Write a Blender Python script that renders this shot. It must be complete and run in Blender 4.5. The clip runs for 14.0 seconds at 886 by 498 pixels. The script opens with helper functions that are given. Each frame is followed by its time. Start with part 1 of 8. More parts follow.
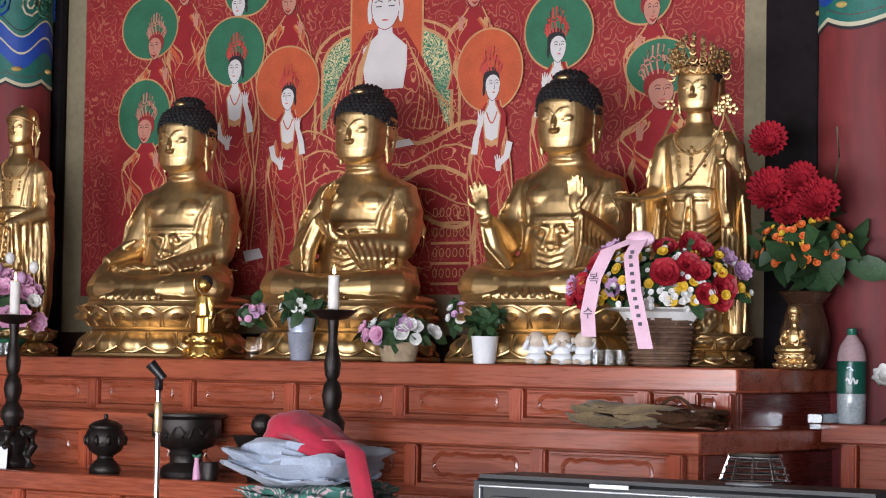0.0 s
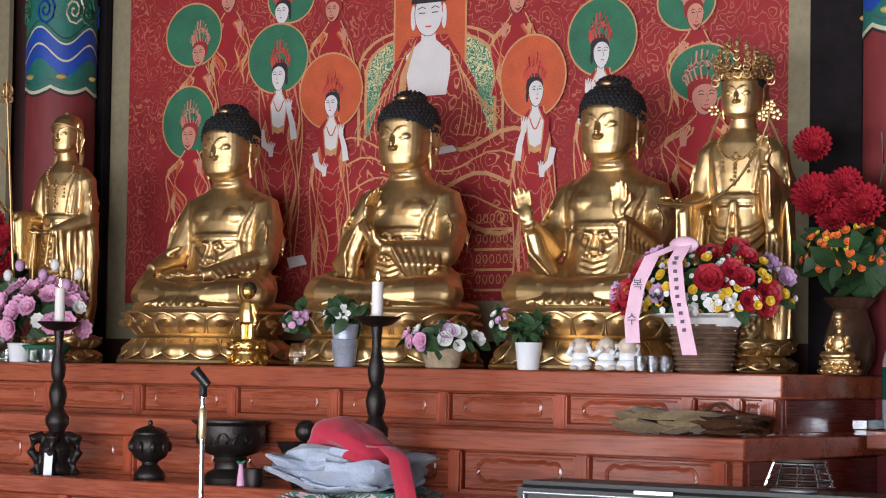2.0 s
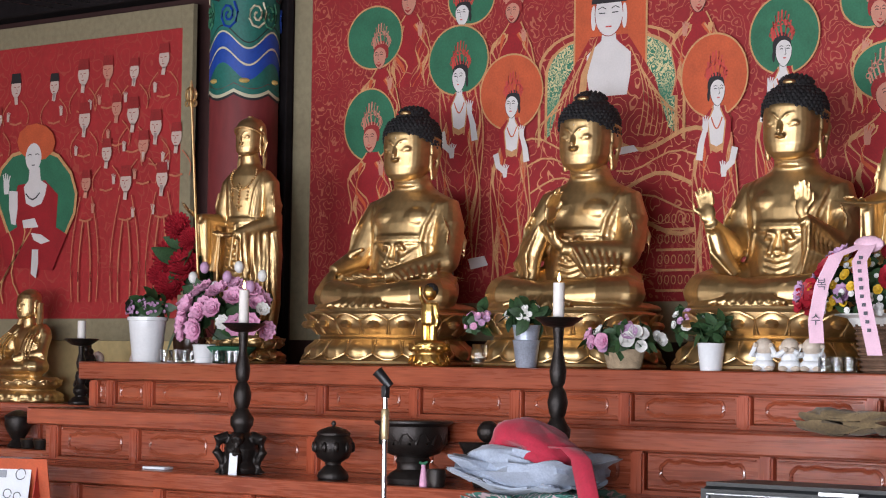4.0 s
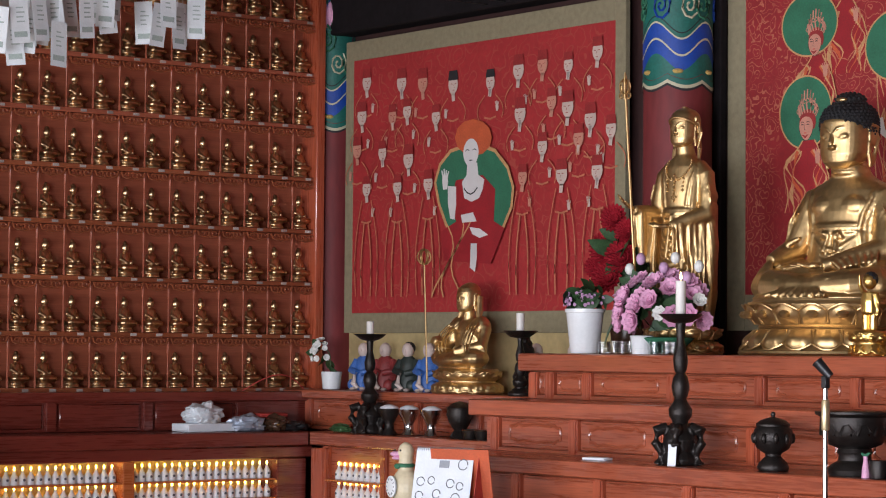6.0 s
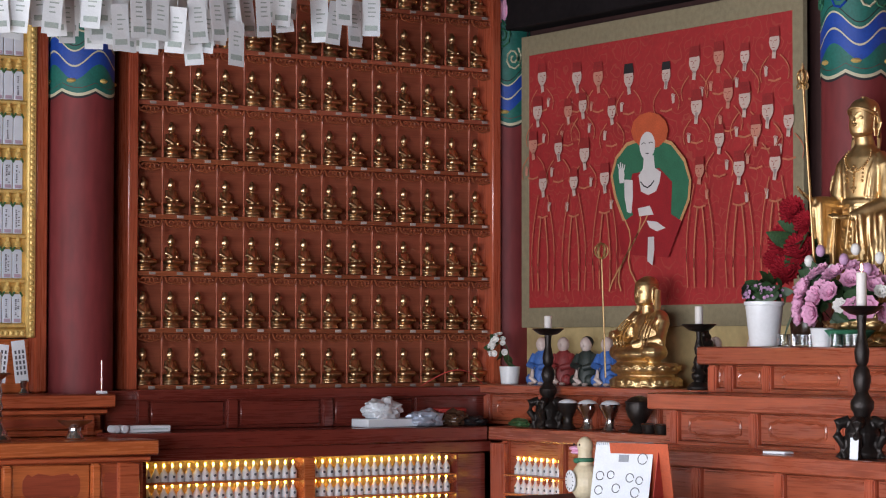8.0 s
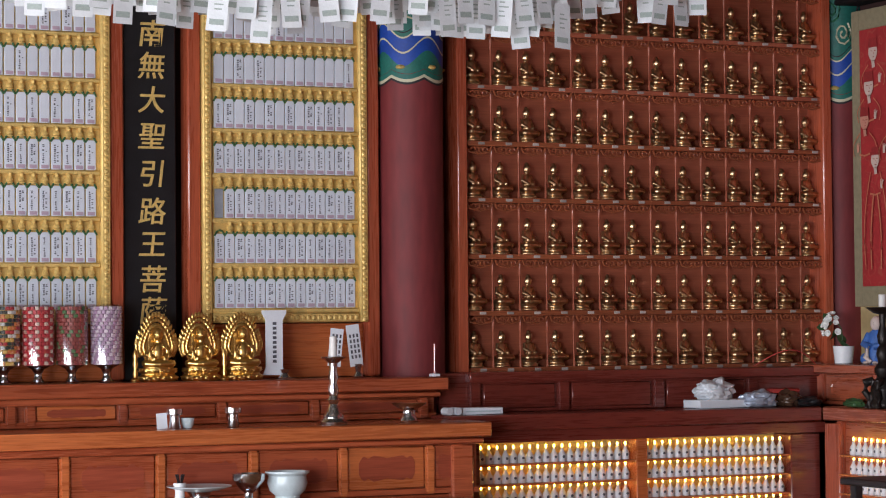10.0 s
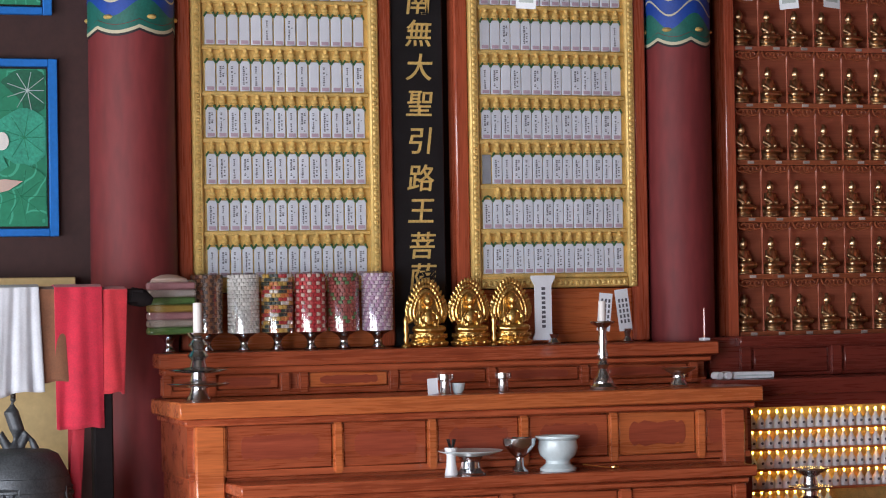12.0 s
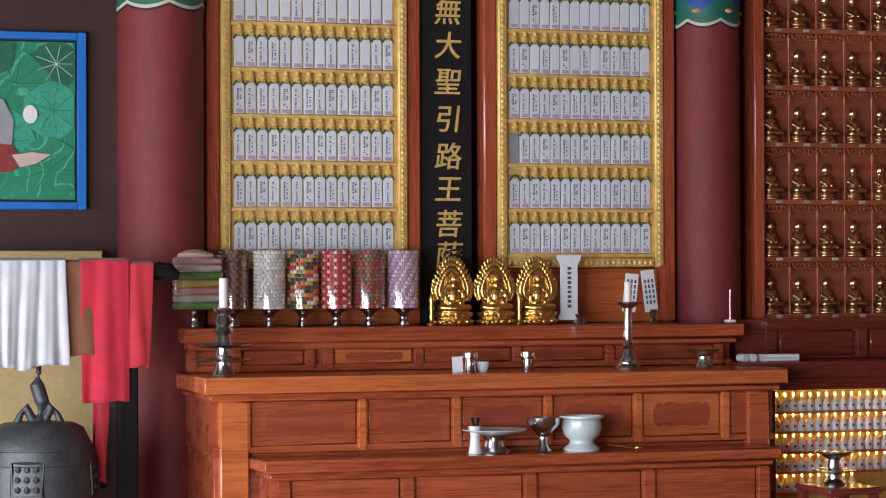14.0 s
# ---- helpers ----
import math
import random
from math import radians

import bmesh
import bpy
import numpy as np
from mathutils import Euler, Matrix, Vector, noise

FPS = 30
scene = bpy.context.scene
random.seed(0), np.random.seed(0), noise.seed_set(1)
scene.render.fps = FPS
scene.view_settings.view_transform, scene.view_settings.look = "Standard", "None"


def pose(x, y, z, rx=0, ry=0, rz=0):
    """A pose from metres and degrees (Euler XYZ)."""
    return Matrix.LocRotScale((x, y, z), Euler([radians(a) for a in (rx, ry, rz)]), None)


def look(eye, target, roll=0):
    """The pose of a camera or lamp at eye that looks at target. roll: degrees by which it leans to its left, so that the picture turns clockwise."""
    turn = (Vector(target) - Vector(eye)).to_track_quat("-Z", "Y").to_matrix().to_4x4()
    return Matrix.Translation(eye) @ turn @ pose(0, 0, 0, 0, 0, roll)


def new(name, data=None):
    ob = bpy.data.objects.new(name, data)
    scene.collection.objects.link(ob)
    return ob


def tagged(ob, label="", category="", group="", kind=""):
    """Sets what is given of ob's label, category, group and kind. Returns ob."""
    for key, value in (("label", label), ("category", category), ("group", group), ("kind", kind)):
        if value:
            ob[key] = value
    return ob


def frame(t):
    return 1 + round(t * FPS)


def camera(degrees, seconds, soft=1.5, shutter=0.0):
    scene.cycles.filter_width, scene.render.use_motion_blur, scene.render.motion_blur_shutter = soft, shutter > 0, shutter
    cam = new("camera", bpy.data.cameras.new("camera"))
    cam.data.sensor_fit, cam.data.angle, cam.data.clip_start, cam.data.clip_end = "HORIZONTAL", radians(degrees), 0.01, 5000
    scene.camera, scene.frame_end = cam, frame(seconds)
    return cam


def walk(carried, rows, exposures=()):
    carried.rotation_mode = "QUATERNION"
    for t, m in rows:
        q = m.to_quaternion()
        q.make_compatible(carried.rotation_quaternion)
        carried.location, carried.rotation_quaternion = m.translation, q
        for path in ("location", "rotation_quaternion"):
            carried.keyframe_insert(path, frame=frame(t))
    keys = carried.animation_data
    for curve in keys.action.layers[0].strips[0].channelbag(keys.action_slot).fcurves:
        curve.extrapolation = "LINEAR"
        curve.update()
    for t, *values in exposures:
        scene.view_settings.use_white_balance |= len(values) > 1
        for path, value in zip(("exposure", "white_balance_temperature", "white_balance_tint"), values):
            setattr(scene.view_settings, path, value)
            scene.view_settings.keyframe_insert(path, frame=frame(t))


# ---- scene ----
cam = camera(21.03, 14.0, soft=1.1)
EYE = 1.45
ROWS = [
    (0.0, 92.644, -0.909, 36.841),
    (0.5, 92.650, -0.966, 37.076),
    (1.0, 92.720, -0.967, 37.323),
    (1.5, 92.779, -0.923, 37.578),
    (2.0, 92.779, -0.865, 37.890),
    (2.2, 92.818, -0.897, 37.985),
    (4.3, 92.711, -0.831, 43.369),
    (4.5, 92.703, -0.872, 44.237),
    (4.7, 92.695, -0.977, 45.362),
    (5.0, 92.639, -1.085, 46.627),
    (5.5, 92.537, -0.850, 50.052),
    (6.0, 92.406, -0.464, 52.709),
    (6.5, 92.308, -0.039, 53.967),
    (7.0, 92.253, 0.269, 55.319),
    (7.2, 92.250, 0.246, 55.532),
    (9.3, 92.063, -0.103, 61.722),
    (9.5, 91.995, 0.039, 62.636),
    (10.0, 91.849, 0.507, 64.889),
    (10.5, 91.594, 0.789, 66.837),
    (11.0, 91.297, 0.997, 68.113),
    (11.5, 91.168, 0.960, 69.713),
    (12.0, 91.087, 0.947, 71.332),
    (12.5, 91.030, 0.792, 71.963),
    (13.0, 90.893, 0.548, 72.078),
    (13.5, 90.719, 0.369, 71.931),
    (14.0, 90.573, 0.203, 71.955),
]
walk(cam, [(t, pose(0, 0, EYE, rx, ry, rz)) for t, rx, ry, rz in ROWS], [(0.0, 0.0), (14.0, 0.0)])

# ---- light: open doors in the south front, overcast daylight ----
world = bpy.data.worlds.new("sky")
scene.world = world
world.use_nodes = True
sky = world.node_tree.nodes.new("ShaderNodeTexSky")
sky.sky_type, sky.sun_disc, sky.sun_elevation, sky.sun_rotation = "NISHITA", False, radians(45), radians(200)
world.node_tree.links.new(sky.outputs[0], world.node_tree.nodes["Background"].inputs[0])
world.node_tree.nodes["Background"].inputs[1].default_value = 0.12
sun = new("sun", bpy.data.lights.new("sun", "SUN"))
sun.data.energy, sun.data.angle, sun.data.color = 0.8, radians(20), (1, 0.95, 0.88)
sun.matrix_world = look((0, -10, 12), (0, 0, 0))
DOORS = [(-9.9, -7.5), (-6.6, -3.6), (-2.4, 1.4)]
for (x0, x1), watts, tint in zip(DOORS, (92, 108, 205), ((0.94, 0.94, 1.0), (0.92, 0.93, 1.0), (0.88, 0.92, 1.04))):
    lamp = new("door_daylight", bpy.data.lights.new("door_daylight", "AREA"))
    lamp.data.shape, lamp.data.size, lamp.data.size_y = "RECTANGLE", x1 - x0, 2.1
    lamp.data.energy, lamp.data.color = watts * (x1 - x0), tint
    lamp.matrix_world = look(((x0 + x1) / 2, -2.55, 1.15), ((x0 + x1) / 2, 5, 1.15))


# ---- materials ----
def mat(name, color, rough=0.5, metal=0.0, vary=0.15, scale=8.0, bump=0.1, coat=0.0, stretch=(1, 1, 1), emit=0.0, dark=None, piece=0.0):
    """Noise at two scales over a base colour, with bump; piece: variation from object to object."""
    m = bpy.data.materials.new(name)
    m.use_nodes = True
    n, l = m.node_tree.nodes, m.node_tree.links
    b = n["Principled BSDF"]
    tc, mp = n.new("ShaderNodeTexCoord"), n.new("ShaderNodeMapping")
    l.new(tc.outputs["Object"], mp.inputs[0])
    mp.inputs["Scale"].default_value = stretch
    big, fine = n.new("ShaderNodeTexNoise"), n.new("ShaderNodeTexNoise")
    for k, s, d in ((big, scale, 4), (fine, scale * 9, 6)):
        k.inputs["Scale"].default_value, k.inputs["Detail"].default_value = s, d
        l.new(mp.outputs[0], k.inputs["Vector"])
    mixf = n.new("ShaderNodeMath")
    mixf.operation = "MULTIPLY_ADD"
    l.new(fine.outputs[0], mixf.inputs[0])
    mixf.inputs[1].default_value = 0.5
    half = n.new("ShaderNodeMath")
    half.operation = "MULTIPLY"
    l.new(big.outputs[0], half.inputs[0])
    half.inputs[1].default_value = 0.5
    l.new(half.outputs[0], mixf.inputs[2])
    ramp = n.new("ShaderNodeValToRGB")
    c = Vector(color[:3])
    d = Vector(dark) if dark else c * (1 - 2.2 * vary)
    ramp.color_ramp.elements[0].position, ramp.color_ramp.elements[0].color = 0.32, (*[max(v, 0) for v in d], 1)
    ramp.color_ramp.elements[1].position, ramp.color_ramp.elements[1].color = 0.66, (*[min(v * (1 + vary), 1) for v in c], 1)
    l.new(mixf.outputs[0], ramp.inputs[0])
    out = ramp.outputs[0]
    if piece:
        info, hsv, mr = n.new("ShaderNodeObjectInfo"), n.new("ShaderNodeHueSaturation"), n.new("ShaderNodeMapRange")
        l.new(info.outputs["Random"], mr.inputs[0])
        mr.inputs[3].default_value, mr.inputs[4].default_value = 1 - piece, 1 + piece
        l.new(mr.outputs[0], hsv.inputs["Value"])
        l.new(out, hsv.inputs["Color"])
        out = hsv.outputs[0]
    l.new(out, b.inputs["Base Color"])
    rr = n.new("ShaderNodeMapRange")
    l.new(mixf.outputs[0], rr.inputs[0])
    rr.inputs[3].default_value, rr.inputs[4].default_value = max(rough - 0.08, 0.02), min(rough + 0.08, 1)
    l.new(rr.outputs[0], b.inputs["Roughness"])
    b.inputs["Metallic"].default_value = metal
    b.inputs["Coat Weight"].default_value = coat
    b.inputs["Coat Roughness"].default_value = 0.12
    if bump:
        bp = n.new("ShaderNodeBump")
        bp.inputs["Strength"].default_value, bp.inputs["Distance"].default_value = bump, 0.01
        l.new(mixf.outputs[0], bp.inputs["Height"])
        l.new(bp.outputs[0], b.inputs["Normal"])
    if emit:
        b.inputs["Emission Strength"].default_value = emit
        b.inputs["Emission Color"].default_value = (*color[:3], 1)
    return m


def wood(name, light, darkc, axis, rough=0.28, coat=0.5):
    """Varnished wood; axis: the way the grain runs."""
    st = [14, 14, 14]
    st["xyz".index(axis)] = 0.7
    return mat(name, light, rough, 0, 0.2, 1.0, 0.06, coat, st, dark=darkc, piece=0.10)


def cloth(name, c, vary=0.12):
    m = mat(name, c, 0.85, 0, vary, 14, 0.15)
    m.node_tree.nodes["Principled BSDF"].inputs["Sheen Weight"].default_value = 0.2
    return m


WOOD_X = wood("varnished_wood_along_x", (0.38, 0.094, 0.044), (0.17, 0.032, 0.015), "x")
WOOD_Y = wood("varnished_wood_along_y", (0.42, 0.098, 0.038), (0.20, 0.036, 0.014), "y")
WOOD_Z = wood("varnished_wood_upright", (0.42, 0.092, 0.042), (0.24, 0.042, 0.018), "z")
WOOD_LIGHT = wood("orange_wood", (0.54, 0.15, 0.045), (0.33, 0.075, 0.022), "y")
WOOD_DARK = wood("dark_red_wood", (0.17, 0.030, 0.020), (0.10, 0.016, 0.011), "y")
SHELF = wood("shelf_wood", (0.36, 0.100, 0.052), (0.25, 0.060, 0.030), "y", 0.42, 0.15)
COLUMN = mat("maroon_column_paint", (0.185, 0.024, 0.026), 0.66, 0, 0.16, 3.0, 0.05, 0.0, (1, 1, 0.25))
BROWN = mat("dark_brown_wall_paint", (0.050, 0.020, 0.018), 0.6, 0, 0.15, 3.0, 0.05)
BEAM = mat("dark_beam_paint", (0.014, 0.011, 0.012), 0.9, 0, 0.2, 3, 0.05)
BEAM.node_tree.nodes["Principled BSDF"].inputs["Specular IOR Level"].default_value = 0.15
CREAM = mat("cream_wall_paint", (0.55, 0.42, 0.20), 0.7, 0, 0.08, 3.0, 0.04)
CEIL = mat("ceiling_boards_paint", (0.10, 0.08, 0.06), 0.7, 0, 0.15, 2.0, 0.05)
FLOOR = wood("floor_boards", (0.34, 0.17, 0.075), (0.20, 0.09, 0.035), "x", 0.35)
GROUND = mat("sandy_courtyard", (0.42, 0.38, 0.32), 0.9, 0, 0.12, 1.5, 0.2)
GOLD = mat("gilded_metal", (0.66, 0.455, 0.22), 0.43, 1.0, 0.10, 5.0, 0.03)
GOLD2 = mat("bright_gold", (0.78, 0.50, 0.16), 0.33, 1.0, 0.08, 9.0, 0.10)
GOLD_SMALL = mat("brassy_gold_statuettes", (0.66, 0.44, 0.24), 0.34, 1.0, 0.15, 9.0, 0.05, piece=0.15)
GOLD_TRIM = mat("gold_painted_trim", (0.86, 0.60, 0.20), 0.40, 0.3, 0.15, 22.0, 0.5)
HAIR = mat("black_hair_paint", (0.012, 0.012, 0.014), 0.55, 0, 0.3, 60, 0.8)
IRON = mat("blackened_bronze", (0.030, 0.024, 0.022), 0.38, 0.6, 0.3, 24, 0.35)
STEEL = mat("polished_steel", (0.62, 0.63, 0.65), 0.17, 1.0, 0.05, 8, 0.02)
BLACK = mat("black_lacquer", (0.012, 0.012, 0.014), 0.4, 0, 0.2, 12, 0.04)
WHITE = mat("white_glazed", (0.78, 0.80, 0.82), 0.25, 0, 0.03, 8, 0.02)
CELADON = mat("pale_celadon", (0.55, 0.64, 0.66), 0.2, 0, 0.05, 8, 0.02)
PAPER = mat("white_paper", (0.78, 0.81, 0.86), 0.8, 0, 0.04, 18, 0.05, piece=0.06)
WAX = mat("candle_wax", (0.80, 0.76, 0.72), 0.5, 0, 0.03, 12, 0.02)
INK = mat("grey_ink", (0.10, 0.10, 0.12), 0.8, 0, 0.1, 20, 0)
RED_SILK = mat("red_painting_silk", (0.42, 0.035, 0.030), 0.7, 0, 0.12, 5, 0.06)
SILK_BORDER = mat("olive_brocade_border", (0.27, 0.23, 0.14), 0.75, 0, 0.12, 30, 0.1)
SKIN = mat("painted_pale_figure", (0.58, 0.44, 0.38), 0.7, 0, 0.05, 14, 0.02)
P_GREEN = mat("painted_green", (0.03, 0.16, 0.085), 0.7, 0, 0.15, 12, 0.02)
P_ORANGE = mat("painted_orange", (0.55, 0.10, 0.035), 0.7, 0, 0.12, 12, 0.02)
P_LINE = mat("painted_gold_line", (0.58, 0.30, 0.13), 0.65, 0, 0.15, 30, 0.02)
P_DARKRED = mat("painted_deep_red", (0.30, 0.022, 0.022), 0.7, 0, 0.15, 12, 0.02)
P_BLACK = mat("painted_black", (0.02, 0.018, 0.02), 0.7, 0, 0.1, 12, 0.02)
TEAL = mat("dancheong_teal", (0.012, 0.14, 0.11), 0.55, 0, 0.15, 9, 0.03)
BLUE = mat("dancheong_blue", (0.008, 0.06, 0.36), 0.55, 0, 0.12, 9, 0.03)
DC_WHITE = mat("dancheong_white", (0.55, 0.52, 0.36), 0.55, 0, 0.05, 9, 0.03)
DC_RED = mat("dancheong_red", (0.55, 0.06, 0.05), 0.55, 0, 0.1, 9, 0.03)
LEAF = mat("dark_leaf", (0.035, 0.085, 0.03), 0.5, 0, 0.3, 20, 0.1, piece=0.2)
PINK = mat("pink_petal", (0.74, 0.38, 0.56), 0.6, 0, 0.12, 18, 0.05)
CRIMSON = mat("crimson_petal", (0.38, 0.010, 0.024), 0.6, 0, 0.2, 18, 0.08)
YELLOW = mat("yellow_petal", (0.72, 0.46, 0.03), 0.6, 0, 0.12, 18, 0.05)
ORANGE = mat("orange_petal", (0.75, 0.16, 0.03), 0.6, 0, 0.12, 18, 0.05)
PETAL_W = mat("white_petal", (0.78, 0.77, 0.74), 0.6, 0, 0.06, 18, 0.05)
LILAC = mat("lilac_petal", (0.55, 0.33, 0.52), 0.6, 0, 0.12, 18, 0.05)


# ---- mesh helpers ----
def mesh_of(name, bm, smooth=True):
    me = bpy.data.meshes.new(name)
    bm.normal_update()
    bm.to_mesh(me)
    bm.free()
    if smooth:
        for p in me.polygons:
            p.use_smooth = True
        me.set_sharp_from_angle(angle=radians(40))
    return me


def part(name, bm, material, parent=None, label="", m=None):
    me = bm if isinstance(bm, bpy.types.Mesh) else mesh_of(name, bm)
    ob = new(name, me)
    for k in material if isinstance(material, (list, tuple)) else [material]:
        if len(me.materials) < 8 and k.name not in [q.name for q in me.materials if q]:
            me.materials.append(k)
    if parent:
        ob.parent = parent
    if m:
        ob.matrix_basis = m
    if label:
        ob["label"] = label
    return ob


def thing(name, at, label, category, group="", rz=0.0, kind=""):
    ob = new(name)
    ob.empty_display_size = 0.05
    ob.matrix_basis = pose(*at, 0, 0, rz)
    return tagged(ob, label, category, group, kind)


def box(lo, hi, bev=0.004, bm=None, seg=1):
    bm2 = bmesh.new()
    bmesh.ops.create_cube(bm2, size=1)
    size = [max(b - a, 1e-4) for a, b in zip(lo, hi)]
    bmesh.ops.scale(bm2, vec=size, verts=bm2.verts)
    bmesh.ops.translate(bm2, vec=[(a + b) / 2 for a, b in zip(lo, hi)], verts=bm2.verts)
    if bev:
        bmesh.ops.bevel(bm2, geom=bm2.edges[:], offset=min(bev, min(size) * 0.45), segments=seg, affect="EDGES")
    return merge(bm, bm2)


def merge(bm, bm2, mi=None, m=None):
    if m:
        bmesh.ops.transform(bm2, matrix=m, verts=bm2.verts)
    if mi is not None:
        for f in bm2.faces:
            f.material_index = mi
    if bm is None:
        return bm2
    me = bpy.data.meshes.new("t")
    bm2.to_mesh(me)
    bm2.free()
    bm.from_mesh(me)
    bpy.data.meshes.remove(me)
    return bm


def ball(c, r, bm=None, seg=16, m=None, mi=None):
    b = bmesh.new()
    bmesh.ops.create_uvsphere(b, u_segments=seg, v_segments=max(seg // 2, 4), radius=1)
    r = (r, r, r) if isinstance(r, (int, float)) else r
    bmesh.ops.scale(b, vec=r, verts=b.verts)
    if m:
        bmesh.ops.transform(b, matrix=m, verts=b.verts)
    bmesh.ops.translate(b, vec=c, verts=b.verts)
    return merge(bm, b, mi)


def lathe(profile, bm=None, seg=24, at=(0, 0, 0), squash=1.0, mi=None):
    """A turned body from (radius, height) pairs."""
    b = bmesh.new()
    rings = [[b.verts.new((at[0] + max(r, 1e-4) * math.cos(2 * math.pi * k / seg), at[1] + squash * max(r, 1e-4) * math.sin(2 * math.pi * k / seg), at[2] + z)) for k in range(seg)] for r, z in profile]
    for a, c in zip(rings, rings[1:]):
        for k in range(seg):
            b.faces.new((a[k], a[(k + 1) % seg], c[(k + 1) % seg], c[k]))
    b.faces.new(list(reversed(rings[0])))
    b.faces.new(rings[-1])
    return merge(bm, b, mi)


def tube(points, r, bm=None, seg=8, mi=None):
    """A round bar along points; r may be one radius or one a point."""
    b = bmesh.new()
    pts = [Vector(p) for p in points]
    rs = [r] * len(pts) if isinstance(r, (int, float)) else r
    rings = []
    for i, p in enumerate(pts):
        d = (pts[min(i + 1, len(pts) - 1)] - pts[max(i - 1, 0)]).normalized()
        q = d.to_track_quat("Z", "Y").to_matrix()
        rings.append([b.verts.new(p + q @ Vector((rs[i] * math.cos(2 * math.pi * k / seg), rs[i] * math.sin(2 * math.pi * k / seg), 0))) for k in range(seg)])
    for a, c in zip(rings, rings[1:]):
        for k in range(seg):
            b.faces.new((a[k], a[(k + 1) % seg], c[(k + 1) % seg], c[k]))
    b.faces.new(list(reversed(rings[0])))
    b.faces.new(rings[-1])
    return merge(bm, b, mi)


def flat(outline, depth, bm=None, mi=None, y=0.0):
    """A plate from an outline in x, z, its face at y = 0 and its back at y = depth."""
    b = bmesh.new()
    f = b.faces.new([b.verts.new((x, y, z)) for x, z in outline])
    if f.normal.y > 0 or (f.normal_update() or f.normal.y > 0):
        f.normal_flip()
    g = bmesh.ops.extrude_face_region(b, geom=[f])
    bmesh.ops.translate(b, vec=(0, depth, 0), verts=[v for v in g["geom"] if isinstance(v, bmesh.types.BMVert)])
    bmesh.ops.recalc_face_normals(b, faces=b.faces)
    return merge(bm, b, mi)


def oval(cx, cz, rx, rz, n=24):
    return [(cx + rx * math.cos(2 * math.pi * k / n), cz + rz * math.sin(2 * math.pi * k / n)) for k in range(n)]


def melt(bm, voxel, smooth=3, extra=None, name="statue"):
    """Melts overlapping forms into one skin; extra is joined to it as it is."""
    tmp = new("tmp", mesh_of("tmp", bm))
    md = tmp.modifiers.new("r", "REMESH")
    md.mode, md.voxel_size, md.use_smooth_shade = "VOXEL", voxel, True
    sm = tmp.modifiers.new("s", "SMOOTH")
    sm.factor, sm.iterations = 0.5, smooth
    dg = bpy.context.evaluated_depsgraph_get()
    me = bpy.data.meshes.new_from_object(tmp.evaluated_get(dg))
    old = tmp.data
    bpy.data.objects.remove(tmp)
    bpy.data.meshes.remove(old)
    out = bmesh.new()
    out.from_mesh(me)
    bpy.data.meshes.remove(me)
    for f in out.faces:
        f.material_index = 0
    if extra:
        merge(out, extra)
    me = mesh_of(name, out)
    for p in me.polygons:
        p.use_smooth = True
    return me


# ---- the hall: floor, walls, ceiling, columns ----
def slab(name, lo, hi, material, label, bev=0.0):
    return tagged(part(name, box(lo, hi, bev), material), label, name.split("_")[0], "", "structure")


slab("ground", (-300, -300, -0.62), (300, 300, -0.42), GROUND, "pale sandy courtyard outside the hall")
floor = slab("floor", (-12.0, -2.6, -0.1), (3.0, 8.3, 0.0), FLOOR, "worn varnished wooden floor boards of the hall")
slab("wall_north", (-12.0, 8.06, 0), (3.0, 8.3, 4.6), BROWN, "dark brown painted rear wall of the hall")
slab("wall_west", (-12.0, -2.6, 0), (-11.72, 8.06, 4.6), BROWN, "dark brown painted side wall of the hall")
slab("wall_east", (2.8, -2.6, 0), (3.0, 8.06, 4.6), BROWN, "dark brown painted side wall of the hall")
slab("ceiling", (-12.0, -2.9, 4.6), (3.0, 8.3, 4.8), CEIL, "dark painted wooden ceiling boards")
xs = [-11.72] + [v for d in DOORS for v in d] + [2.8]
wall_s = thing("wall_south", (0, -2.6, 0), "dark front wall with three wide open doorways", "wall", kind="structure")
for a, b in zip(xs[::2], xs[1::2]):
    part("wall_panel", box((a, -0.2, 0), (b, 0, 2.9), 0), BROWN, wall_s)
part("lintel", box((-11.72, -0.2, 2.9), (2.8, 0, 4.6), 0), BROWN, wall_s)
slab("wall_lining", (-11.7, 8.03, 1.0), (-8.6, 8.06, 1.62), CREAM, "cream painted wall strip behind the small altar")
slab("beam", (-11.7, 7.9, 3.28), (-8.45, 8.05, 3.75), BEAM, "black painted timber beam above the red painting", 0.01)


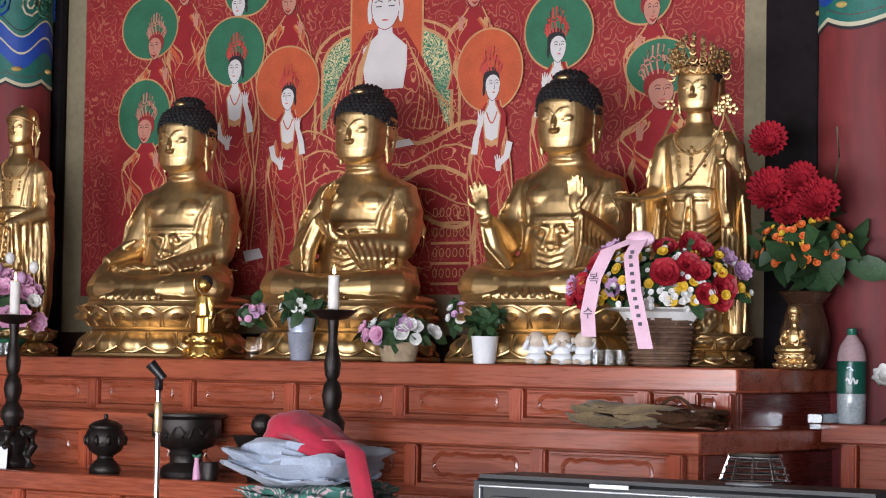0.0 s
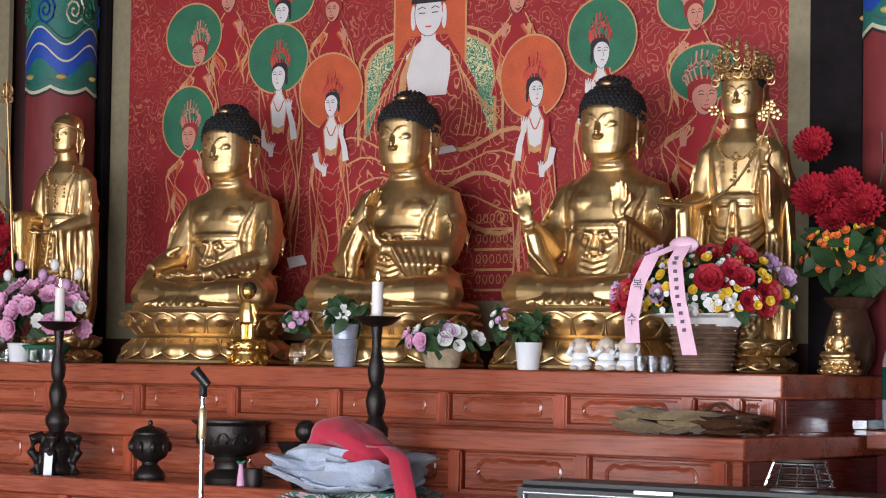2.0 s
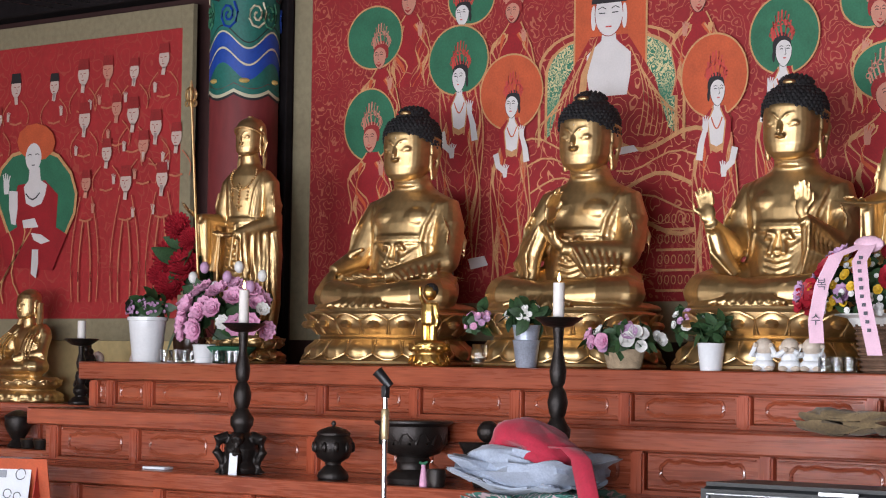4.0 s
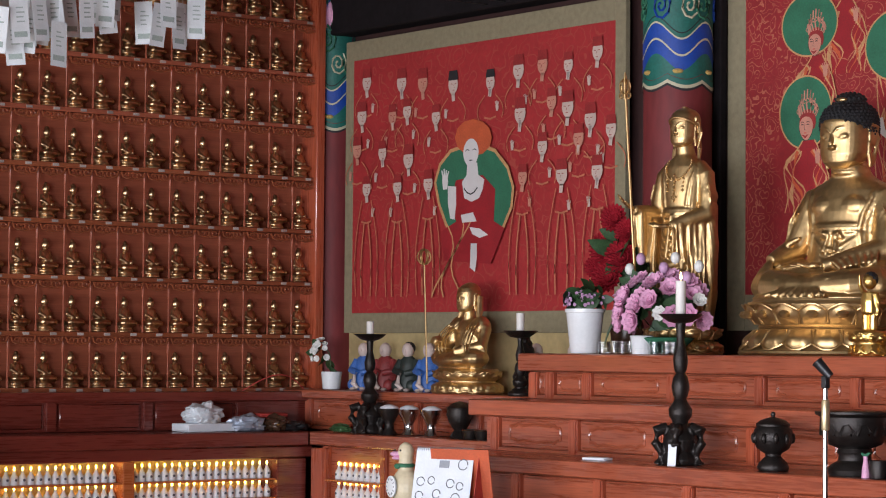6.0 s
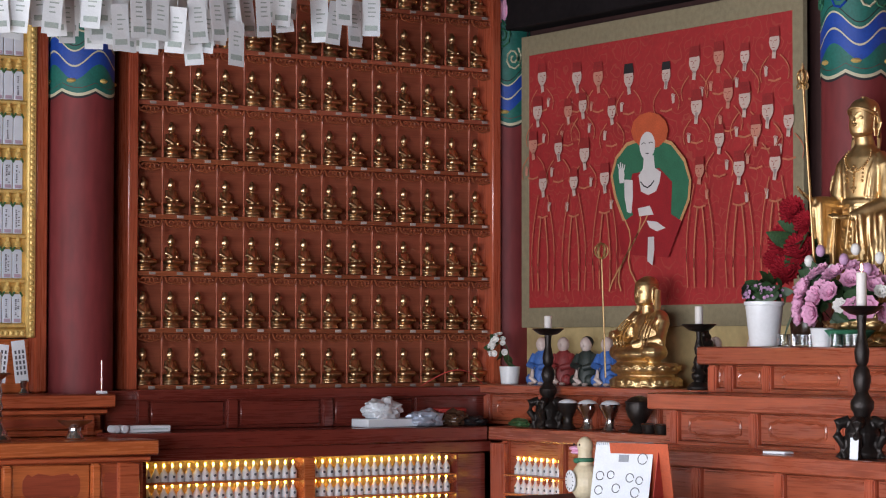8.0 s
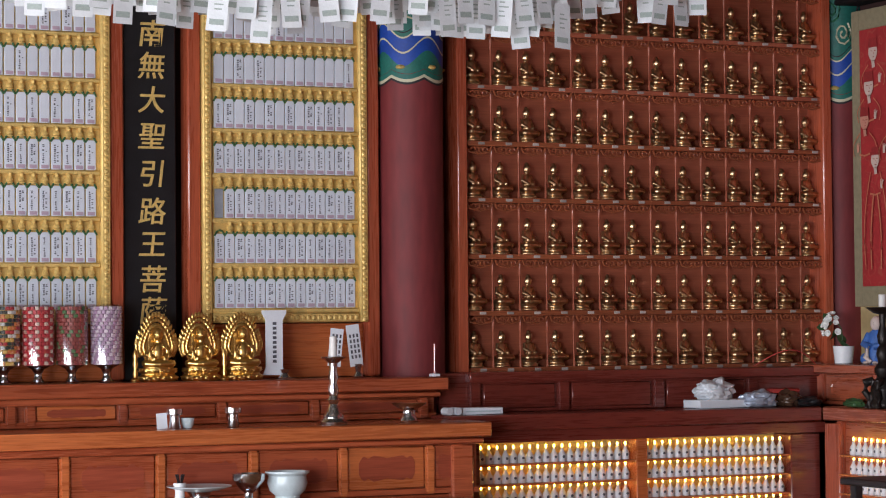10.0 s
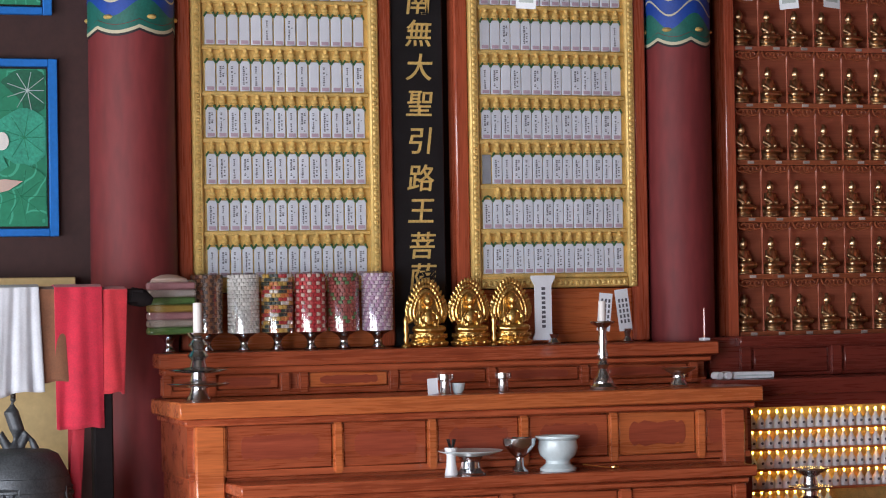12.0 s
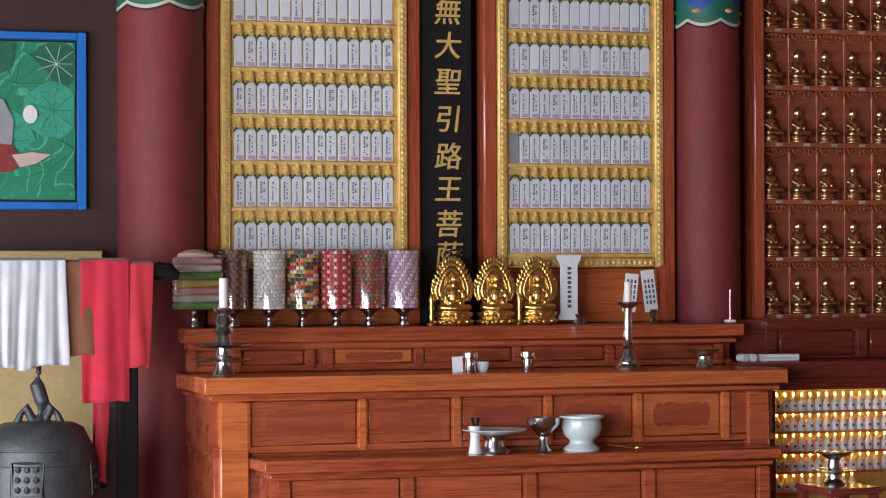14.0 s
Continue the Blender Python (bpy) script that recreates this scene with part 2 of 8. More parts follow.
def column(at, r, band_z, label):
    """A round painted column with a patterned head."""
    t = thing("column", (*at, 0), label, "column", "round temple columns", kind="structure")
    part("shaft", lathe([(r * 1.02, 0), (r, band_z - 0.02), (r, 4.6)], seg=48), COLUMN, t)
    n = 96

    def band(name, lo, hi, g, material, lab):
        """lo and hi give the height at an angle."""
        b = bmesh.new()
        rows = []
        for k in range(n):
            a = 2 * math.pi * k / n
            c, s = math.cos(a) * (r + g), math.sin(a) * (r + g)
            rows.append((b.verts.new((c, s, lo(a))), b.verts.new((c, s, hi(a)))))
        for k in range(n):
            p, q = rows[k], rows[(k + 1) % n]
            b.faces.new((p[0], q[0], q[1], p[1]))
        part(name, b, material, t, lab)

    scal = lambda a, d: 0.028 * abs(math.sin(a * 3.0)) + d
    band("head_green", lambda a: band_z + 0.045 - scal(a, 0), lambda a: 4.55, 0.002, TEAL, "teal green painted head of the column")
    band("head_edge", lambda a: band_z - scal(a, 0) - 0.012, lambda a: band_z - scal(a, 0) + 0.0, 0.003, P_BLACK, "black scalloped edge line")
    band("head_rim", lambda a: band_z - scal(a, 0), lambda a: band_z + 0.016 - scal(a, 0), 0.004, DC_WHITE, "cream scalloped rim line")
    band("head_rim", lambda a: band_z + 0.016 - scal(a, 0), lambda a: band_z + 0.042 - scal(a, 0), 0.004, TEAL, "teal scalloped rim")
    for k, (dz, h, mm) in enumerate(((0.10, 0.065, BLUE), (0.165, 0.010, DC_WHITE), (0.175, 0.07, BLUE), (0.245, 0.009, DC_WHITE), (0.254, 0.02, TEAL), (0.274, 0.006, P_BLACK))):
        band("wave_band", lambda a, dz=dz: band_z + dz + 0.042 * math.sin(a * 4.0 + 1), lambda a, dz=dz, h=h: band_z + dz + h + 0.042 * math.sin(a * 4.0 + 1), 0.003 + 0.001 * (k % 2), mm, "painted wave band in blue and cream")
    # spirals and a lotus on the head
    for k in range(30):
        a0, z0 = 2 * math.pi * k / 15 + 0.2 * (k // 15), band_z + 0.37 + 0.13 * (k % 2) + 0.25 * (k // 15)
        pts = [((r + 0.006) * math.cos(a0 + q * 0.017 * math.cos(q * 0.75) / (r * 6)), (r + 0.006) * math.sin(a0 + q * 0.017 * math.cos(q * 0.75) / (r * 6)), z0 + 0.0042 * q * math.sin(q * 0.75)) for q in range(2, 19)]
        part("spiral", tube(pts, 0.006, seg=4), (P_GREEN, P_BLACK, BLUE, P_GREEN, DC_WHITE)[k % 5], t)
    for k in range(6):
        a0 = 2 * math.pi * k / 6 + 0.3
        b = None
        for q in range(5):
            da = (q - 2) * 0.16
            b = ball(((r + 0.002) * math.cos(a0 + da), (r + 0.002) * math.sin(a0 + da), band_z + 0.66 - 0.012 * abs(q - 2) ** 2), (0.02, 0.02, 0.075), b, 10)
        part("painted_lotus", b, DC_RED if k % 2 == 0 else PINK, t, "painted red lotus flower")
        part("gold_drop", ball(((r - 0.012) * math.cos(a0), (r - 0.012) * math.sin(a0), band_z + 0.055), (0.03, 0.03, 0.014), None, 12), GOLD_TRIM, t)
    return t


column((-8.40, 7.80), 0.165, 2.72, "maroon column with teal and blue patterned head")
column((-3.96, 7.95), 0.23, 2.70, "maroon column with teal and blue patterned head")
column((-11.60, 8.0), 0.15, 2.75, "maroon corner column with teal patterned head")
column((-11.55, 5.235), 0.17, 2.76, "maroon column between shelf and tablet boards")
column((-11.55, 2.31), 0.21, 2.76, "maroon column beside the framed picture")
slab("wall_strip", (-8.40, 7.94, 1.0), (-8.252, 7.984, 4.6), BEAM, "black painted timber post beside the painting", 0.005)
slab("wall_strip", (-4.42, 7.9, 1.0), (-4.2, 8.05, 4.6), BEAM, "black painted timber post beside the painting", 0.005)


# ---- altar tiers ----
def carved(x0, x1, z0, z1):
    """The wavy lozenge carved into a panel, as a raised frame line."""
    cx, cz, hx, hz = (x0 + x1) / 2, (z0 + z1) / 2, (x1 - x0) / 2 * 0.74, (z1 - z0) / 2 * 0.56
    ring = []
    n = 56
    for k in range(n):
        a = 2 * math.pi * k / n
        c, s = math.cos(a), math.sin(a)
        x = cx + hx * math.copysign(abs(c) ** 0.35, c)
        z = cz + hz * math.copysign(abs(s) ** 0.45, s) * (1 + 0.14 * math.cos(x * 2 * math.pi / (hx * 0.34)))
        ring.append((x, 0, z))
    return ring + ring[:2]


def tier(name, x0, x1, front, back, top, lip, base, panels, label, post=0.06):
    t = thing(name, (0, 0, 0), label, "altar tier", "stepped altar", kind="")
    part("top_board", box((x0, front, top - lip), (x1, back, top), 0.006), WOOD_X, t, "thick reddish varnished top board")
    bx0, bx1, by = x0 + 0.05, x1 - 0.05, front + 0.045
    part("carcass", box((bx0, by + 0.03, base), (bx1, back, top - lip - 0.002), 0), WOOD_X, t)
    part("rail", box((bx0, by, base), (bx1, by + 0.028, base + 0.02), 0.002), WOOD_X, t)
    n = len(panels) - 1
    for p in panels:
        part("post", box((p - post / 2, by - 0.008, base + 0.002), (p + post / 2, by + 0.028, top - lip - 0.004), 0.007, seg=2), WOOD_Z, t, "upright post with bevelled glossy edges")
    for a, b in zip(panels, panels[1:]):
        if b - a < 0.12:
            continue
        l, r, z0, z1 = a + post / 2 + 0.004, b - post / 2 - 0.004, base + 0.022, top - lip - 0.006
        part("panel", box((l, by + 0.012, z0), (r, by + 0.029, z1), 0.004), WOOD_X, t)
        ring = tube([(x, by + 0.012, z) for x, _, z in carved(l, r, z0, z1)], 0.008, seg=6)
        part("carving", ring, WOOD_X, t, "wavy carved line in the panel")
        for fa, fb in (((l + 0.012, z0 + 0.01), (r - 0.012, z0 + 0.016)), ((l + 0.012, z1 - 0.016), (r - 0.012, z1 - 0.01))):
            part("moulding", box((fa[0], by + 0.007, fa[1]), (fb[0], by + 0.014, fb[1]), 0.002), WOOD_X, t)
    # darker wood colour carries the shade of the end turned from the doors
    part("end_panel", box((bx1 + 0.001, front + 0.1, base + 0.01), (bx1 + 0.012, back - 0.02, top - lip - 0.004), 0.003), WOOD_DARK, t)
    return t


def spaced(a, b, n):
    return [a + (b - a) * k / n for k in range(n + 1)]


tier("altar_top_tier", -8.62, -4.01, 7.0, 8.02, 1.435, 0.082, 1.225, [-8.56, -8.44, -8.18] + spaced(-7.62, -4.41, 6) + [-4.22, -4.09], "top tier of the stepped reddish wooden altar with carved panels")
tier("altar_middle_tier", -8.66, -4.0, 6.74, 8.02, 1.225, 0.075, 0.99, spaced(-8.516, -4.12, 8) , "middle tier of the stepped reddish wooden altar with carved panels")
tier("altar_bottom_tier", -8.64, -3.6, 6.42, 8.02, 0.995, 0.07, 0.0, spaced(-8.5, -3.7, 9), "bottom tier of the stepped reddish wooden altar holding ritual vessels")
tier("side_table", -3.99, -2.0, 7.55, 8.03, 1.245, 0.07, 0.0, spaced(-3.9, -2.1, 4), "low reddish wooden side table beside the altar")

# benches in the corner
tier("corner_bench", -11.0, -8.69, 7.45, 7.62, 0.99, 0.075, 0.0, spaced(-10.9, -8.75, 4), "reddish wooden bench under the small red painting")
tier("doll_shelf", -11.5, -8.64, 7.60, 8.0, 1.217, 0.05, 0.992, spaced(-11.3, -8.7, 5), "raised wooden shelf with figurines under the painting")


# ---- seated and standing statues ----
def fold(bm, pts, r=0.007):
    return tube(pts, r, bm, 6)


def arc3(p, q, sag, n=9):
    p, q, s = Vector(p), Vector(q), Vector(sag)
    return [p.lerp(q, k / (n - 1)) + s * math.sin(math.pi * k / (n - 1)) for k in range(n)]


def petal(bm, a, rx, ry, z0, z1, out0, out1, half, bosses):
    """One lotus petal on an oval base: a swollen tongue with a raised rim, from z0 to z1."""
    turn = lambda u, v, lift: ((rx * (out0 + (out1 - out0) * v) + lift) * math.cos(a + u), (ry * (out0 + (out1 - out0) * v) + lift) * math.sin(a + u), z0 + (z1 - z0) * v)
    rows = []
    nv, nu = 7, 8
    shape = lambda v: half * min(1.0, 1.9 * (1 - v) ** 0.55) * (0.86 + 0.14 * math.sin(math.pi * v))
    for i in range(nv + 1):
        v = i / nv * 0.97
        row = []
        for j in range(nu + 1):
            s = -1 + 2 * j / nu
            edge = abs(s) ** 4
            swell = 0.020 * (1 - s * s) * math.sin(math.pi * min(v + 0.12, 1)) + 0.008 * edge
            if bosses:
                swell += 0.012 * math.exp(-((abs(s) - 0.42) / 0.24) ** 2 - ((v - 0.45) / 0.26) ** 2)
            row.append(bm.verts.new(turn(s * shape(v), v, 0.004 + swell)))
        rows.append(row)
    for p, q in zip(rows, rows[1:]):
        for j in range(nu):
            bm.faces.new((p[j], p[j + 1], q[j + 1], q[j]))
    rim = [rows[i][0].co.copy() for i in range(nv + 1)] + [rows[i][nu].co.copy() for i in range(nv, -1, -1)]
    tube(rim, 0.0042, bm, 5)


def lotus_base(bm, rx, ry, h, petals=18):
    """A two-storeyed lotus throne: drooping petals below, a waist, rising petals above."""
    f = h / 0.235
    lathe([(rx * 1.03, 0), (rx * 1.05, 0.008 * f), (rx * 1.04, 0.018 * f), (rx * 0.99, 0.022 * f), (rx * 0.84, 0.100 * f), (rx * 0.80, 0.108 * f), (rx * 0.82, 0.116 * f), (rx * 0.80, 0.124 * f), (rx * 0.84, 0.134 * f), (rx * 0.93, 0.185 * f), (rx * 0.95, 0.212 * f), (rx * 0.93, 0.222 * f), (rx * 0.88, 0.226 * f), (rx * 0.87, h), (0.01, h)], bm, 48, squash=ry / rx)
    for k in range(petals):
        a = 2 * math.pi * k / petals
        petal(bm, a, rx, ry, 0.106 * f, 0.022 * f, 0.83, 1.0, math.pi / petals * 0.97, True)
        petal(bm, a + math.pi / petals, rx, ry, 0.130 * f, 0.214 * f, 0.82, 0.97, math.pi / petals * 0.97, False)
        c, s = math.cos(a + math.pi / petals), math.sin(a + math.pi / petals)
        ball((c * rx * 0.96, s * ry * 0.96, 0.170 * f), (0.028 * f, 0.028 * f, 0.018 * f), bm, 8)
    return bm


def loft(rings, bm=None, seg=32, power=2.0, mi=None):
    """A skin over level oval rings given as z, half width, half depth, centre y."""
    b = bmesh.new()
    sg = lambda v: math.copysign(abs(v) ** (2 / power), v)
    loops = [[b.verts.new((rx * sg(math.sin(2 * math.pi * k / seg)), cy - ry * sg(math.cos(2 * math.pi * k / seg)), z)) for k in range(seg)] for z, rx, ry, cy in rings]
    for p, q in zip(loops, loops[1:]):
        for k in range(seg):
            b.faces.new((p[k], p[(k + 1) % seg], q[(k + 1) % seg], q[k]))
    b.faces.new(list(reversed(loops[0])))
    b.faces.new(loops[-1])
    return merge(bm, b, mi)


def on_loft(rings, z, deg, lift=0.0):
    """A point on a loft's skin at a height and an angle from the front."""
    for a, b in zip(rings, rings[1:]):
        if min(a[0], b[0]) <= z <= max(a[0], b[0]):
            f = (z - a[0]) / (b[0] - a[0])
            rx, ry, cy = [p + (q - p) * f for p, q in zip(a[1:], b[1:])]
            return Vector(((rx + lift) * math.sin(radians(deg)), cy - (ry + lift) * math.cos(radians(deg)), z))
    return Vector((0, 0, z))


def crease(bm, rings, path, r, n=5, lift=0.0):
    """A fold lying on a loft, through (height, angle) pairs."""
    pts = []
    for (z0, a0), (z1, a1) in zip(path, path[1:]):
        pts += [on_loft(rings, z0 + (z1 - z0) * k / n, a0 + (a1 - a0) * k / n, lift) for k in range(n)]
    pts.append(on_loft(rings, *path[-1], lift))
    ends = [r * min(1, 0.35 + 4 * min(k, len(pts) - 1 - k) / len(pts)) for k in range(len(pts))]
    return tube(pts, ends, bm, 6)


HEAD = [(0.000, 0.030, 0.028, -0.050), (0.008, 0.054, 0.050, -0.044), (0.028, 0.084, 0.076, -0.030), (0.060, 0.101, 0.094, -0.016), (0.100, 0.105, 0.104, -0.004), (0.145, 0.107, 0.110, 0.002), (0.190, 0.104, 0.108, 0.004), (0.226, 0.090, 0.094, 0.006), (0.252, 0.060, 0.064, 0.008), (0.264, 0.022, 0.026, 0.008)]


def head_skin(ears=True):
    """A smooth oval head with lowered lids, a fine nose, small lips and long ears; the chin is at z = 0."""
    b = loft(HEAD, None, 36, 2.15)
    for s in (-1, 1):
        ball((s * 0.036, -0.068, 0.062), (0.036, 0.028, 0.036), b, 14)
        tube([(s * 0.009, -0.110, 0.146), (s * 0.024, -0.107, 0.160), (s * 0.046, -0.096, 0.166), (s * 0.068, -0.078, 0.158)], [0.002, 0.0036, 0.0034, 0.002], b, 6)
        ball((s * 0.038, -0.0905, 0.130), (0.028, 0.014, 0.015), b, 14)
        tube([(s * 0.016, -0.105, 0.124), (s * 0.036, -0.1045, 0.1205), (s * 0.058, -0.092, 0.126)], 0.0026, b, 6)
        ball((s * 0.011, -0.117, 0.086), (0.009, 0.010, 0.008), b, 10)
        if ears:
            ball((s * 0.110, 0.018, 0.125), (0.010, 0.030, 0.042), b, 14)
            tube([(s * 0.106, -0.008, 0.150), (s * 0.114, 0.010, 0.174), (s * 0.119, 0.038, 0.162), (s * 0.118, 0.042, 0.120), (s * 0.113, 0.024, 0.065), (s * 0.106, 0.012, 0.016), (s * 0.103, 0.002, 0.006), (s * 0.105, -0.006, 0.055), (s * 0.106, -0.006, 0.105)], 0.0095, b, 8)
            ball((s * 0.107, 0.006, 0.034), (0.009, 0.014, 0.032), b, 10)
    tube([(0, -0.098, 0.152), (0, -0.108, 0.128), (0, -0.122, 0.102), (0, -0.127, 0.090), (0, -0.112, 0.080)], [0.007, 0.008, 0.0105, 0.012, 0.007], b, 10)
    tube([(-0.024, -0.094, 0.060), (-0.010, -0.1045, 0.063), (0, -0.1055, 0.0605), (0.010, -0.1045, 0.063), (0.024, -0.094, 0.060)], [0.003, 0.0055, 0.0055, 0.0055, 0.003], b, 6)
    tube([(-0.018, -0.093, 0.051), (0, -0.101, 0.048), (0.018, -0.093, 0.051)], [0.003, 0.0065, 0.003], b, 6)
    ball((0, -0.075, 0.020), (0.020, 0.018, 0.015), b, 10)
    me = melt(b, 0.0034, 3, None, "head")
    out = bmesh.new()
    out.from_mesh(me)
    bpy.data.meshes.remove(me)
    return out


def put_head(bm, skin, at, k=1.0, nod=0.0):
    b = skin.copy()
    return merge(bm, b, 0, Matrix.Translation(at) @ Matrix.Rotation(nod, 4, "X") @ Matrix.Scale(k, 4))


def curled_hair(at, k=1.0, mi=1):
    """Black hair in tight curls with a low hairline, a crown bump and a gilded boss."""
    bm = bmesh.new()
    shell = [(z + (0.010 if z > 0.1 else 0), rx + 0.010, ry + 0.010, cy + 0.002) for z, rx, ry, cy in HEAD[3:]]
    b = loft(shell, None, 36, 2.1)
    bmesh.ops.bisect_plane(b, geom=b.verts[:] + b.edges[:] + b.faces[:], plane_co=(0, -0.1, 0.188), plane_no=(0, 0.42, 0.91), clear_inner=True)
    merge(bm, b, mi)
    ball((0, 0.014, 0.272), (0.062, 0.064, 0.036), bm, 20, None, mi)
    ball((0, -0.046, 0.276), (0.026, 0.014, 0.011), bm, 12, None, 0)
    unit = bmesh.new()
    bmesh.ops.create_icosphere(unit, subdivisions=1, radius=0.0075)
    for row in range(13):
        z = 0.110 + 0.0128 * row
        n = 38 if z < 0.23 else 28
        for q in range(n):
            p = on_loft(shell, min(z, 0.272), 360 * (q + 0.5 * (row % 2)) / n)
            if 0.42 * (p.y + 0.1) + 0.91 * (p.z - 0.188) > -0.002:
                merge(bm, unit.copy(), mi, Matrix.Translation(p))
    for row in range(4):
        for q in range(18 - 4 * row):
            a = 2 * math.pi * q / (18 - 4 * row)
            e = 0.3 + 0.32 * row
            merge(bm, unit.copy(), mi, Matrix.Translation((0.062 * math.cos(e) * math.cos(a), 0.014 + 0.064 * math.cos(e) * math.sin(a), 0.272 + 0.036 * math.sin(e))))
    unit.free()
    bmesh.ops.transform(bm, matrix=Matrix.Translation(at) @ Matrix.Scale(k, 4), verts=bm.verts)
    return bm


def hand(bm, c, up, out, k=1.0, thumb=1, bend=0.010):
    """A slender palm with four fingers and a thumb: up is where the fingers point, out where the palm faces."""
    c, up, out = Vector(c), Vector(up).normalized(), Vector(out).normalized()
    side = up.cross(out).normalized() * thumb
    out = side.cross(up).normalized() * thumb
    m = Matrix((side, out, up)).transposed().to_4x4()
    ball(c, (0.030 * k, 0.014 * k, 0.042 * k), bm, 14, m)
    ball(c + side * 0.018 * k - up * 0.008 * k + out * 0.006 * k, (0.014 * k, 0.012 * k, 0.024 * k), bm, 10, m)
    for q in range(4):
        o = side * (1.5 - q) * 0.0165 * k
        ln = (0.096, 0.106, 0.100, 0.084)[q] * k
        tube([c + o + up * 0.03 * k, c + o * 1.12 + up * ln * 0.68 + out * bend * 0.3 * k, c + o * 1.16 + up * ln + out * bend * k], [0.0090 * k, 0.0082 * k, 0.0055 * k], bm, 7)
    tube([c + side * 0.024 * k, c + side * 0.046 * k + up * 0.024 * k + out * 0.010 * k, c + side * 0.046 * k + up * 0.054 * k + out * 0.018 * k], [0.011 * k, 0.009 * k, 0.006 * k], bm, 7)
    return bm


SKIN_EARS = head_skin(True)
TORSO = [(0.24, 0.215, 0.165, 0.06), (0.34, 0.192, 0.148, 0.06), (0.44, 0.172, 0.128, 0.055), (0.54, 0.172, 0.120, 0.05), (0.61, 0.190, 0.120, 0.05), (0.66, 0.200, 0.114, 0.052), (0.70, 0.188, 0.104, 0.054), (0.730, 0.152, 0.094, 0.055), (0.752, 0.108, 0.084, 0.053), (0.770, 0.088, 0.080, 0.046), (0.80, 0.079, 0.078, 0.032), (0.84, 0.070, 0.070, 0.02)]


def seated_statue(pose_kind):
    """A cross-legged gilded figure on a lotus throne, facing -y, about 1.12 m high."""
    bm = loft(TORSO, None, 40, 2.1)
    # crossed legs under the robe
    for s in (-1, 1):
        tube([(s * 0.10, 0.06, 0.315), (s * 0.22, -0.03, 0.315), (s * 0.285, -0.11, 0.300)], [0.10, 0.092, 0.070], bm, 18)
        tube([(s * 0.285, -0.11, 0.300), (s * 0.20, -0.195, 0.292), (s * 0.06, -0.225, 0.284), (-s * 0.06, -0.225, 0.28)], [0.070, 0.068, 0.058, 0.045], bm, 18)
        ball((s * 0.275, -0.105, 0.292), (0.085, 0.085, 0.066), bm, 16)
        for q in range(6):
            f = q / 5
            tube([(s * (0.345 - 0.03 * f), -0.075 - 0.05 * f, 0.335 - 0.042 * f), (s * (0.26 - 0.02 * f), -0.182 - 0.025 * f, 0.345 - 0.05 * f), (s * (0.13 - 0.03 * f), -0.262 + 0.002 * f, 0.318 - 0.045 * f), (-s * 0.01, -0.272, 0.280 - 0.03 * f)], [0.004, 0.0075, 0.0075, 0.003], bm, 6)
        for q in range(4):
            tube([(s * (0.335 - 0.012 * q), -0.05 + 0.035 * q, 0.345 + 0.008 * q), (s * (0.26 - 0.02 * q), -0.10 + 0.02 * q, 0.378 + 0.006 * q), (s * (0.16 - 0.01 * q), -0.13, 0.372)], [0.003, 0.0075, 0.003], bm, 6)
    ball((0, -0.10, 0.285), (0.22, 0.17, 0.068), bm, 22)
    loft([(0.232, 0.345, 0.285, -0.02), (0.240, 0.350, 0.290, -0.02), (0.252, 0.335, 0.275, -0.02), (0.262, 0.30, 0.24, -0.02)], bm, 40, 2.4)
    # a fan of robe pleats spread before the shins
    for q in range(9):
        x = (q - 4) * 0.034
        tube([(x * 0.35, -0.262, 0.295), (x * 0.8, -0.290, 0.262), (x * 1.15, -0.302, 0.246)], [0.004, 0.010, 0.012], bm, 6)
    # chest, robe edges, pleats down both sides, waist band and bow
    for s in (-1, 1):
        ball((s * 0.068, -0.030, 0.632), (0.072, 0.040, 0.052), bm, 16)
        crease(bm, TORSO, [(0.735, s * 74), (0.68, s * 52), (0.60, s * 43), (0.52, s * 42), (0.42, s * 50)], 0.0125, 5, 0.002)
        for q in range(5):
            crease(bm, TORSO, [(0.725 - 0.006 * q, s * (84 + 3 * q)), (0.66, s * (58 + 7 * q)), (0.56, s * (50 + 8 * q)), (0.44, s * (54 + 9 * q)), (0.36, s * (58 + 10 * q))], 0.0085, 5, 0.002)
        tube([on_loft(TORSO, 0.508, s * 3, 0.010), on_loft(TORSO, 0.516, s * 13, 0.016), on_loft(TORSO, 0.496, s * 18, 0.010), on_loft(TORSO, 0.500, s * 6, 0.008)], [0.006, 0.010, 0.008, 0.005], bm, 8)
        tube([on_loft(TORSO, 0.505, s * 4, 0.008), on_loft(TORSO, 0.47, s * 8, 0.008), on_loft(TORSO, 0.435, s * 9, 0.012)], [0.006, 0.010, 0.013], bm, 8)
    for q, r in ((0.552, 0.007), (0.538, 0.009), (0.522, 0.007)):
        crease(bm, TORSO, [(q, -41), (q, 0), (q, 41)], r, 6, 0.004)
    for q in range(6):
        crease(bm, TORSO, [(0.505 - 0.012 * q, -40 + q), (0.455 - 0.024 * q, -16), (0.445 - 0.026 * q, 0), (0.455 - 0.024 * q, 16), (0.505 - 0.012 * q, 40 - q)], 0.0075, 5, 0.002)
    for q in range(3):
        lathe([(0.077, -0.006), (0.0840, 0), (0.077, 0.006)], bm, 24, (0, 0.038 - 0.005 * q, 0.772 + q * 0.014))
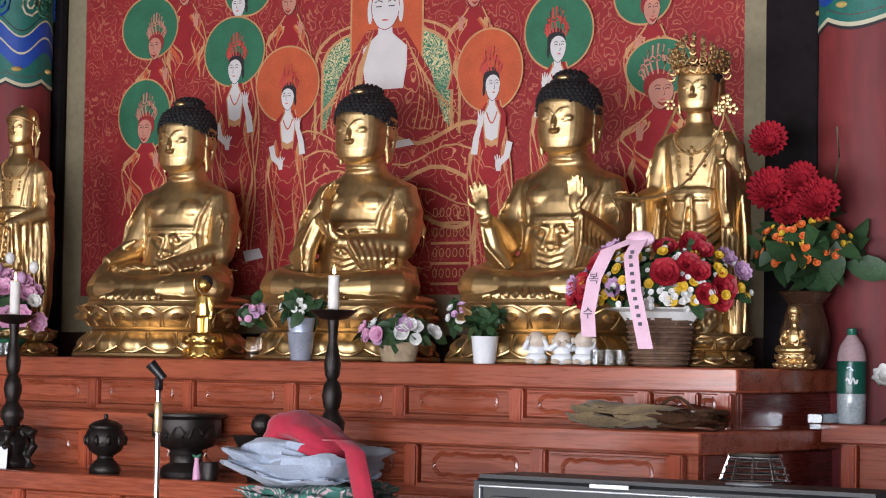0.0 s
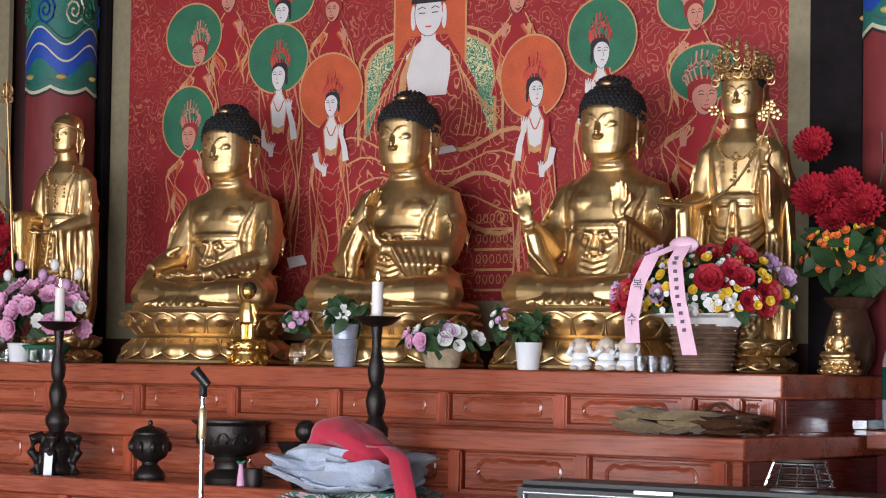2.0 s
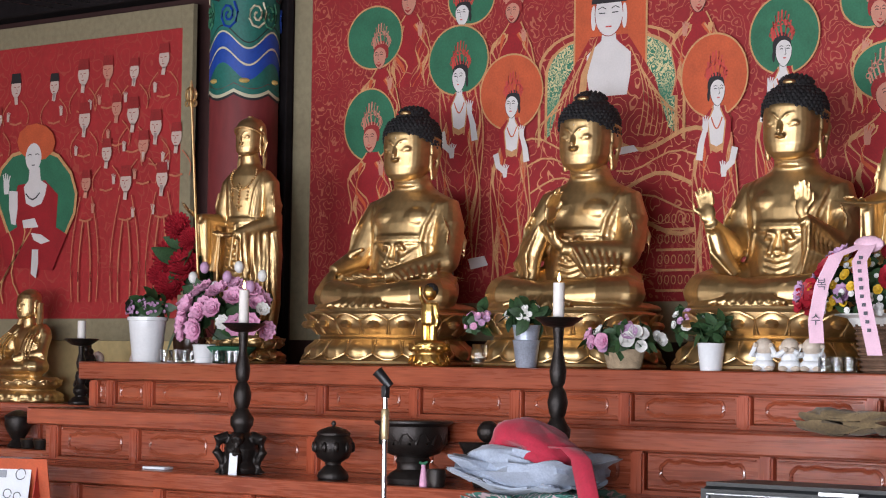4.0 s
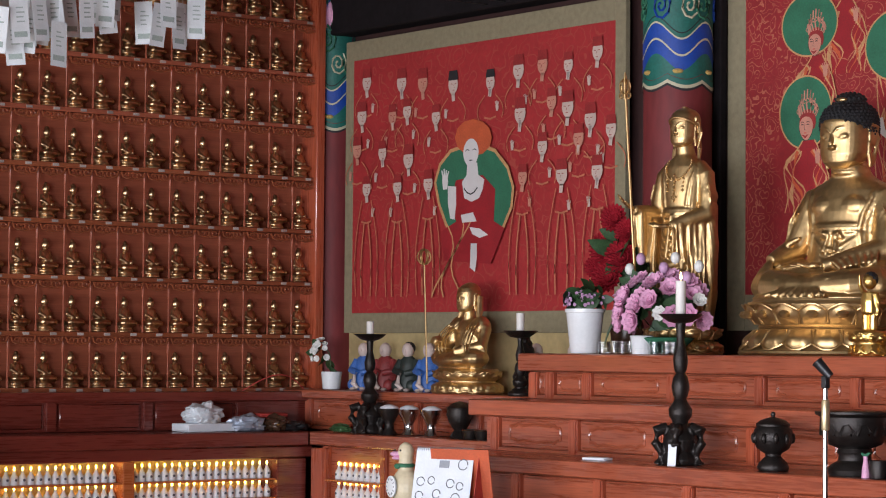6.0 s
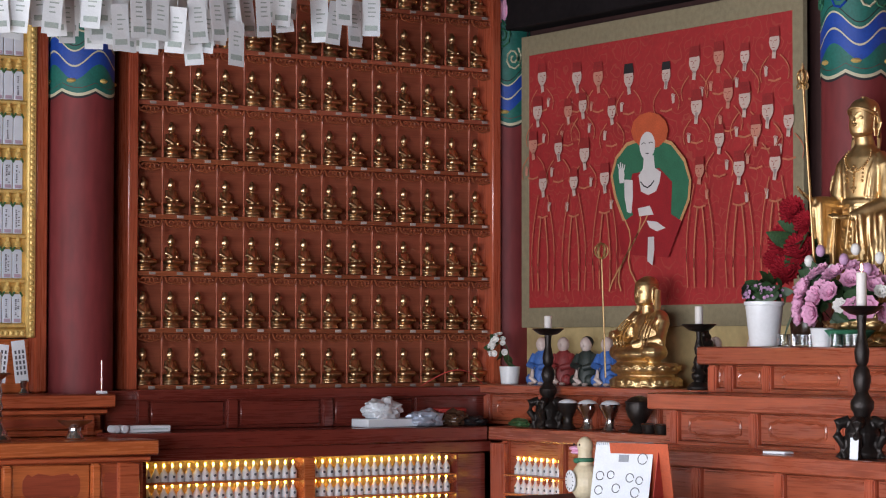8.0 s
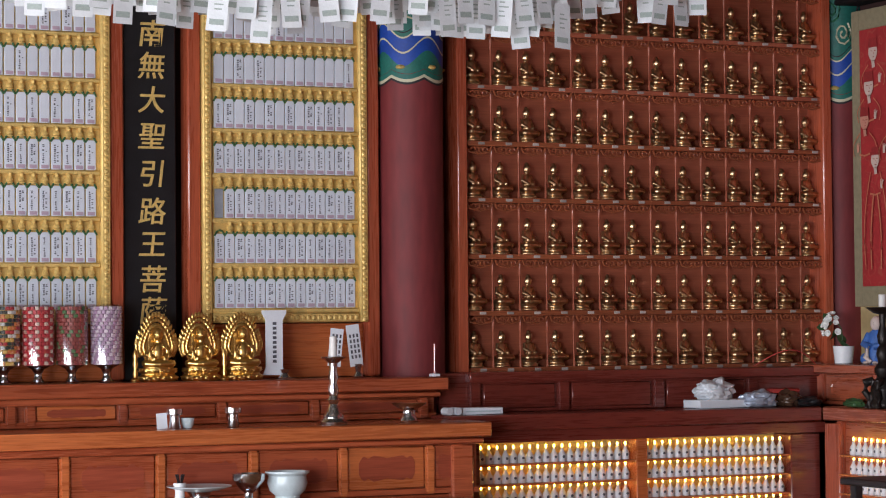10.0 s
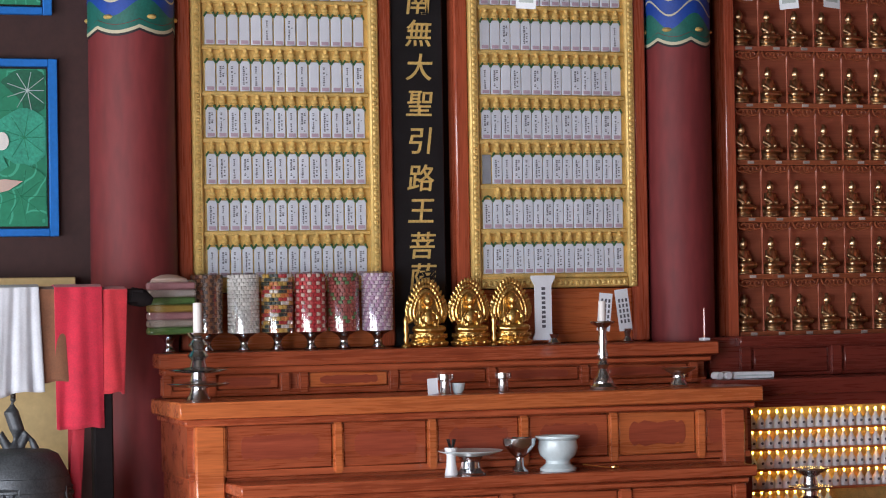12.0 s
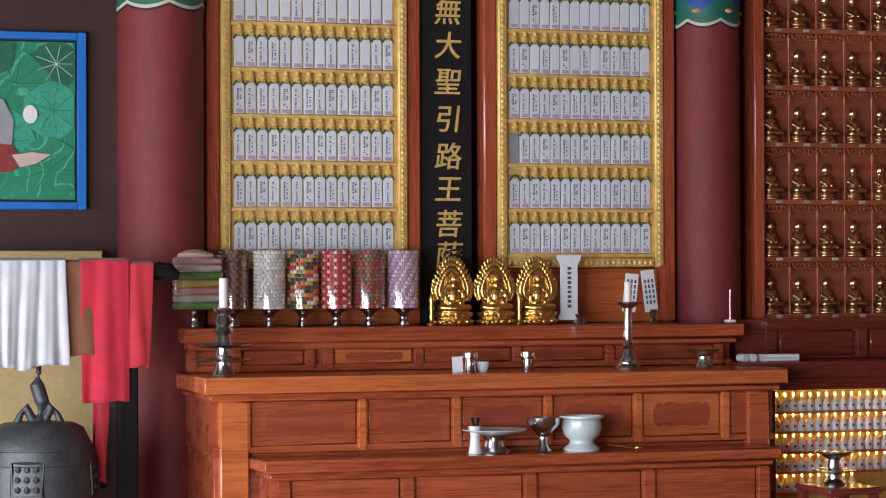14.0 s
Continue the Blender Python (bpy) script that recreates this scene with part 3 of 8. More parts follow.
    # arms: elbow, wrist, finger direction, palm direction, thumb side
    arms = {"earth": [((-0.232, 0.0, 0.455), (-0.255, -0.150, 0.400), (0.10, -0.50, -0.80), (0, 0.8, -0.5), -1, 0.012), ((0.235, -0.01, 0.445), (0.055, -0.205, 0.372), (-1, -0.12, 0.05), (0, -0.25, 1), -1, 0.006)],
            "turning": [((-0.215, -0.02, 0.47), (-0.060, -0.165, 0.575), (0.12, -0.1, 1), (1, -0.25, 0), 1, 0.034), ((0.230, -0.03, 0.455), (0.035, -0.205, 0.470), (-0.75, -0.1, 0.62), (-0.4, 0.35, 0.8), -1, 0.03)],
            "raised": [((-0.215, -0.04, 0.455), (-0.205, -0.235, 0.545), (-0.30, 0.02, 1), (0.2, -1, 0.1), -1, 0.014), ((0.225, -0.04, 0.455), (0.150, -0.200, 0.560), (-0.02, 0, 1), (0.05, -1, 0), 1, 0.018)]}
    for s, (elbow, wrist, up, out, thumb, bend) in zip((-1, 1), arms[pose_kind]):
        e, w = Vector(elbow), Vector(wrist)
        tube([(s * 0.115, 0.055, 0.700), (s * 0.168, 0.05, 0.668), (s * 0.202, 0.04, 0.59), (s * 0.216, 0.02, 0.52), e], [0.046, 0.066, 0.068, 0.064, 0.057], bm, 18)
        tube([e, e.lerp(w, 0.5), w], [0.056, 0.043, 0.026], bm, 16)
        ball(e, 0.057, bm, 16)
        d = Vector(up).normalized()
        hand(bm, w + d * 0.040, up, out, 0.98, thumb, bend)
        for q in range(5):
            a = Vector((s * (0.205 + 0.006 * q), -0.035 + 0.026 * q, 0.655 - 0.01 * q))
            tube([a, a + Vector((s * 0.045, 0.0, -0.085)), a + Vector((s * 0.048, -0.01, -0.16))], [0.003, 0.008, 0.004], bm, 6)
        if pose_kind == "earth" and s < 0:
            # the short sleeve ends above the bare forearm
            tube([(s * 0.255, -0.04, 0.485), (s * 0.275, 0.03, 0.465), (s * 0.262, 0.08, 0.44)], [0.012, 0.020, 0.016], bm, 8)
            tube([(s * 0.16, -0.075, 0.50), (s * 0.215, -0.075, 0.475), (s * 0.265, -0.03, 0.475)], [0.010, 0.018, 0.012], bm, 8)
            continue
        # a wide sleeve falling from the forearm onto the thigh
        foot = Vector((s * 0.225, -0.06, 0.362))
        for f in (0.25, 0.45, 0.65, 0.82):
            p = e.lerp(w, f)
            drop = foot.lerp(Vector((s * 0.10, -0.15, 0.352)), f * 0.7)
            tube([p, p.lerp(drop, 0.5) + Vector((s * 0.012, -0.012, 0)), drop], [0.040 - 0.014 * f, 0.036, 0.030], bm, 12)
        for q in range(7):
            f = 0.10 + 0.125 * q
            p = e.lerp(w, f) + Vector((s * 0.02, -0.040 + 0.018 * f, 0.01))
            drop = foot.lerp(Vector((s * 0.085, -0.165, 0.350)), f * 0.8) + Vector((s * 0.012, -0.028, 0))
            tube([p, p.lerp(drop, 0.5) + Vector((s * 0.020, -0.018, -0.01)), drop], [0.007, 0.010, 0.007], bm, 6)
    # the figure leans back a little on its throne
    for v in bm.verts:
        v.co.y -= 0.12 * max(0.75 - v.co.z, 0)
    extra = bmesh.new()
    lotus_base(extra, 0.385, 0.325, 0.235)
    bmesh.ops.translate(extra, vec=(0, -0.12, 0), verts=extra.verts)
    put_head(extra, SKIN_EARS, (0, 0.020, 0.792), 1.06, 0.05)
    merge(extra, curled_hair((0, 0.020, 0.792), 1.06))
    ball((0, -0.096, 0.972), 0.0055, extra, 8, None, 2)
    return melt(bm, 0.0054, 2, extra, "seated_statue")


for kind_, x_, lab in (("earth", -7.08, "gilded seated statue with one lowered hand on a lotus base"), ("turning", -6.09, "gilded seated statue with hands joined before its chest"), ("raised", -5.09, "gilded seated statue with both hands raised")):
    ob = part("seated_statue", seated_statue(kind_), [GOLD, HAIR, PETAL_W], None, "", pose(x_, 7.555, 1.436, 0, 0, 8) @ Matrix.Scale(1.01, 4))
    tagged(ob, lab, "statue", "gilded altar statues")

ROBE = [(0.10, 0.120, 0.110, 0.0), (0.20, 0.118, 0.105, 0.0), (0.36, 0.116, 0.100, 0.005), (0.50, 0.108, 0.092, 0.01), (0.60, 0.102, 0.084, 0.012), (0.68, 0.108, 0.084, 0.014), (0.74, 0.114, 0.080, 0.016), (0.785, 0.106, 0.072, 0.018), (0.815, 0.076, 0.060, 0.020), (0.835, 0.048, 0.048, 0.018), (0.875, 0.041, 0.043, 0.010), (0.91, 0.040, 0.040, 0.0)]


def standing_statue(crowned):
    """A slender standing gilded figure in long robes on a lotus base, facing -y, about 1.1 m high."""
    bm = loft(ROBE, None, 36, 2.1)
    fall = (0.13, 0.10) if crowned else (0.11, 0.10)
    for s in (-1, 1):
        # shoulder, upper arm, mantle hanging from the arm to the feet
        tube([(s * 0.078, 0.02, 0.790), (s * 0.118, 0.018, 0.745), (s * 0.138, 0.010, 0.66), (s * 0.146, -0.005, 0.585)], [0.034, 0.046, 0.044, 0.040], bm, 16)
        tube([(s * 0.142, 0.015, 0.62), (s * 0.148, 0.020, 0.45), (s * 0.140, 0.025, 0.25), (s * fall[0], 0.03, fall[1])], [0.044, 0.040, 0.038, 0.034], bm, 14)
        for q in range(4):
            tube([(s * (0.150 - 0.012 * q), -0.035 - 0.010 * q, 0.57 - 0.01 * q), (s * (0.160 - 0.014 * q), -0.040 - 0.012 * q, 0.40), (s * (0.150 - 0.014 * q), -0.045 - 0.014 * q, 0.14 + 0.02 * q)], [0.006, 0.009, 0.006], bm, 6)
        for q in range(4):
            crease(bm, ROBE, [(0.80 - 0.008 * q, s * (60 + 6 * q)), (0.72, s * (42 + 8 * q)), (0.62, s * (36 + 9 * q)), (0.54, s * (40 + 9 * q))], 0.0075, 5, 0.003)
            crease(bm, ROBE, [(0.36 - 0.03 * q, s * (64 - 10 * q)), (0.24, s * (60 - 11 * q)), (0.11, s * (62 - 11 * q))], 0.008, 5, 0.003)
            tube([(s * (0.165 + 0.002 * q), -0.02 + 0.015 * q, 0.72 - 0.01 * q), (s * (0.178 + 0.002 * q), -0.02 + 0.015 * q, 0.66), (s * 0.176, -0.02 + 0.015 * q, 0.60)], [0.003, 0.006, 0.003], bm, 6)
    # hanging bow-shaped folds down the front
    for q in range(11):
        z, d = 0.525 - 0.036 * q, 0.05 + 0.006 * q
        crease(bm, ROBE, [(z, -62), (max(z - d * 0.8, 0.105), -30), (max(z - d, 0.102), 0), (max(z - d * 0.8, 0.105), 30), (z, 62)], 0.0085, 5, 0.004)
    for z, r in ((0.602, 0.0065), (0.588, 0.0085), (0.572, 0.0065)):
        crease(bm, ROBE, [(z, -50), (z, 0), (z, 50)], r, 5, 0.004)
    for s in (-1, 1):
        tube([on_loft(ROBE, 0.58, s * 3, 0.012), on_loft(ROBE, 0.50, s * 7, 0.012), on_loft(ROBE, 0.40, s * 9, 0.014)], [0.006, 0.008, 0.010], bm, 6)
    if crowned:
        reach = [((-0.146, -0.005, 0.585), (-0.175, -0.140, 0.565), (-0.2, -1, 0.1), (0, 0.1, 1), -1), ((0.146, -0.005, 0.585), (0.120, -0.120, 0.70), (0.0, -0.1, 1), (-0.3, -1, 0), 1)]
    else:
        reach = [((-0.146, -0.005, 0.585), (-0.175, -0.150, 0.605), (-0.5, -0.75, 0.5), (0.4, 0, 1), -1), ((0.146, -0.005, 0.585), (0.045, -0.155, 0.530), (-0.9, -0.35, 0.0), (0, -0.3, 1), -1)]
    for s, (e, w, up, out, thumb) in zip((-1, 1), reach):
        e, w = Vector(e), Vector(w)
        tube([e, e.lerp(w, 0.55), w], [0.040, 0.032, 0.019], bm, 14)
        ball(e, 0.041, bm, 14)
        hand(bm, w + Vector(up).normalized() * 0.03, up, out, 0.72, thumb, 0.02)
        mid = e.lerp(w, 0.6)
        # sleeve falling from the forearm
        for f in (0.2, 0.5, 0.75):
            p = e.lerp(w, f)
            tube([p, p + Vector((0, 0.012, -0.12)), p + Vector((s * 0.004, 0.02, -0.24 + 0.06 * f))], [0.030, 0.026, 0.016], bm, 10)
        for q in range(5):
            p = e.lerp(w, 0.15 + 0.17 * q) + Vector((s * 0.014, -0.020, 0))
            tube([p, p + Vector((0, 0.008, -0.12)), p + Vector((0, 0.018, -0.22 + 0.016 * q))], [0.005, 0.007, 0.005], bm, 6)
    extra = bmesh.new()
    lotus_base(extra, 0.19, 0.17, 0.115, 14)
    for s in (-1, 1):
        for q in range(14):
            f = q / 13
            ball(on_loft(ROBE, 0.812 - 0.085 * math.sin(f * math.pi / 2), s * (52 - 48 * f), 0.006), 0.0058, extra, 8)
        for q in range(5):
            ball(on_loft(ROBE, 0.748 - 0.016 * q, s * 24, 0.006), 0.0052 + 0.0018 * (q == 4), extra, 8)
    for q in range(7):
        ball(on_loft(ROBE, 0.722 - 0.014 * q, 0, 0.007), 0.0075 - 0.0004 * q, extra, 8)
    for q in range(4):
        a = q * math.pi / 2
        for z in (0.735, 0.655):
            ball(on_loft(ROBE, z, 0, 0.008) + Vector((0.012 * math.cos(a), 0, 0.012 * math.sin(a))), 0.006, extra, 8)
    if crowned:
        hc, k = Vector((0, 0.012, 0.868)), 0.68
        put_head(extra, SKIN_EARS, hc, k, 0.03)
        hb = loft([((z + 0.006) * k + hc.z, (rx + 0.006) * k, (ry + 0.006) * k, (cy + 0.004) * k + hc.y) for z, rx, ry, cy in HEAD[4:]], None, 30)
        bmesh.ops.bisect_plane(hb, geom=hb.verts[:] + hb.edges[:] + hb.faces[:], plane_co=(0, hc.y - 0.1 * k, hc.z + 0.190 * k), plane_no=(0, 0.42, 0.91), clear_inner=True)
        merge(extra, hb, 1)
        cz = hc.z + 0.205 * k
        lathe([(0.070, 0), (0.078, 0.006), (0.076, 0.016), (0.070, 0.020)], extra, 28, (0, hc.y, cz), 1.08)
        rnd = random.Random(4)
        for q in range(17):
            a = 2 * math.pi * q / 17
            hgt = 0.058 + 0.050 * max(0, -math.sin(a)) ** 3
            for lane in range(5):
                f = lane / 4
                r = 0.078 + 0.020 * math.sin(f * 2.4)
                p = Vector((r * math.cos(a), hc.y + r * 1.05 * math.sin(a), cz + 0.012 + hgt * f))
                w = 0.016 * (1 - 0.6 * f)
                ring = [p + Vector((-math.sin(a) * w * math.cos(c), math.cos(a) * w * math.cos(c), w * math.sin(c))) for c in [math.pi * j / 4 + rnd.random() for j in range(9)]]
                tube(ring, 0.0034, extra, 5)
                ball(p * 1.0 + Vector((math.cos(a) * 0.006, math.sin(a) * 0.006, 0)), 0.0062, extra, 6)
            tip = Vector((0.080 * math.cos(a), hc.y + 0.084 * math.sin(a), cz + hgt))
            tube([tip, tip + Vector((0, 0, 0.014)), tip + Vector((0, 0, 0.032))], [0.008, 0.007, 0.001], extra, 6)
        for s in (-1, 1):
            for q in range(2):
                c = Vector((s * (0.094 + 0.006 * q), hc.y - 0.01, cz + 0.012 - 0.020 * q))
                ring = [c + Vector((0.014 * math.cos(b2), 0.004, 0.014 * math.sin(b2))) for b2 in [2 * math.pi * j / 8 for j in range(9)]]
                tube(ring, 0.0036, extra, 5)
            for q in range(6):
                b2 = 2 * math.pi * q / 6
                c = Vector((s * 0.100 + 0.014 * math.cos(b2), hc.y - 0.02, hc.z + 0.035 + 0.014 * math.sin(b2)))
                ball(c, (0.007, 0.005, 0.007), extra, 8)
            tube([(s * 0.082, hc.y, hc.z + 0.03), (s * 0.125, hc.y, 0.80), (s * 0.15, 0.0, 0.76)], 0.0055, extra, 6)
            tube([(s * 0.165, -0.03, 0.66), (s * 0.182, -0.03, 0.45), (s * 0.176, -0.02, 0.20), (s * 0.185, -0.02, 0.12)], [0.007, 0.009, 0.009, 0.012], extra, 8)
        stem = arc3((-0.245, -0.225, 0.575), (0.115, -0.150, 0.770), (0.06, -0.05, -0.085), 16) + [Vector((0.135, -0.14, 0.83)), Vector((0.14, -0.13, 0.885))]
        tube(stem, 0.0045, extra, 6)
        for lane, (fx, fz) in enumerate(((0.145, 0.90), (0.118, 0.865), (0.168, 0.868))):
            for q in range(5):
                b2 = 2 * math.pi * q / 5
                ball((fx + 0.013 * math.cos(b2), -0.135, fz + 0.013 * math.sin(b2)), (0.009, 0.007, 0.009), extra, 8)
    else:
        hc, k = Vector((0, 0.010, 0.868)), 0.62
        put_head(extra, SKIN_EARS, hc, k, 0.03)
        cloth_ = [(z * k + hc.z, (rx + 0.012) * k, (ry + 0.012) * k, (cy + 0.006) * k + hc.y) for z, rx, ry, cy in HEAD[3:]]
        hb = loft(cloth_ + [(0.276 * k + hc.z, 0.012, 0.014, hc.y)], None, 32)
        bmesh.ops.bisect_plane(hb, geom=hb.verts[:] + hb.edges[:] + hb.faces[:], plane_co=(0, hc.y - 0.1 * k, hc.z + 0.200 * k), plane_no=(0, 0.50, 0.87), clear_inner=True)
        merge(extra, hb, 0)
        tube([on_loft(cloth_, hc.z + 0.198 * k - 0.055 * k * (1 - math.cos(radians(a))), a, 0.002) for a in range(-90, 91, 15)], 0.0065, extra, 8)
        for s in (-1, 1):
            tube([(s * 0.066, 0.010, hc.z + 0.125), (s * 0.074, 0.030, hc.z + 0.06), (s * 0.074, 0.03, hc.z - 0.005), (s * 0.078, 0.02, hc.z - 0.05)], [0.012, 0.014, 0.012, 0.008], extra, 8)
            ball((s * 0.076, 0.0, hc.z + 0.115), (0.010, 0.012, 0.014), extra, 8)
        tube([(-0.120, -0.205, 0.26), (-0.190, -0.200, 1.07)], 0.0065, extra, 8)
        top = Vector((-0.195, -0.200, 1.12))
        for q in range(4):
            a = q * math.pi / 4
            ring = [top + Vector((0.026 * math.cos(b2) * math.cos(a), 0.026 * math.cos(b2) * math.sin(a), 0.032 * math.sin(b2))) for b2 in [2 * math.pi * j / 14 for j in range(15)]]
            tube(ring, 0.0036, extra, 5)
        tube([top - Vector((0, 0, 0.05)), top + Vector((0, 0, 0.03)), top + Vector((0, 0, 0.06))], [0.008, 0.010, 0.003], extra, 8)
        for q in range(4):
            a = q * 1.57
            ring = [top + Vector((0.026 * math.cos(a) + 0.010 * math.cos(b2), 0.026 * math.sin(a), -0.038 + 0.012 * math.sin(b2))) for b2 in [2 * math.pi * j / 8 for j in range(9)]]
            tube(ring, 0.0032, extra, 5)
    return melt(bm, 0.0048, 2, extra, "standing_statue")


ob = part("standing_statue", standing_statue(False), [GOLD, HAIR], None, "", pose(-7.93, 7.40, 1.436, 0, 0, 10) @ Matrix.Diagonal((0.94, 0.98, 1.08, 1)))
tagged(ob, "gilded standing statue with a shaven head holding a ringed staff", "statue", "gilded altar statues")
ob = part("standing_statue", standing_statue(True), [GOLD, HAIR], None, "", pose(-4.46, 7.48, 1.436, 0, 0, 12) @ Matrix.Scale(1.06, 4))
tagged(ob, "gilded standing statue with a tall filigree crown and flower stem", "statue", "gilded altar statues")


# ---- paintings ----
def silk(name, base, line, scale, width=0.10):
    """Red ground covered with fine scrolling lines."""
    m = mat(name, base, 0.7, 0, 0.10, 4, 0.05)
    n, l = m.node_tree.nodes, m.node_tree.links
    b = n["Principled BSDF"]
    old = b.inputs["Base Color"].links[0].from_socket
    tc = n.new("ShaderNodeTexCoord")
    vor, no = n.new("ShaderNodeTexVoronoi"), n.new("ShaderNodeTexNoise")
    no.inputs["Scale"].default_value, no.inputs["Detail"].default_value = scale * 0.8, 2
    l.new(tc.outputs["Object"], no.inputs["Vector"])
    warp = n.new("ShaderNodeMix")
    warp.data_type = "VECTOR"
    warp.inputs[0].default_value = 0.10
    l.new(tc.outputs["Object"], warp.inputs[4])
    l.new(no.outputs["Color"], warp.inputs[5])
    vor.inputs["Scale"].default_value = scale
    l.new(warp.outputs[1], vor.inputs["Vector"])
    mul, sn, gt = n.new("ShaderNodeMath"), n.new("ShaderNodeMath"), n.new("ShaderNodeMapRange")
    mul.operation, mul.inputs[1].default_value = "MULTIPLY", 24.0
    sn.operation = "SINE"
    l.new(vor.outputs["Distance"], mul.inputs[0])
    l.new(mul.outputs[0], sn.inputs[0])
    gt.inputs[1].default_value, gt.inputs[2].default_value = 1 - width * 2.2, 1 - width
    l.new(sn.outputs[0], gt.inputs[0])
    mask, pick = n.new("ShaderNodeTexNoise"), n.new("ShaderNodeMapRange")
    mask.inputs["Scale"].default_value = 3.0
    l.new(tc.outputs["Object"], mask.inputs["Vector"])
    pick.inputs[1].default_value, pick.inputs[2].default_value = 0.36, 0.5
    l.new(mask.outputs[0], pick.inputs[0])
    both = n.new("ShaderNodeMath")
    both.operation = "MULTIPLY"
    l.new(gt.outputs[0], both.inputs[0])
    l.new(pick.outputs[0], both.inputs[1])
    mx = n.new("ShaderNodeMix")
    mx.data_type = "RGBA"
    l.new(both.outputs[0], mx.inputs[0])
    l.new(old, mx.inputs[6])
    mx.inputs[7].default_value = (*line, 1)
    l.new(mx.outputs[2], b.inputs["Base Color"])
    return m


CLOUD_SILK = silk("red_silk_with_cloud_lines", (0.29, 0.015, 0.019), (0.44, 0.12, 0.07), 15.0, 0.12)
FIGURE_SILK = silk("red_silk_with_robe_lines", (0.38, 0.024, 0.026), (0.38, 0.055, 0.040), 9.0, 0.08)
ROBE_SILK = silk("deep_red_robe_silk", (0.30, 0.014, 0.018), (0.58, 0.24, 0.12), 11.0, 0.06)
DOT_SILK = silk("green_leaf_brocade", (0.04, 0.20, 0.12), (0.62, 0.55, 0.30), 26.0, 0.55)
FLESH = mat("painted_ruddy_figure", (0.55, 0.24, 0.17), 0.7, 0, 0.08, 14, 0.02)
WHITE_SKIN = mat("painted_white_figure", (0.66, 0.63, 0.62), 0.7, 0, 0.04, 14, 0.02)


def painting(label, at, outer, inner, ground, tilt=0.0):
    """A framed hanging picture; its face is y = 0 of the thing, outer and inner as x0, x1, z0, z1."""
    t = thing("painting", at, label, "painting")
    t.matrix_basis = t.matrix_basis @ pose(0, 0, 0, tilt)
    a, b, c, d = outer
    e, f, g, h = inner
    for lo, hi in (((a, 0, c), (e, 0.03, d)), ((f, 0, c), (b, 0.03, d)), ((e, 0, c), (f, 0.03, g)), ((e, 0, h), (f, 0.03, d))):
        part("border", box(lo, hi, 0.002), SILK_BORDER, t, "olive brocade border strip")
    part("canvas", box((e, 0.004, g), (f, 0.03, h), 0), ground, t)
    return t


def line_y(bm, pts, r, y):
    """A thin painted line lying on the canvas."""
    b = tube([(x, 0, z) for x, z in pts], r, None, 4)
    bmesh.ops.scale(b, vec=(1, 0.05, 1), verts=b.verts)
    return merge(bm, b, None, Matrix.Translation((0, y, 0)))


def swing(x0, z0, x1, z1, sag, n=8):
    return [(x0 + (x1 - x0) * k / n + sag * math.sin(math.pi * k / n), z0 + (z1 - z0) * k / n) for k in range(n + 1)]


big = painting("large red painting of haloed figures in an olive border", (0, 7.985, 0), (-8.25, -4.43, 1.55, 4.4), (-8.13, -4.56, 1.72, 4.28), CLOUD_SILK)
HALO = [("G", -7.724, 2.556, 0.161, 0.164), ("G", -7.707, 2.963, 0.172, 0.143), ("G", -7.178, 2.818, 0.176, 0.154), ("O", -6.859, 2.652, 0.178, 0.164), ("O", -5.758, 2.649, 0.163, 0.169),
        ("G", -5.416, 2.79, 0.164, 0.157), ("G", -4.931, 2.61, 0.155, 0.112), ("G", -5.018, 2.90, 0.131, 0.11), ("G", -7.11, 3.09, 0.135, 0.11), ("G", -5.635, 2.99, 0.10, 0.15)]
FIGS = [(-7.715, 2.495, 0.060, 0.069, 1), (-7.669, 2.877, 0.055, 0.063, 1), (-7.169, 2.741, 0.055, 0.068, 0), (-6.852, 2.597, 0.050, 0.060, 0), (-5.743, 2.589, 0.050, 0.067, 0),
        (-5.421, 2.728, 0.053, 0.067, 0), (-4.93, 2.521, 0.08, 0.076, 1), (-7.16, 3.032, 0.055, 0.06, 0), (-6.859, 3.017, 0.055, 0.055, 1), (-5.851, 2.98, 0.055, 0.06, 1), (-4.978, 2.849, 0.052, 0.067, 1), (-7.491, 3.118, 0.06, 0.065, 1)]


P_FAINT = mat("painted_faint_red_line", (0.52, 0.17, 0.09), 0.7, 0, 0.15, 30, 0.02)
P_CRIMSON = mat("painted_crimson_robe", (0.32, 0.012, 0.018), 0.7, 0, 0.12, 12, 0.02)


def stroke(pts, widths):
    """A flat brush stroke: an outline along points with a half width at each."""
    left, right = [], []
    for k, (x, z) in enumerate(pts):
        p, q = pts[max(k - 1, 0)], pts[min(k + 1, len(pts) - 1)]
        dx, dz = q[0] - p[0], q[1] - p[1]
        n = math.hypot(dx, dz) or 1
        w = widths[k] if isinstance(widths, (list, tuple)) else widths
        left.append((x - dz / n * w, z + dx / n * w))
        right.append((x + dz / n * w, z - dx / n * w))
    return flat(left + right[::-1], 0.0001)


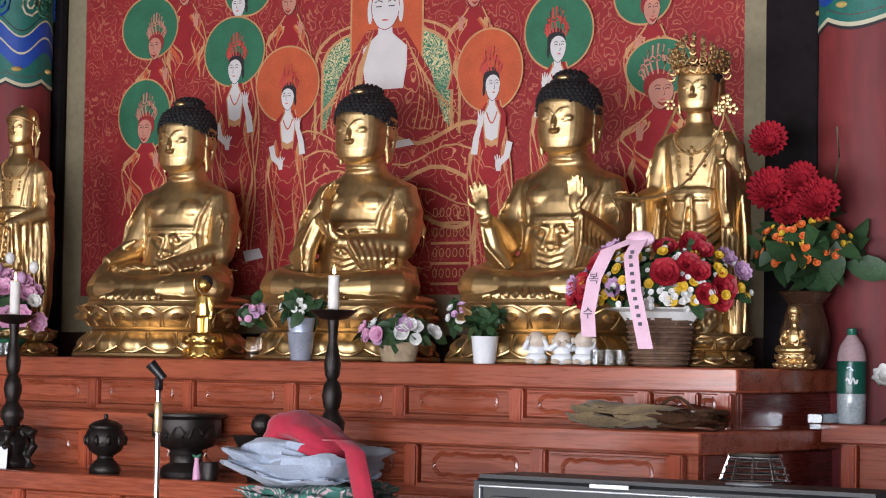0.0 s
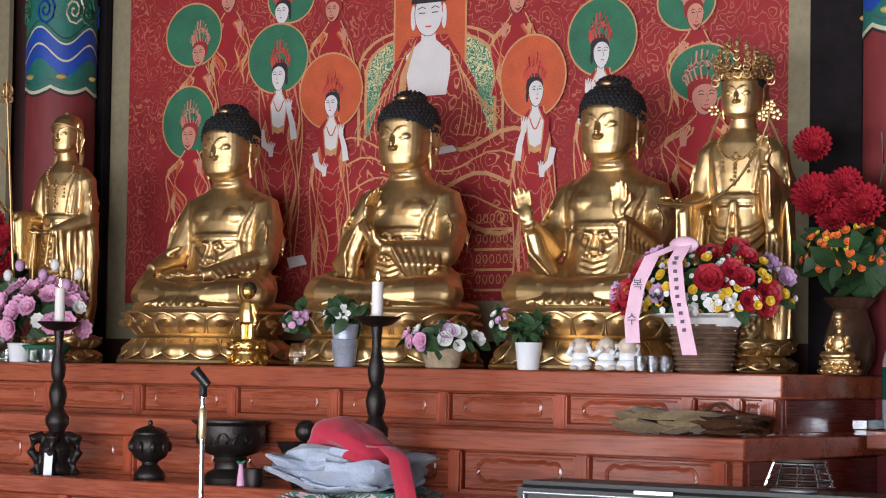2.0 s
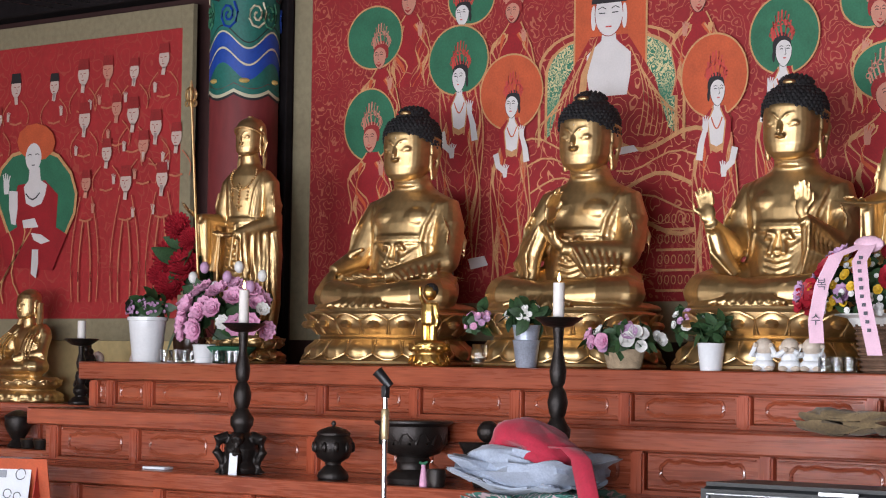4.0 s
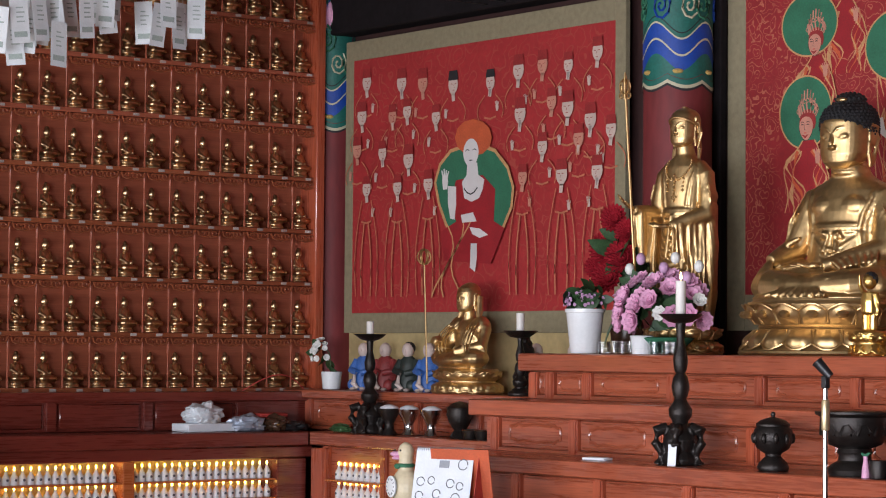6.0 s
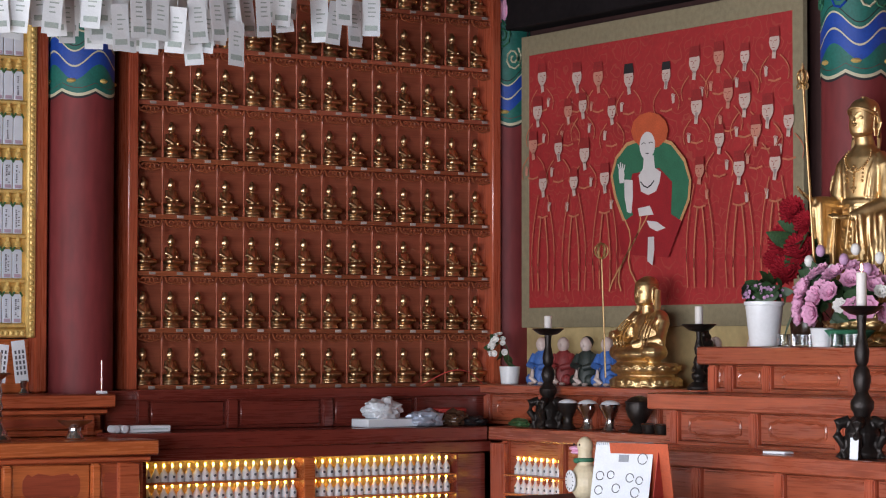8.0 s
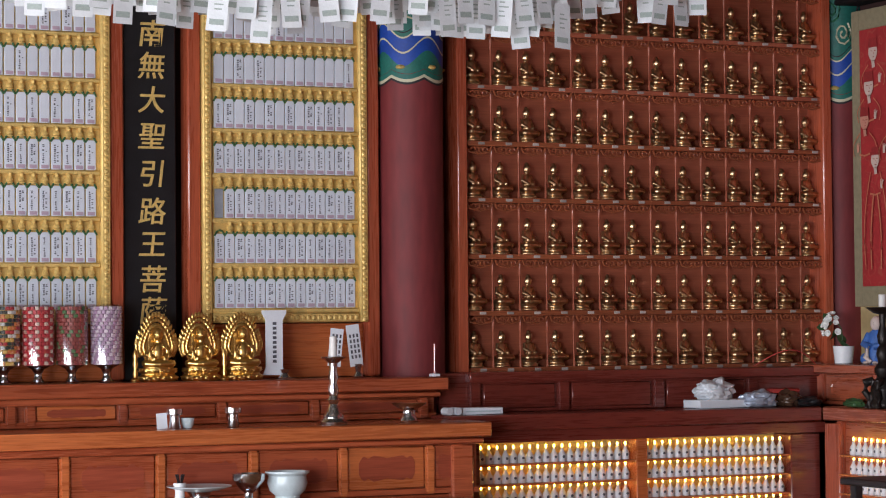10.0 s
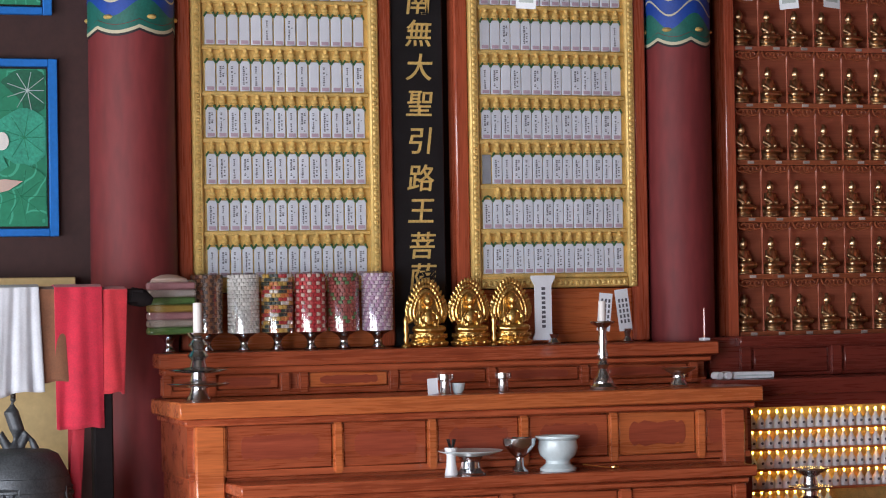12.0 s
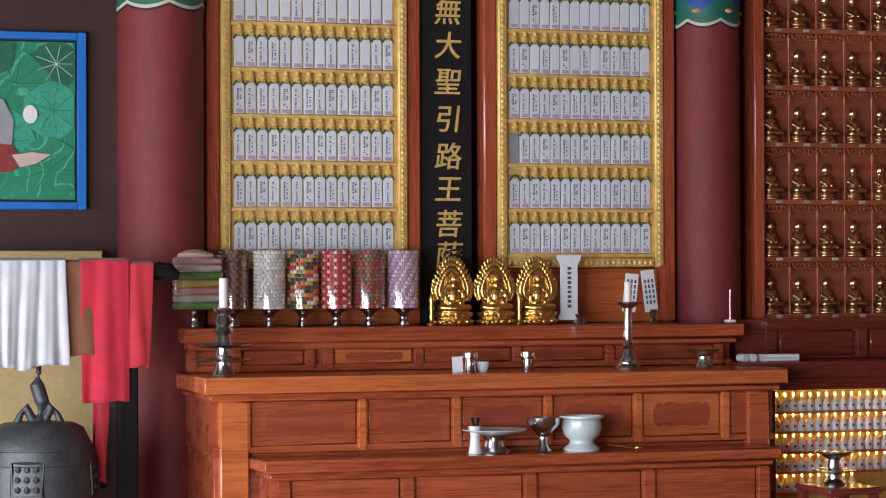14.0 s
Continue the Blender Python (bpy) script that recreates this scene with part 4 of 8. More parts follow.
def painted_hand(x, z, size, turn, skin, parent, y, up=1):
    """A small pale palm with four fanned fingers."""
    b = stroke([(x, z - size * 0.7 * up), (x, z), (x + turn * size * 0.1, z + size * 0.5 * up)], [size * 0.30, size * 0.42, size * 0.34])
    for q in range(4):
        merge(b, stroke([(x + (q - 1.5) * size * 0.16, z + size * 0.3 * up), (x + (q - 1.2) * size * 0.34 + turn * size * 0.12, z + size * (1.15 - 0.12 * abs(q - 1)) * up)], [size * 0.11, size * 0.07]), None, Matrix.Translation((0, -0.00002 * (q + 1), 0)))
    part("hand_shape", b, skin, parent, "", pose(0, y, 0))


def painted_figure(x, z, rx, rz, ruddy, tall, y, parent):
    """A plain painted figure: flowing robe, bare chest, forearms, head in three-quarter view, head dress; no portrait."""
    skin = FLESH if ruddy else WHITE_SKIN
    low = z - tall
    turn = 1 if x > -6.31 else -1
    put = lambda layer: pose(0, y + 0.0007 - 0.00008 * layer, 0)
    yl = lambda layer: y + 0.0007 - 0.00008 * layer
    wave = lambda f, ph: 0.22 * rx * math.sin(f * 9 + ph)
    left = [(x - rx * (0.6 + 1.6 * min(f * 3.2, 1)) + wave(f, 1), z - rz * 1.0 - (tall - rz) * f) for f in [k / 14 for k in range(15)]]
    right = [(x + rx * (0.6 + 1.6 * min(f * 3.2, 1)) + wave(f, 2), z - rz * 1.0 - (tall - rz) * f) for f in [k / 14 for k in range(15)]]
    part("robe", flat(left + right[::-1], 0.0001), P_CRIMSON, parent, "deep red robe with gold lines", put(0))
    for edge, s in ((left, -1), (right, 1)):
        part("robe_edge", stroke(edge, 0.0035), P_LINE, parent, "gold robe outline", put(1))
        for lane, (off, w, mm) in enumerate(((0.35, 0.004, P_FAINT), (0.62, 0.011, P_LINE), (0.95, 0.004, P_FAINT), (1.25, 0.008, P_ORANGE), (1.55, 0.004, P_LINE))):
            pts = [(px_ - s * rx * off * min(0.4 + f, 1) + 0.3 * rx * math.sin(f * 12 + off * 4), pz_) for (px_, pz_), f in zip(edge[2:], [k / 12 for k in range(13)])]
            part("scarf", stroke(pts, [w * (0.7 + 0.5 * math.sin(k * 0.9 + off)) for k in range(len(pts))]), mm, parent, "", put(2 + 0.09 * lane + (0.45 if s > 0 else 0)))
    b = None
    for k in range(7):
        zz = z - rz * (4.4 + 1.15 * k)
        if zz - rz < low:
            break
        b = line_y(b, [(x - rx * 1.3 + rx * 2.6 * q / 8, zz - rz * 0.8 * math.sin(math.pi * q / 8) + 0.12 * rz * math.sin(q * 2.2 + k)) for q in range(9)], 0.0024, yl(3))
        for s in (-1, 1):
            b = line_y(b, [(x + s * rx * (1.3 + 0.45 * math.sin(j * 0.8 + k)), zz + rz * 0.5 - rz * 0.22 * j) for j in range(7)], 0.0022, yl(3))
    if b:
        tagged(part("robe_line", b, P_FAINT, parent), kind="stuff")
    k = 0.7 if ruddy else 1.0
    chest = [(x - rx * 0.30, z - rz * 0.6), (x + rx * 0.30, z - rz * 0.6), (x + rx * 0.33, z - rz * 1.25), (x + rx * 0.95 * k, z - rz * 1.75), (x + rx * 0.80 * k, z - rz * 2.7), (x + rx * 0.55 * k, z - rz * 3.5 * k), (x - rx * 0.55 * k, z - rz * 3.5 * k), (x - rx * 0.80 * k, z - rz * 2.7), (x - rx * 0.95 * k, z - rz * 1.75), (x - rx * 0.33, z - rz * 1.25)]
    if not ruddy:
        part("bust", flat(chest, 0.0001), skin, parent, "", put(4))
        part("sash", stroke([(x - rx * 0.8, z - rz * 3.45), (x, z - rz * 3.7), (x + rx * 0.8, z - rz * 3.45)], 0.013), P_LINE, parent, "gold waist sash", put(5))
        part("necklace", line_y(None, [(x - rx * 0.55 + rx * 1.1 * q / 8, z - rz * 1.7 - rz * 0.7 * math.sin(math.pi * q / 8)) for q in range(9)], 0.003, yl(5)), P_ORANGE, parent)
        for s in (-1, 1):
            part("robe_front", stroke([(x + s * rx * 0.45, z - rz * 1.15), (x + s * rx * 1.15, z - rz * 1.9), (x + s * rx * 1.05, z - rz * 2.9), (x + s * rx * 0.75, z - rz * 4.0)], [0.006, 0.016, 0.018, 0.010]), P_CRIMSON, parent, "", put(6))
            part("robe_edge", stroke([(x + s * rx * 0.36, z - rz * 1.15), (x + s * rx * 0.88, z - rz * 1.95), (x + s * rx * 0.74, z - rz * 2.9), (x + s * rx * 0.55, z - rz * 3.9)], 0.0032), P_LINE, parent, "", put(7))
    arm_a = [(x - turn * rx * 1.75, z - rz * 4.3), (x - turn * rx * 1.55, z - rz * 3.3), (x - turn * rx * 1.15, z - rz * 2.4)]
    arm_b = [(x + turn * rx * 1.85, z - rz * 3.6), (x + turn * rx * 1.55, z - rz * 4.5), (x + turn * rx * 0.75, z - rz * 5.0)]
    if not ruddy:
        part("arm_shape", stroke(arm_a, [rx * 0.34, rx * 0.30, rx * 0.22]), skin, parent, "", put(8))
        part("arm_shape", stroke(arm_b, [rx * 0.32, rx * 0.30, rx * 0.22]), skin, parent, "", put(8))
    painted_hand(arm_a[-1][0], arm_a[-1][1] + rz * 0.2, rz * 0.56, turn, skin, parent, yl(9))
    if tall > rz * 6.5:
        painted_hand(arm_b[-1][0], arm_b[-1][1], rz * 0.55, -turn, skin, parent, yl(9), -1 if ruddy else 1)
    # head turned a little to one side
    hair = [(x + rx * 0.86 * math.cos(a) - turn * rx * 0.10, z + rz * 0.22 + rz * 0.86 * math.sin(a)) for a in [-0.6 + (math.pi + 1.2) * q / 16 for q in range(17)]]
    part("hair", flat(hair, 0.0001), P_DARKRED if ruddy else P_BLACK, parent, "", put(10))
    chin = []
    for q in range(24):
        a = 2 * math.pi * q / 24
        c, sn = math.cos(a), math.sin(a)
        chin.append((x + turn * rx * 0.06 + rx * 0.74 * c * (1 - 0.22 * max(-sn, 0) ** 2), z - rz * 0.06 + rz * (0.96 if sn < 0 else 0.66) * sn))
    part("face", flat(chin, 0.0001), skin, parent, "", put(11))
    b = line_y(None, chin[11:24] + [chin[0]], 0.0012, yl(12))
    fx = x + turn * rx * 0.16
    for s in (-1, 1):
        b = line_y(b, [(fx + s * rx * 0.14, z + rz * 0.20), (fx + s * rx * 0.32, z + rz * 0.27), (fx + s * rx * 0.48, z + rz * 0.18)], 0.0014, yl(12))
        b = line_y(b, [(fx + s * rx * 0.15, z + rz * 0.05), (fx + s * rx * 0.32, z + rz * 0.08), (fx + s * rx * 0.44, z + rz * 0.04)], 0.0018, yl(12))
    b = line_y(b, [(fx + turn * rx * 0.02, z + rz * 0.14), (fx + turn * rx * 0.12, z - rz * 0.26), (fx - turn * rx * 0.02, z - rz * 0.30)], 0.0012, yl(12))
    tagged(part("face_line", b, P_BLACK, parent), kind="stuff")
    part("mouth_line", line_y(None, [(fx - rx * 0.13, z - rz * 0.50), (fx + rx * 0.13, z - rz * 0.50)], 0.0024, yl(12)), DC_RED, parent)
    if ruddy:
        part("beard", stroke([(fx - rx * 0.3, z - rz * 0.62), (fx, z - rz * 0.78), (fx + rx * 0.3, z - rz * 0.62)], [0.002, 0.006, 0.002]), P_DARKRED, parent, "", put(13))
    else:
        part("earring", flat(oval(x - turn * rx * 0.84, z - rz * 0.35, rx * 0.14, rz * 0.36, 12), 0.0001), P_BLACK, parent, "", put(13))
    b = None
    for q in range(9):
        a = math.pi * (q + 0.5) / 9
        top = 0.55 + 0.95 * math.sin(a)
        bx, bz = x - turn * rx * 0.1 + rx * 0.85 * math.cos(a), z + rz * (0.5 + 0.35 * math.sin(a))
        b = line_y(b, [(bx, bz), (bx + rx * 0.25 * math.cos(a) + 0.010 * math.sin(q), bz + rz * 0.45 * top), (bx - rx * 0.05, bz + rz * 0.7 * top), (bx + rx * 0.1 * math.cos(a), bz + rz * 1.05 * top)], 0.0042, yl(13))
        b = line_y(b, oval(bx + rx * 0.16 * math.cos(a), bz + rz * 0.55 * top, rx * 0.15, rz * 0.14, 8), 0.0026, yl(13))
    tagged(part("head_dress", b, FLESH if ruddy else DC_RED, parent, "red filigree head dress"), kind="stuff")


def halo_disc(c, x, z, rx, rz, y):
    part("halo_rim", flat(oval(x, z, rx + 0.008, rz + 0.008, 40), 0.0001), P_LINE, big, "thin gold halo rim", pose(0, y + 0.00090, 0))
    part("halo", flat(oval(x, z, rx, rz, 40), 0.0001), P_GREEN if c == "G" else P_ORANGE, big, "green painted halo disc" if c == "G" else "orange painted halo disc", pose(0, y + 0.00080, 0))


order = sorted(range(len(FIGS)), key=lambda k: -FIGS[k][1])
used = set()
for n_, k in enumerate(order):
    x, z, rx, rz, ruddy = FIGS[k]
    y = -0.0010 - 0.0011 * n_
    for h, (c, hx, hz, hrx, hrz) in enumerate(HALO):
        if h not in used and abs(hx - x) < 0.14 and abs(hz - z) < 0.16:
            halo_disc(c, hx, hz, hrx, hrz, y)
            used.add(h)
    painted_figure(x, z, rx, rz, ruddy, 0.85 if not ruddy else 0.40, y, big)
# the central figure with its throne
arch = lambda hx, z0, z1: [(-6.31 - hx, z0), (-6.31 + hx, z0)] + [(-6.31 + hx * math.copysign(abs(math.cos(a)) ** 0.7, math.cos(a)), z1 + 0.16 * math.sin(a)) for a in [math.pi * k / 16 for k in range(17)]]
for hx, z0, z1, mm, y in ((0.40, 2.36, 2.74, P_LINE, -0.0008), (0.385, 2.36, 2.73, ROBE_SILK, -0.0016), (0.36, 2.36, 2.71, P_LINE, -0.0024), (0.345, 2.36, 2.70, DOT_SILK, -0.0032), (0.20, 2.4, 3.4, P_LINE, -0.0040), (0.19, 2.4, 3.4, P_ORANGE, -0.0048)):
    part("throne_back", flat(arch(hx, z0, z1), 0.001), mm, big, "", pose(0, y, 0))
X0 = -6.315
robe = [(X0 - 0.10, 2.86), (X0 - 0.25, 2.66), (X0 - 0.32, 2.45), (X0 - 0.55, 2.27), (X0 - 0.42, 2.0), (X0 + 0.42, 2.0), (X0 + 0.60, 2.25), (X0 + 0.32, 2.45), (X0 + 0.25, 2.66), (X0 + 0.10, 2.86)]
part("robe", flat(robe, 0.001), ROBE_SILK, big, "wide red robe of the central figure", pose(0, -0.0056, 0))
part("chest", flat([(X0 - 0.035, 2.9), (X0 + 0.035, 2.9), (X0 + 0.04, 2.84), (X0 + 0.12, 2.78), (X0 + 0.12, 2.70), (X0 + 0.10, 2.60), (X0 - 0.10, 2.60), (X0 - 0.12, 2.70), (X0 - 0.12, 2.78), (X0 - 0.04, 2.84)], 0.001), WHITE_SKIN, big, "", pose(0, -0.0064, 0))
part("collar", flat([(X0 - 0.06, 2.86), (X0 - 0.15, 2.70), (X0 - 0.17, 2.56), (X0 - 0.125, 2.56), (X0 - 0.115, 2.70)], 0.001), P_LINE, big, "", pose(0, -0.0072, 0))
part("face", flat(oval(X0, 2.955, 0.076, 0.098, 28), 0.001), WHITE_SKIN, big, "", pose(0, -0.0074, 0))
part("face_line", line_y(None, oval(X0, 2.955, 0.076, 0.098, 28) , 0.0018, -0.0074), P_DARKRED, big)
for s_ in (-1, 1):
    part("ear_shape", flat(oval(X0 + s_ * 0.084, 2.94, 0.014, 0.055, 14), 0.001), WHITE_SKIN, big, "", pose(0, -0.0070, 0))
    part("brow_line", line_y(None, [(X0 + s_ * 0.015, 2.975), (X0 + s_ * 0.035, 2.985), (X0 + s_ * 0.058, 2.975)], 0.002, -0.0082), P_BLACK, big)
    part("brow_line", line_y(None, [(X0 + s_ * 0.018, 2.957), (X0 + s_ * 0.052, 2.958)], 0.0022, -0.0082), P_BLACK, big)
part("brow_line", line_y(None, [(X0 - 0.016, 2.898), (X0 + 0.016, 2.898)], 0.003, -0.0082), DC_RED, big)
part("hair", flat([(X0 + 0.095 * math.cos(a), 3.0 + 0.085 * math.sin(a)) for a in [math.pi * k / 14 for k in range(15)]], 0.001), P_BLACK, big, "", pose(0, -0.0086, 0))
b = None
for k in range(9):
    b = line_y(b, swing(X0 + 0.12 + 0.018 * k, 2.80 - 0.03 * k, X0 + 0.16 + 0.03 * k, 2.42, 0.05), 0.0028, -0.0062)
    b = line_y(b, swing(X0 - 0.12 - 0.018 * k, 2.80 - 0.03 * k, X0 - 0.16 - 0.03 * k, 2.42, -0.05), 0.0028, -0.0062)
for k in range(5):
    b = line_y(b, [(X0 + 0.05 + 0.55 * q / 8, 2.40 - 0.09 * k - 0.04 * math.sin(q * 0.8 + k)) for q in range(9)], 0.009 if k % 2 == 0 else 0.004, -0.0062)
    b = line_y(b, [(X0 - 0.05 - 0.50 * q / 8, 2.40 - 0.09 * k - 0.04 * math.sin(q * 0.8 + k)) for q in range(9)], 0.004, -0.0062)
tagged(part("robe_line", b, P_LINE, big), kind="stuff")
b = None
for k in range(4):
    b = box((-6.05, -0.0085, 1.76 + 0.085 * k), (-5.72, -0.002, 1.77 + 0.085 * k), 0, b)
    for q in range(9):
        b = line_y(b, [(-6.03 + 0.035 * q + 0.011 * math.cos(a), 1.81 + 0.085 * k + 0.018 * math.sin(a)) for a in [math.pi * j / 5 for j in range(11)]], 0.002, -0.006)
part("pedestal_line", b, P_LINE, big, "lined red pedestal pattern")
for x, z, rx, rz in ((-7.036, 1.899, 0.06, 0.03), (-6.203, 2.362, 0.06, 0.019), (-7.22, 1.87, 0.04, 0.06)):
    part("ribbon_end", flat([(x - rx, z + rz * 0.6), (x + rx * 0.6, z + rz), (x + rx, z - rz * 0.4), (x - rx * 0.7, z - rz)], 0.001), WHITE_SKIN, big, "", pose(0, -0.0155, 0))

SX = 7.955
small = painting("red painting crowded with small figures, olive border", (0, SX, 0), (-11.40, -8.95, 1.54, 3.235), (-11.325, -9.03, 1.655, 3.12), FIGURE_SILK)
FACES = [(-11.19, 2.985), (-10.85, 2.954), (-10.65, 2.937), (-10.37, 2.902), (-10.04, 2.891), (-9.80, 2.935), (-9.60, 2.945), (-9.39, 2.925), (-9.16, 2.975), (-11.23, 2.792), (-10.93, 2.768), (-10.79, 2.789), (-10.52, 2.736), (-9.78, 2.702), (-9.52, 2.746),
         (-9.39, 2.706), (-9.21, 2.633), (-9.05, 2.569), (-11.27, 2.598), (-11.02, 2.565), (-10.77, 2.517), (-9.59, 2.515), (-9.30, 2.539), (-11.17, 2.37), (-10.87, 2.363), (-10.58, 2.369), (-9.75, 2.362), (-9.43, 2.358), (-9.15, 2.364)]
random.seed(5)
GREY_BEARD = mat("painted_grey_beard", (0.34, 0.27, 0.25), 0.7, 0, 0.08, 14, 0.02)
for k, (x, z) in enumerate(FACES):
    y = -0.002 - 0.0004 * k
    r = random.uniform(0.9, 1.15)
    skin = (SKIN, SKIN, FLESH, SKIN)[k % 4]
    turn = 1 if x < -10.17 else -1
    face = [(x + 0.040 * r * math.cos(a) * (1 - 0.25 * max(-math.sin(a), 0) ** 2), z + 0.052 * r * math.sin(a)) for a in [2 * math.pi * q / 18 for q in range(18)]]
    part("small_face", flat(face, 0.0004), skin, small, "pale painted face", pose(0, y, 0))
    part("small_neck", stroke([(x, z - 0.045 * r), (x + turn * 0.006, z - 0.085 * r)], 0.014), skin, small, "", pose(0, y, 0))
    painted_hand(x + random.choice((-0.065, 0.06)), z - 0.15 * r, 0.030, turn, skin, small, y)
    part("cap", flat([(x - 0.042 * r, z + 0.026), (x - 0.034 * r, z + 0.075 * r), (x + 0.034 * r, z + 0.075 * r), (x + 0.042 * r, z + 0.026)], 0.0004), P_BLACK if k in (3, 4) else P_DARKRED, small, "", pose(0, y - 0.0002, 0))
    b = None
    for s_ in (-1, 1):
        b = line_y(b, [(x + turn * 0.006 + s_ * 0.007, z + 0.004), (x + turn * 0.006 + s_ * 0.025, z + 0.007)], 0.0017, y - 0.0002)
    b = line_y(b, [(x + turn * 0.006, z), (x + turn * 0.012, z - 0.018)], 0.0014, y - 0.0002)
    b = line_y(b, [(x + turn * 0.006 - 0.009, z - 0.029), (x + turn * 0.006 + 0.009, z - 0.029)], 0.0018, y - 0.0002)
    tagged(part("face_line", b, P_DARKRED, small), kind="stuff")
    if k % 3 == 1:
        part("beard", stroke([(x, z - 0.036), (x + turn * 0.004, z - 0.075)], [0.012, 0.003]), SKIN if skin is FLESH else GREY_BEARD, small, "", pose(0, y - 0.0002, 0))
    low = max(z - (0.62 if z < 2.45 else 0.20), 1.7)
    b = None
    for s in (-1, 1):
        b = line_y(b, swing(x + s * 0.045, z - 0.07, x + s * 0.10, low, s * 0.035), 0.0034, y)
        if z < 2.45:
            b = line_y(b, swing(x + s * 0.02, z - 0.20, x + s * 0.045, low, s * 0.015), 0.0052, y)
    b = line_y(b, [(x - 0.05, z - 0.19), (x, z - 0.20), (x + 0.05, z - 0.19)], 0.005, y)
    tagged(part("robe_line", b, P_FAINT, small), kind="stuff")
# its central figure on a green body halo
body_halo = [(-10.400, 2.122), (-10.475, 2.252), (-10.511, 2.371), (-10.468, 2.468), (-10.373, 2.537), (-10.168, 2.569), (-9.982, 2.516), (-9.873, 2.419), (-9.825, 2.312), (-9.838, 2.209), (-9.910, 2.097)]
part("halo_rim", stroke(body_halo, 0.010), P_LINE, small, "gold halo rim", pose(0, -0.0145, 0))
part("body_halo", flat(body_halo, 0.0004), P_GREEN, small, "green painted body halo", pose(0, -0.0140, 0))
head_halo = [(-10.008, 2.588), (-10.031, 2.640), (-10.090, 2.680), (-10.172, 2.699), (-10.253, 2.691), (-10.313, 2.657), (-10.334, 2.608), (-10.310, 2.555), (-10.249, 2.515), (-10.167, 2.497), (-10.086, 2.506), (-10.028, 2.540)]
part("head_halo", flat(head_halo, 0.0004), P_ORANGE, small, "orange painted head halo", pose(0, -0.0150, 0))
part("seat_robe", flat([(-10.321, 2.373), (-10.365, 2.248), (-10.315, 2.148), (-10.458, 2.094), (-10.421, 1.936), (-10.012, 1.909), (-9.895, 2.097), (-9.987, 2.138), (-9.976, 2.309), (-10.086, 2.391)], 0.0004), P_CRIMSON, small, "red robe of the seated figure", pose(0, -0.0155, 0))
for name_, outline_ in (("chest", [(-10.219, 2.465), (-10.134, 2.461), (-10.123, 2.393), (-10.070, 2.367), (-10.084, 2.314), (-10.114, 2.267), (-10.182, 2.250), (-10.245, 2.272), (-10.267, 2.360), (-10.227, 2.397)]), ("arm_shape", [(-10.394, 2.346), (-10.320, 2.339), (-10.317, 2.246), (-10.331, 2.158), (-10.369, 2.166), (-10.391, 2.248)]), ("lap_hand", [(-10.274, 2.182), (-10.168, 2.192), (-10.135, 2.142), (-10.261, 2.139)]), ("foot_shape", [(-10.197, 2.113), (-10.110, 2.103), (-10.034, 2.066), (-10.108, 2.051), (-10.171, 2.074)]), ("shin_shape", [(-10.185, 2.024), (-10.132, 2.023), (-10.130, 1.950), (-10.147, 1.869), (-10.191, 1.893)])):
    part(name_, flat(outline_, 0.0004), WHITE_SKIN, small, "white painted limb", pose(0, -0.0160, 0))
hx_, hz_ = (-10.417, 2.371)
painted_hand(hx_, hz_, 0.062, -1, WHITE_SKIN, small, -0.0162)
fx_, fz_ = (-10.189, 2.516)
part("face", flat([(fx_ + 0.068 * math.cos(a) * (1 - 0.2 * max(-math.sin(a), 0) ** 2), fz_ + 0.078 * math.sin(a)) for a in [2 * math.pi * q / 20 for q in range(20)]], 0.0004), WHITE_SKIN, small, "", pose(0, -0.0164, 0))
b = None
for s_ in (-1, 1):
    b = line_y(b, [(fx_ + s_ * 0.014, fz_ + 0.014), (fx_ + s_ * 0.032, fz_ + 0.020), (fx_ + s_ * 0.050, fz_ + 0.012)], 0.0022, -0.0166)
b = line_y(b, [(fx_ - 0.014, fz_ - 0.040), (fx_ + 0.014, fz_ - 0.040)], 0.0026, -0.0166)
tagged(part("face_line", b, P_BLACK, small), kind="stuff")
part("necklace_line", line_y(None, [(fx_ - 0.06, fz_ - 0.19), (fx_ - 0.03, fz_ - 0.215), (fx_, fz_ - 0.225), (fx_ + 0.03, fz_ - 0.215), (fx_ + 0.06, fz_ - 0.19)], 0.004, -0.0164), P_BLACK, small)
for k in range(3):
    part("hem_line", stroke([(fx_ - 0.25 + 0.09 * k + 0.10 * math.sin(q * 0.55 + k), fz_ - 0.34 - 0.055 * q) for q in range(9)], 0.005), P_LINE, small, "", pose(0, -0.0158, 0))

# ---- west side: bench with lamps, shelf of statuettes ----
CARVED = wood("carved_dark_field", (0.32, 0.065, 0.030), (0.20, 0.034, 0.016), "y", 0.4, 0.2)


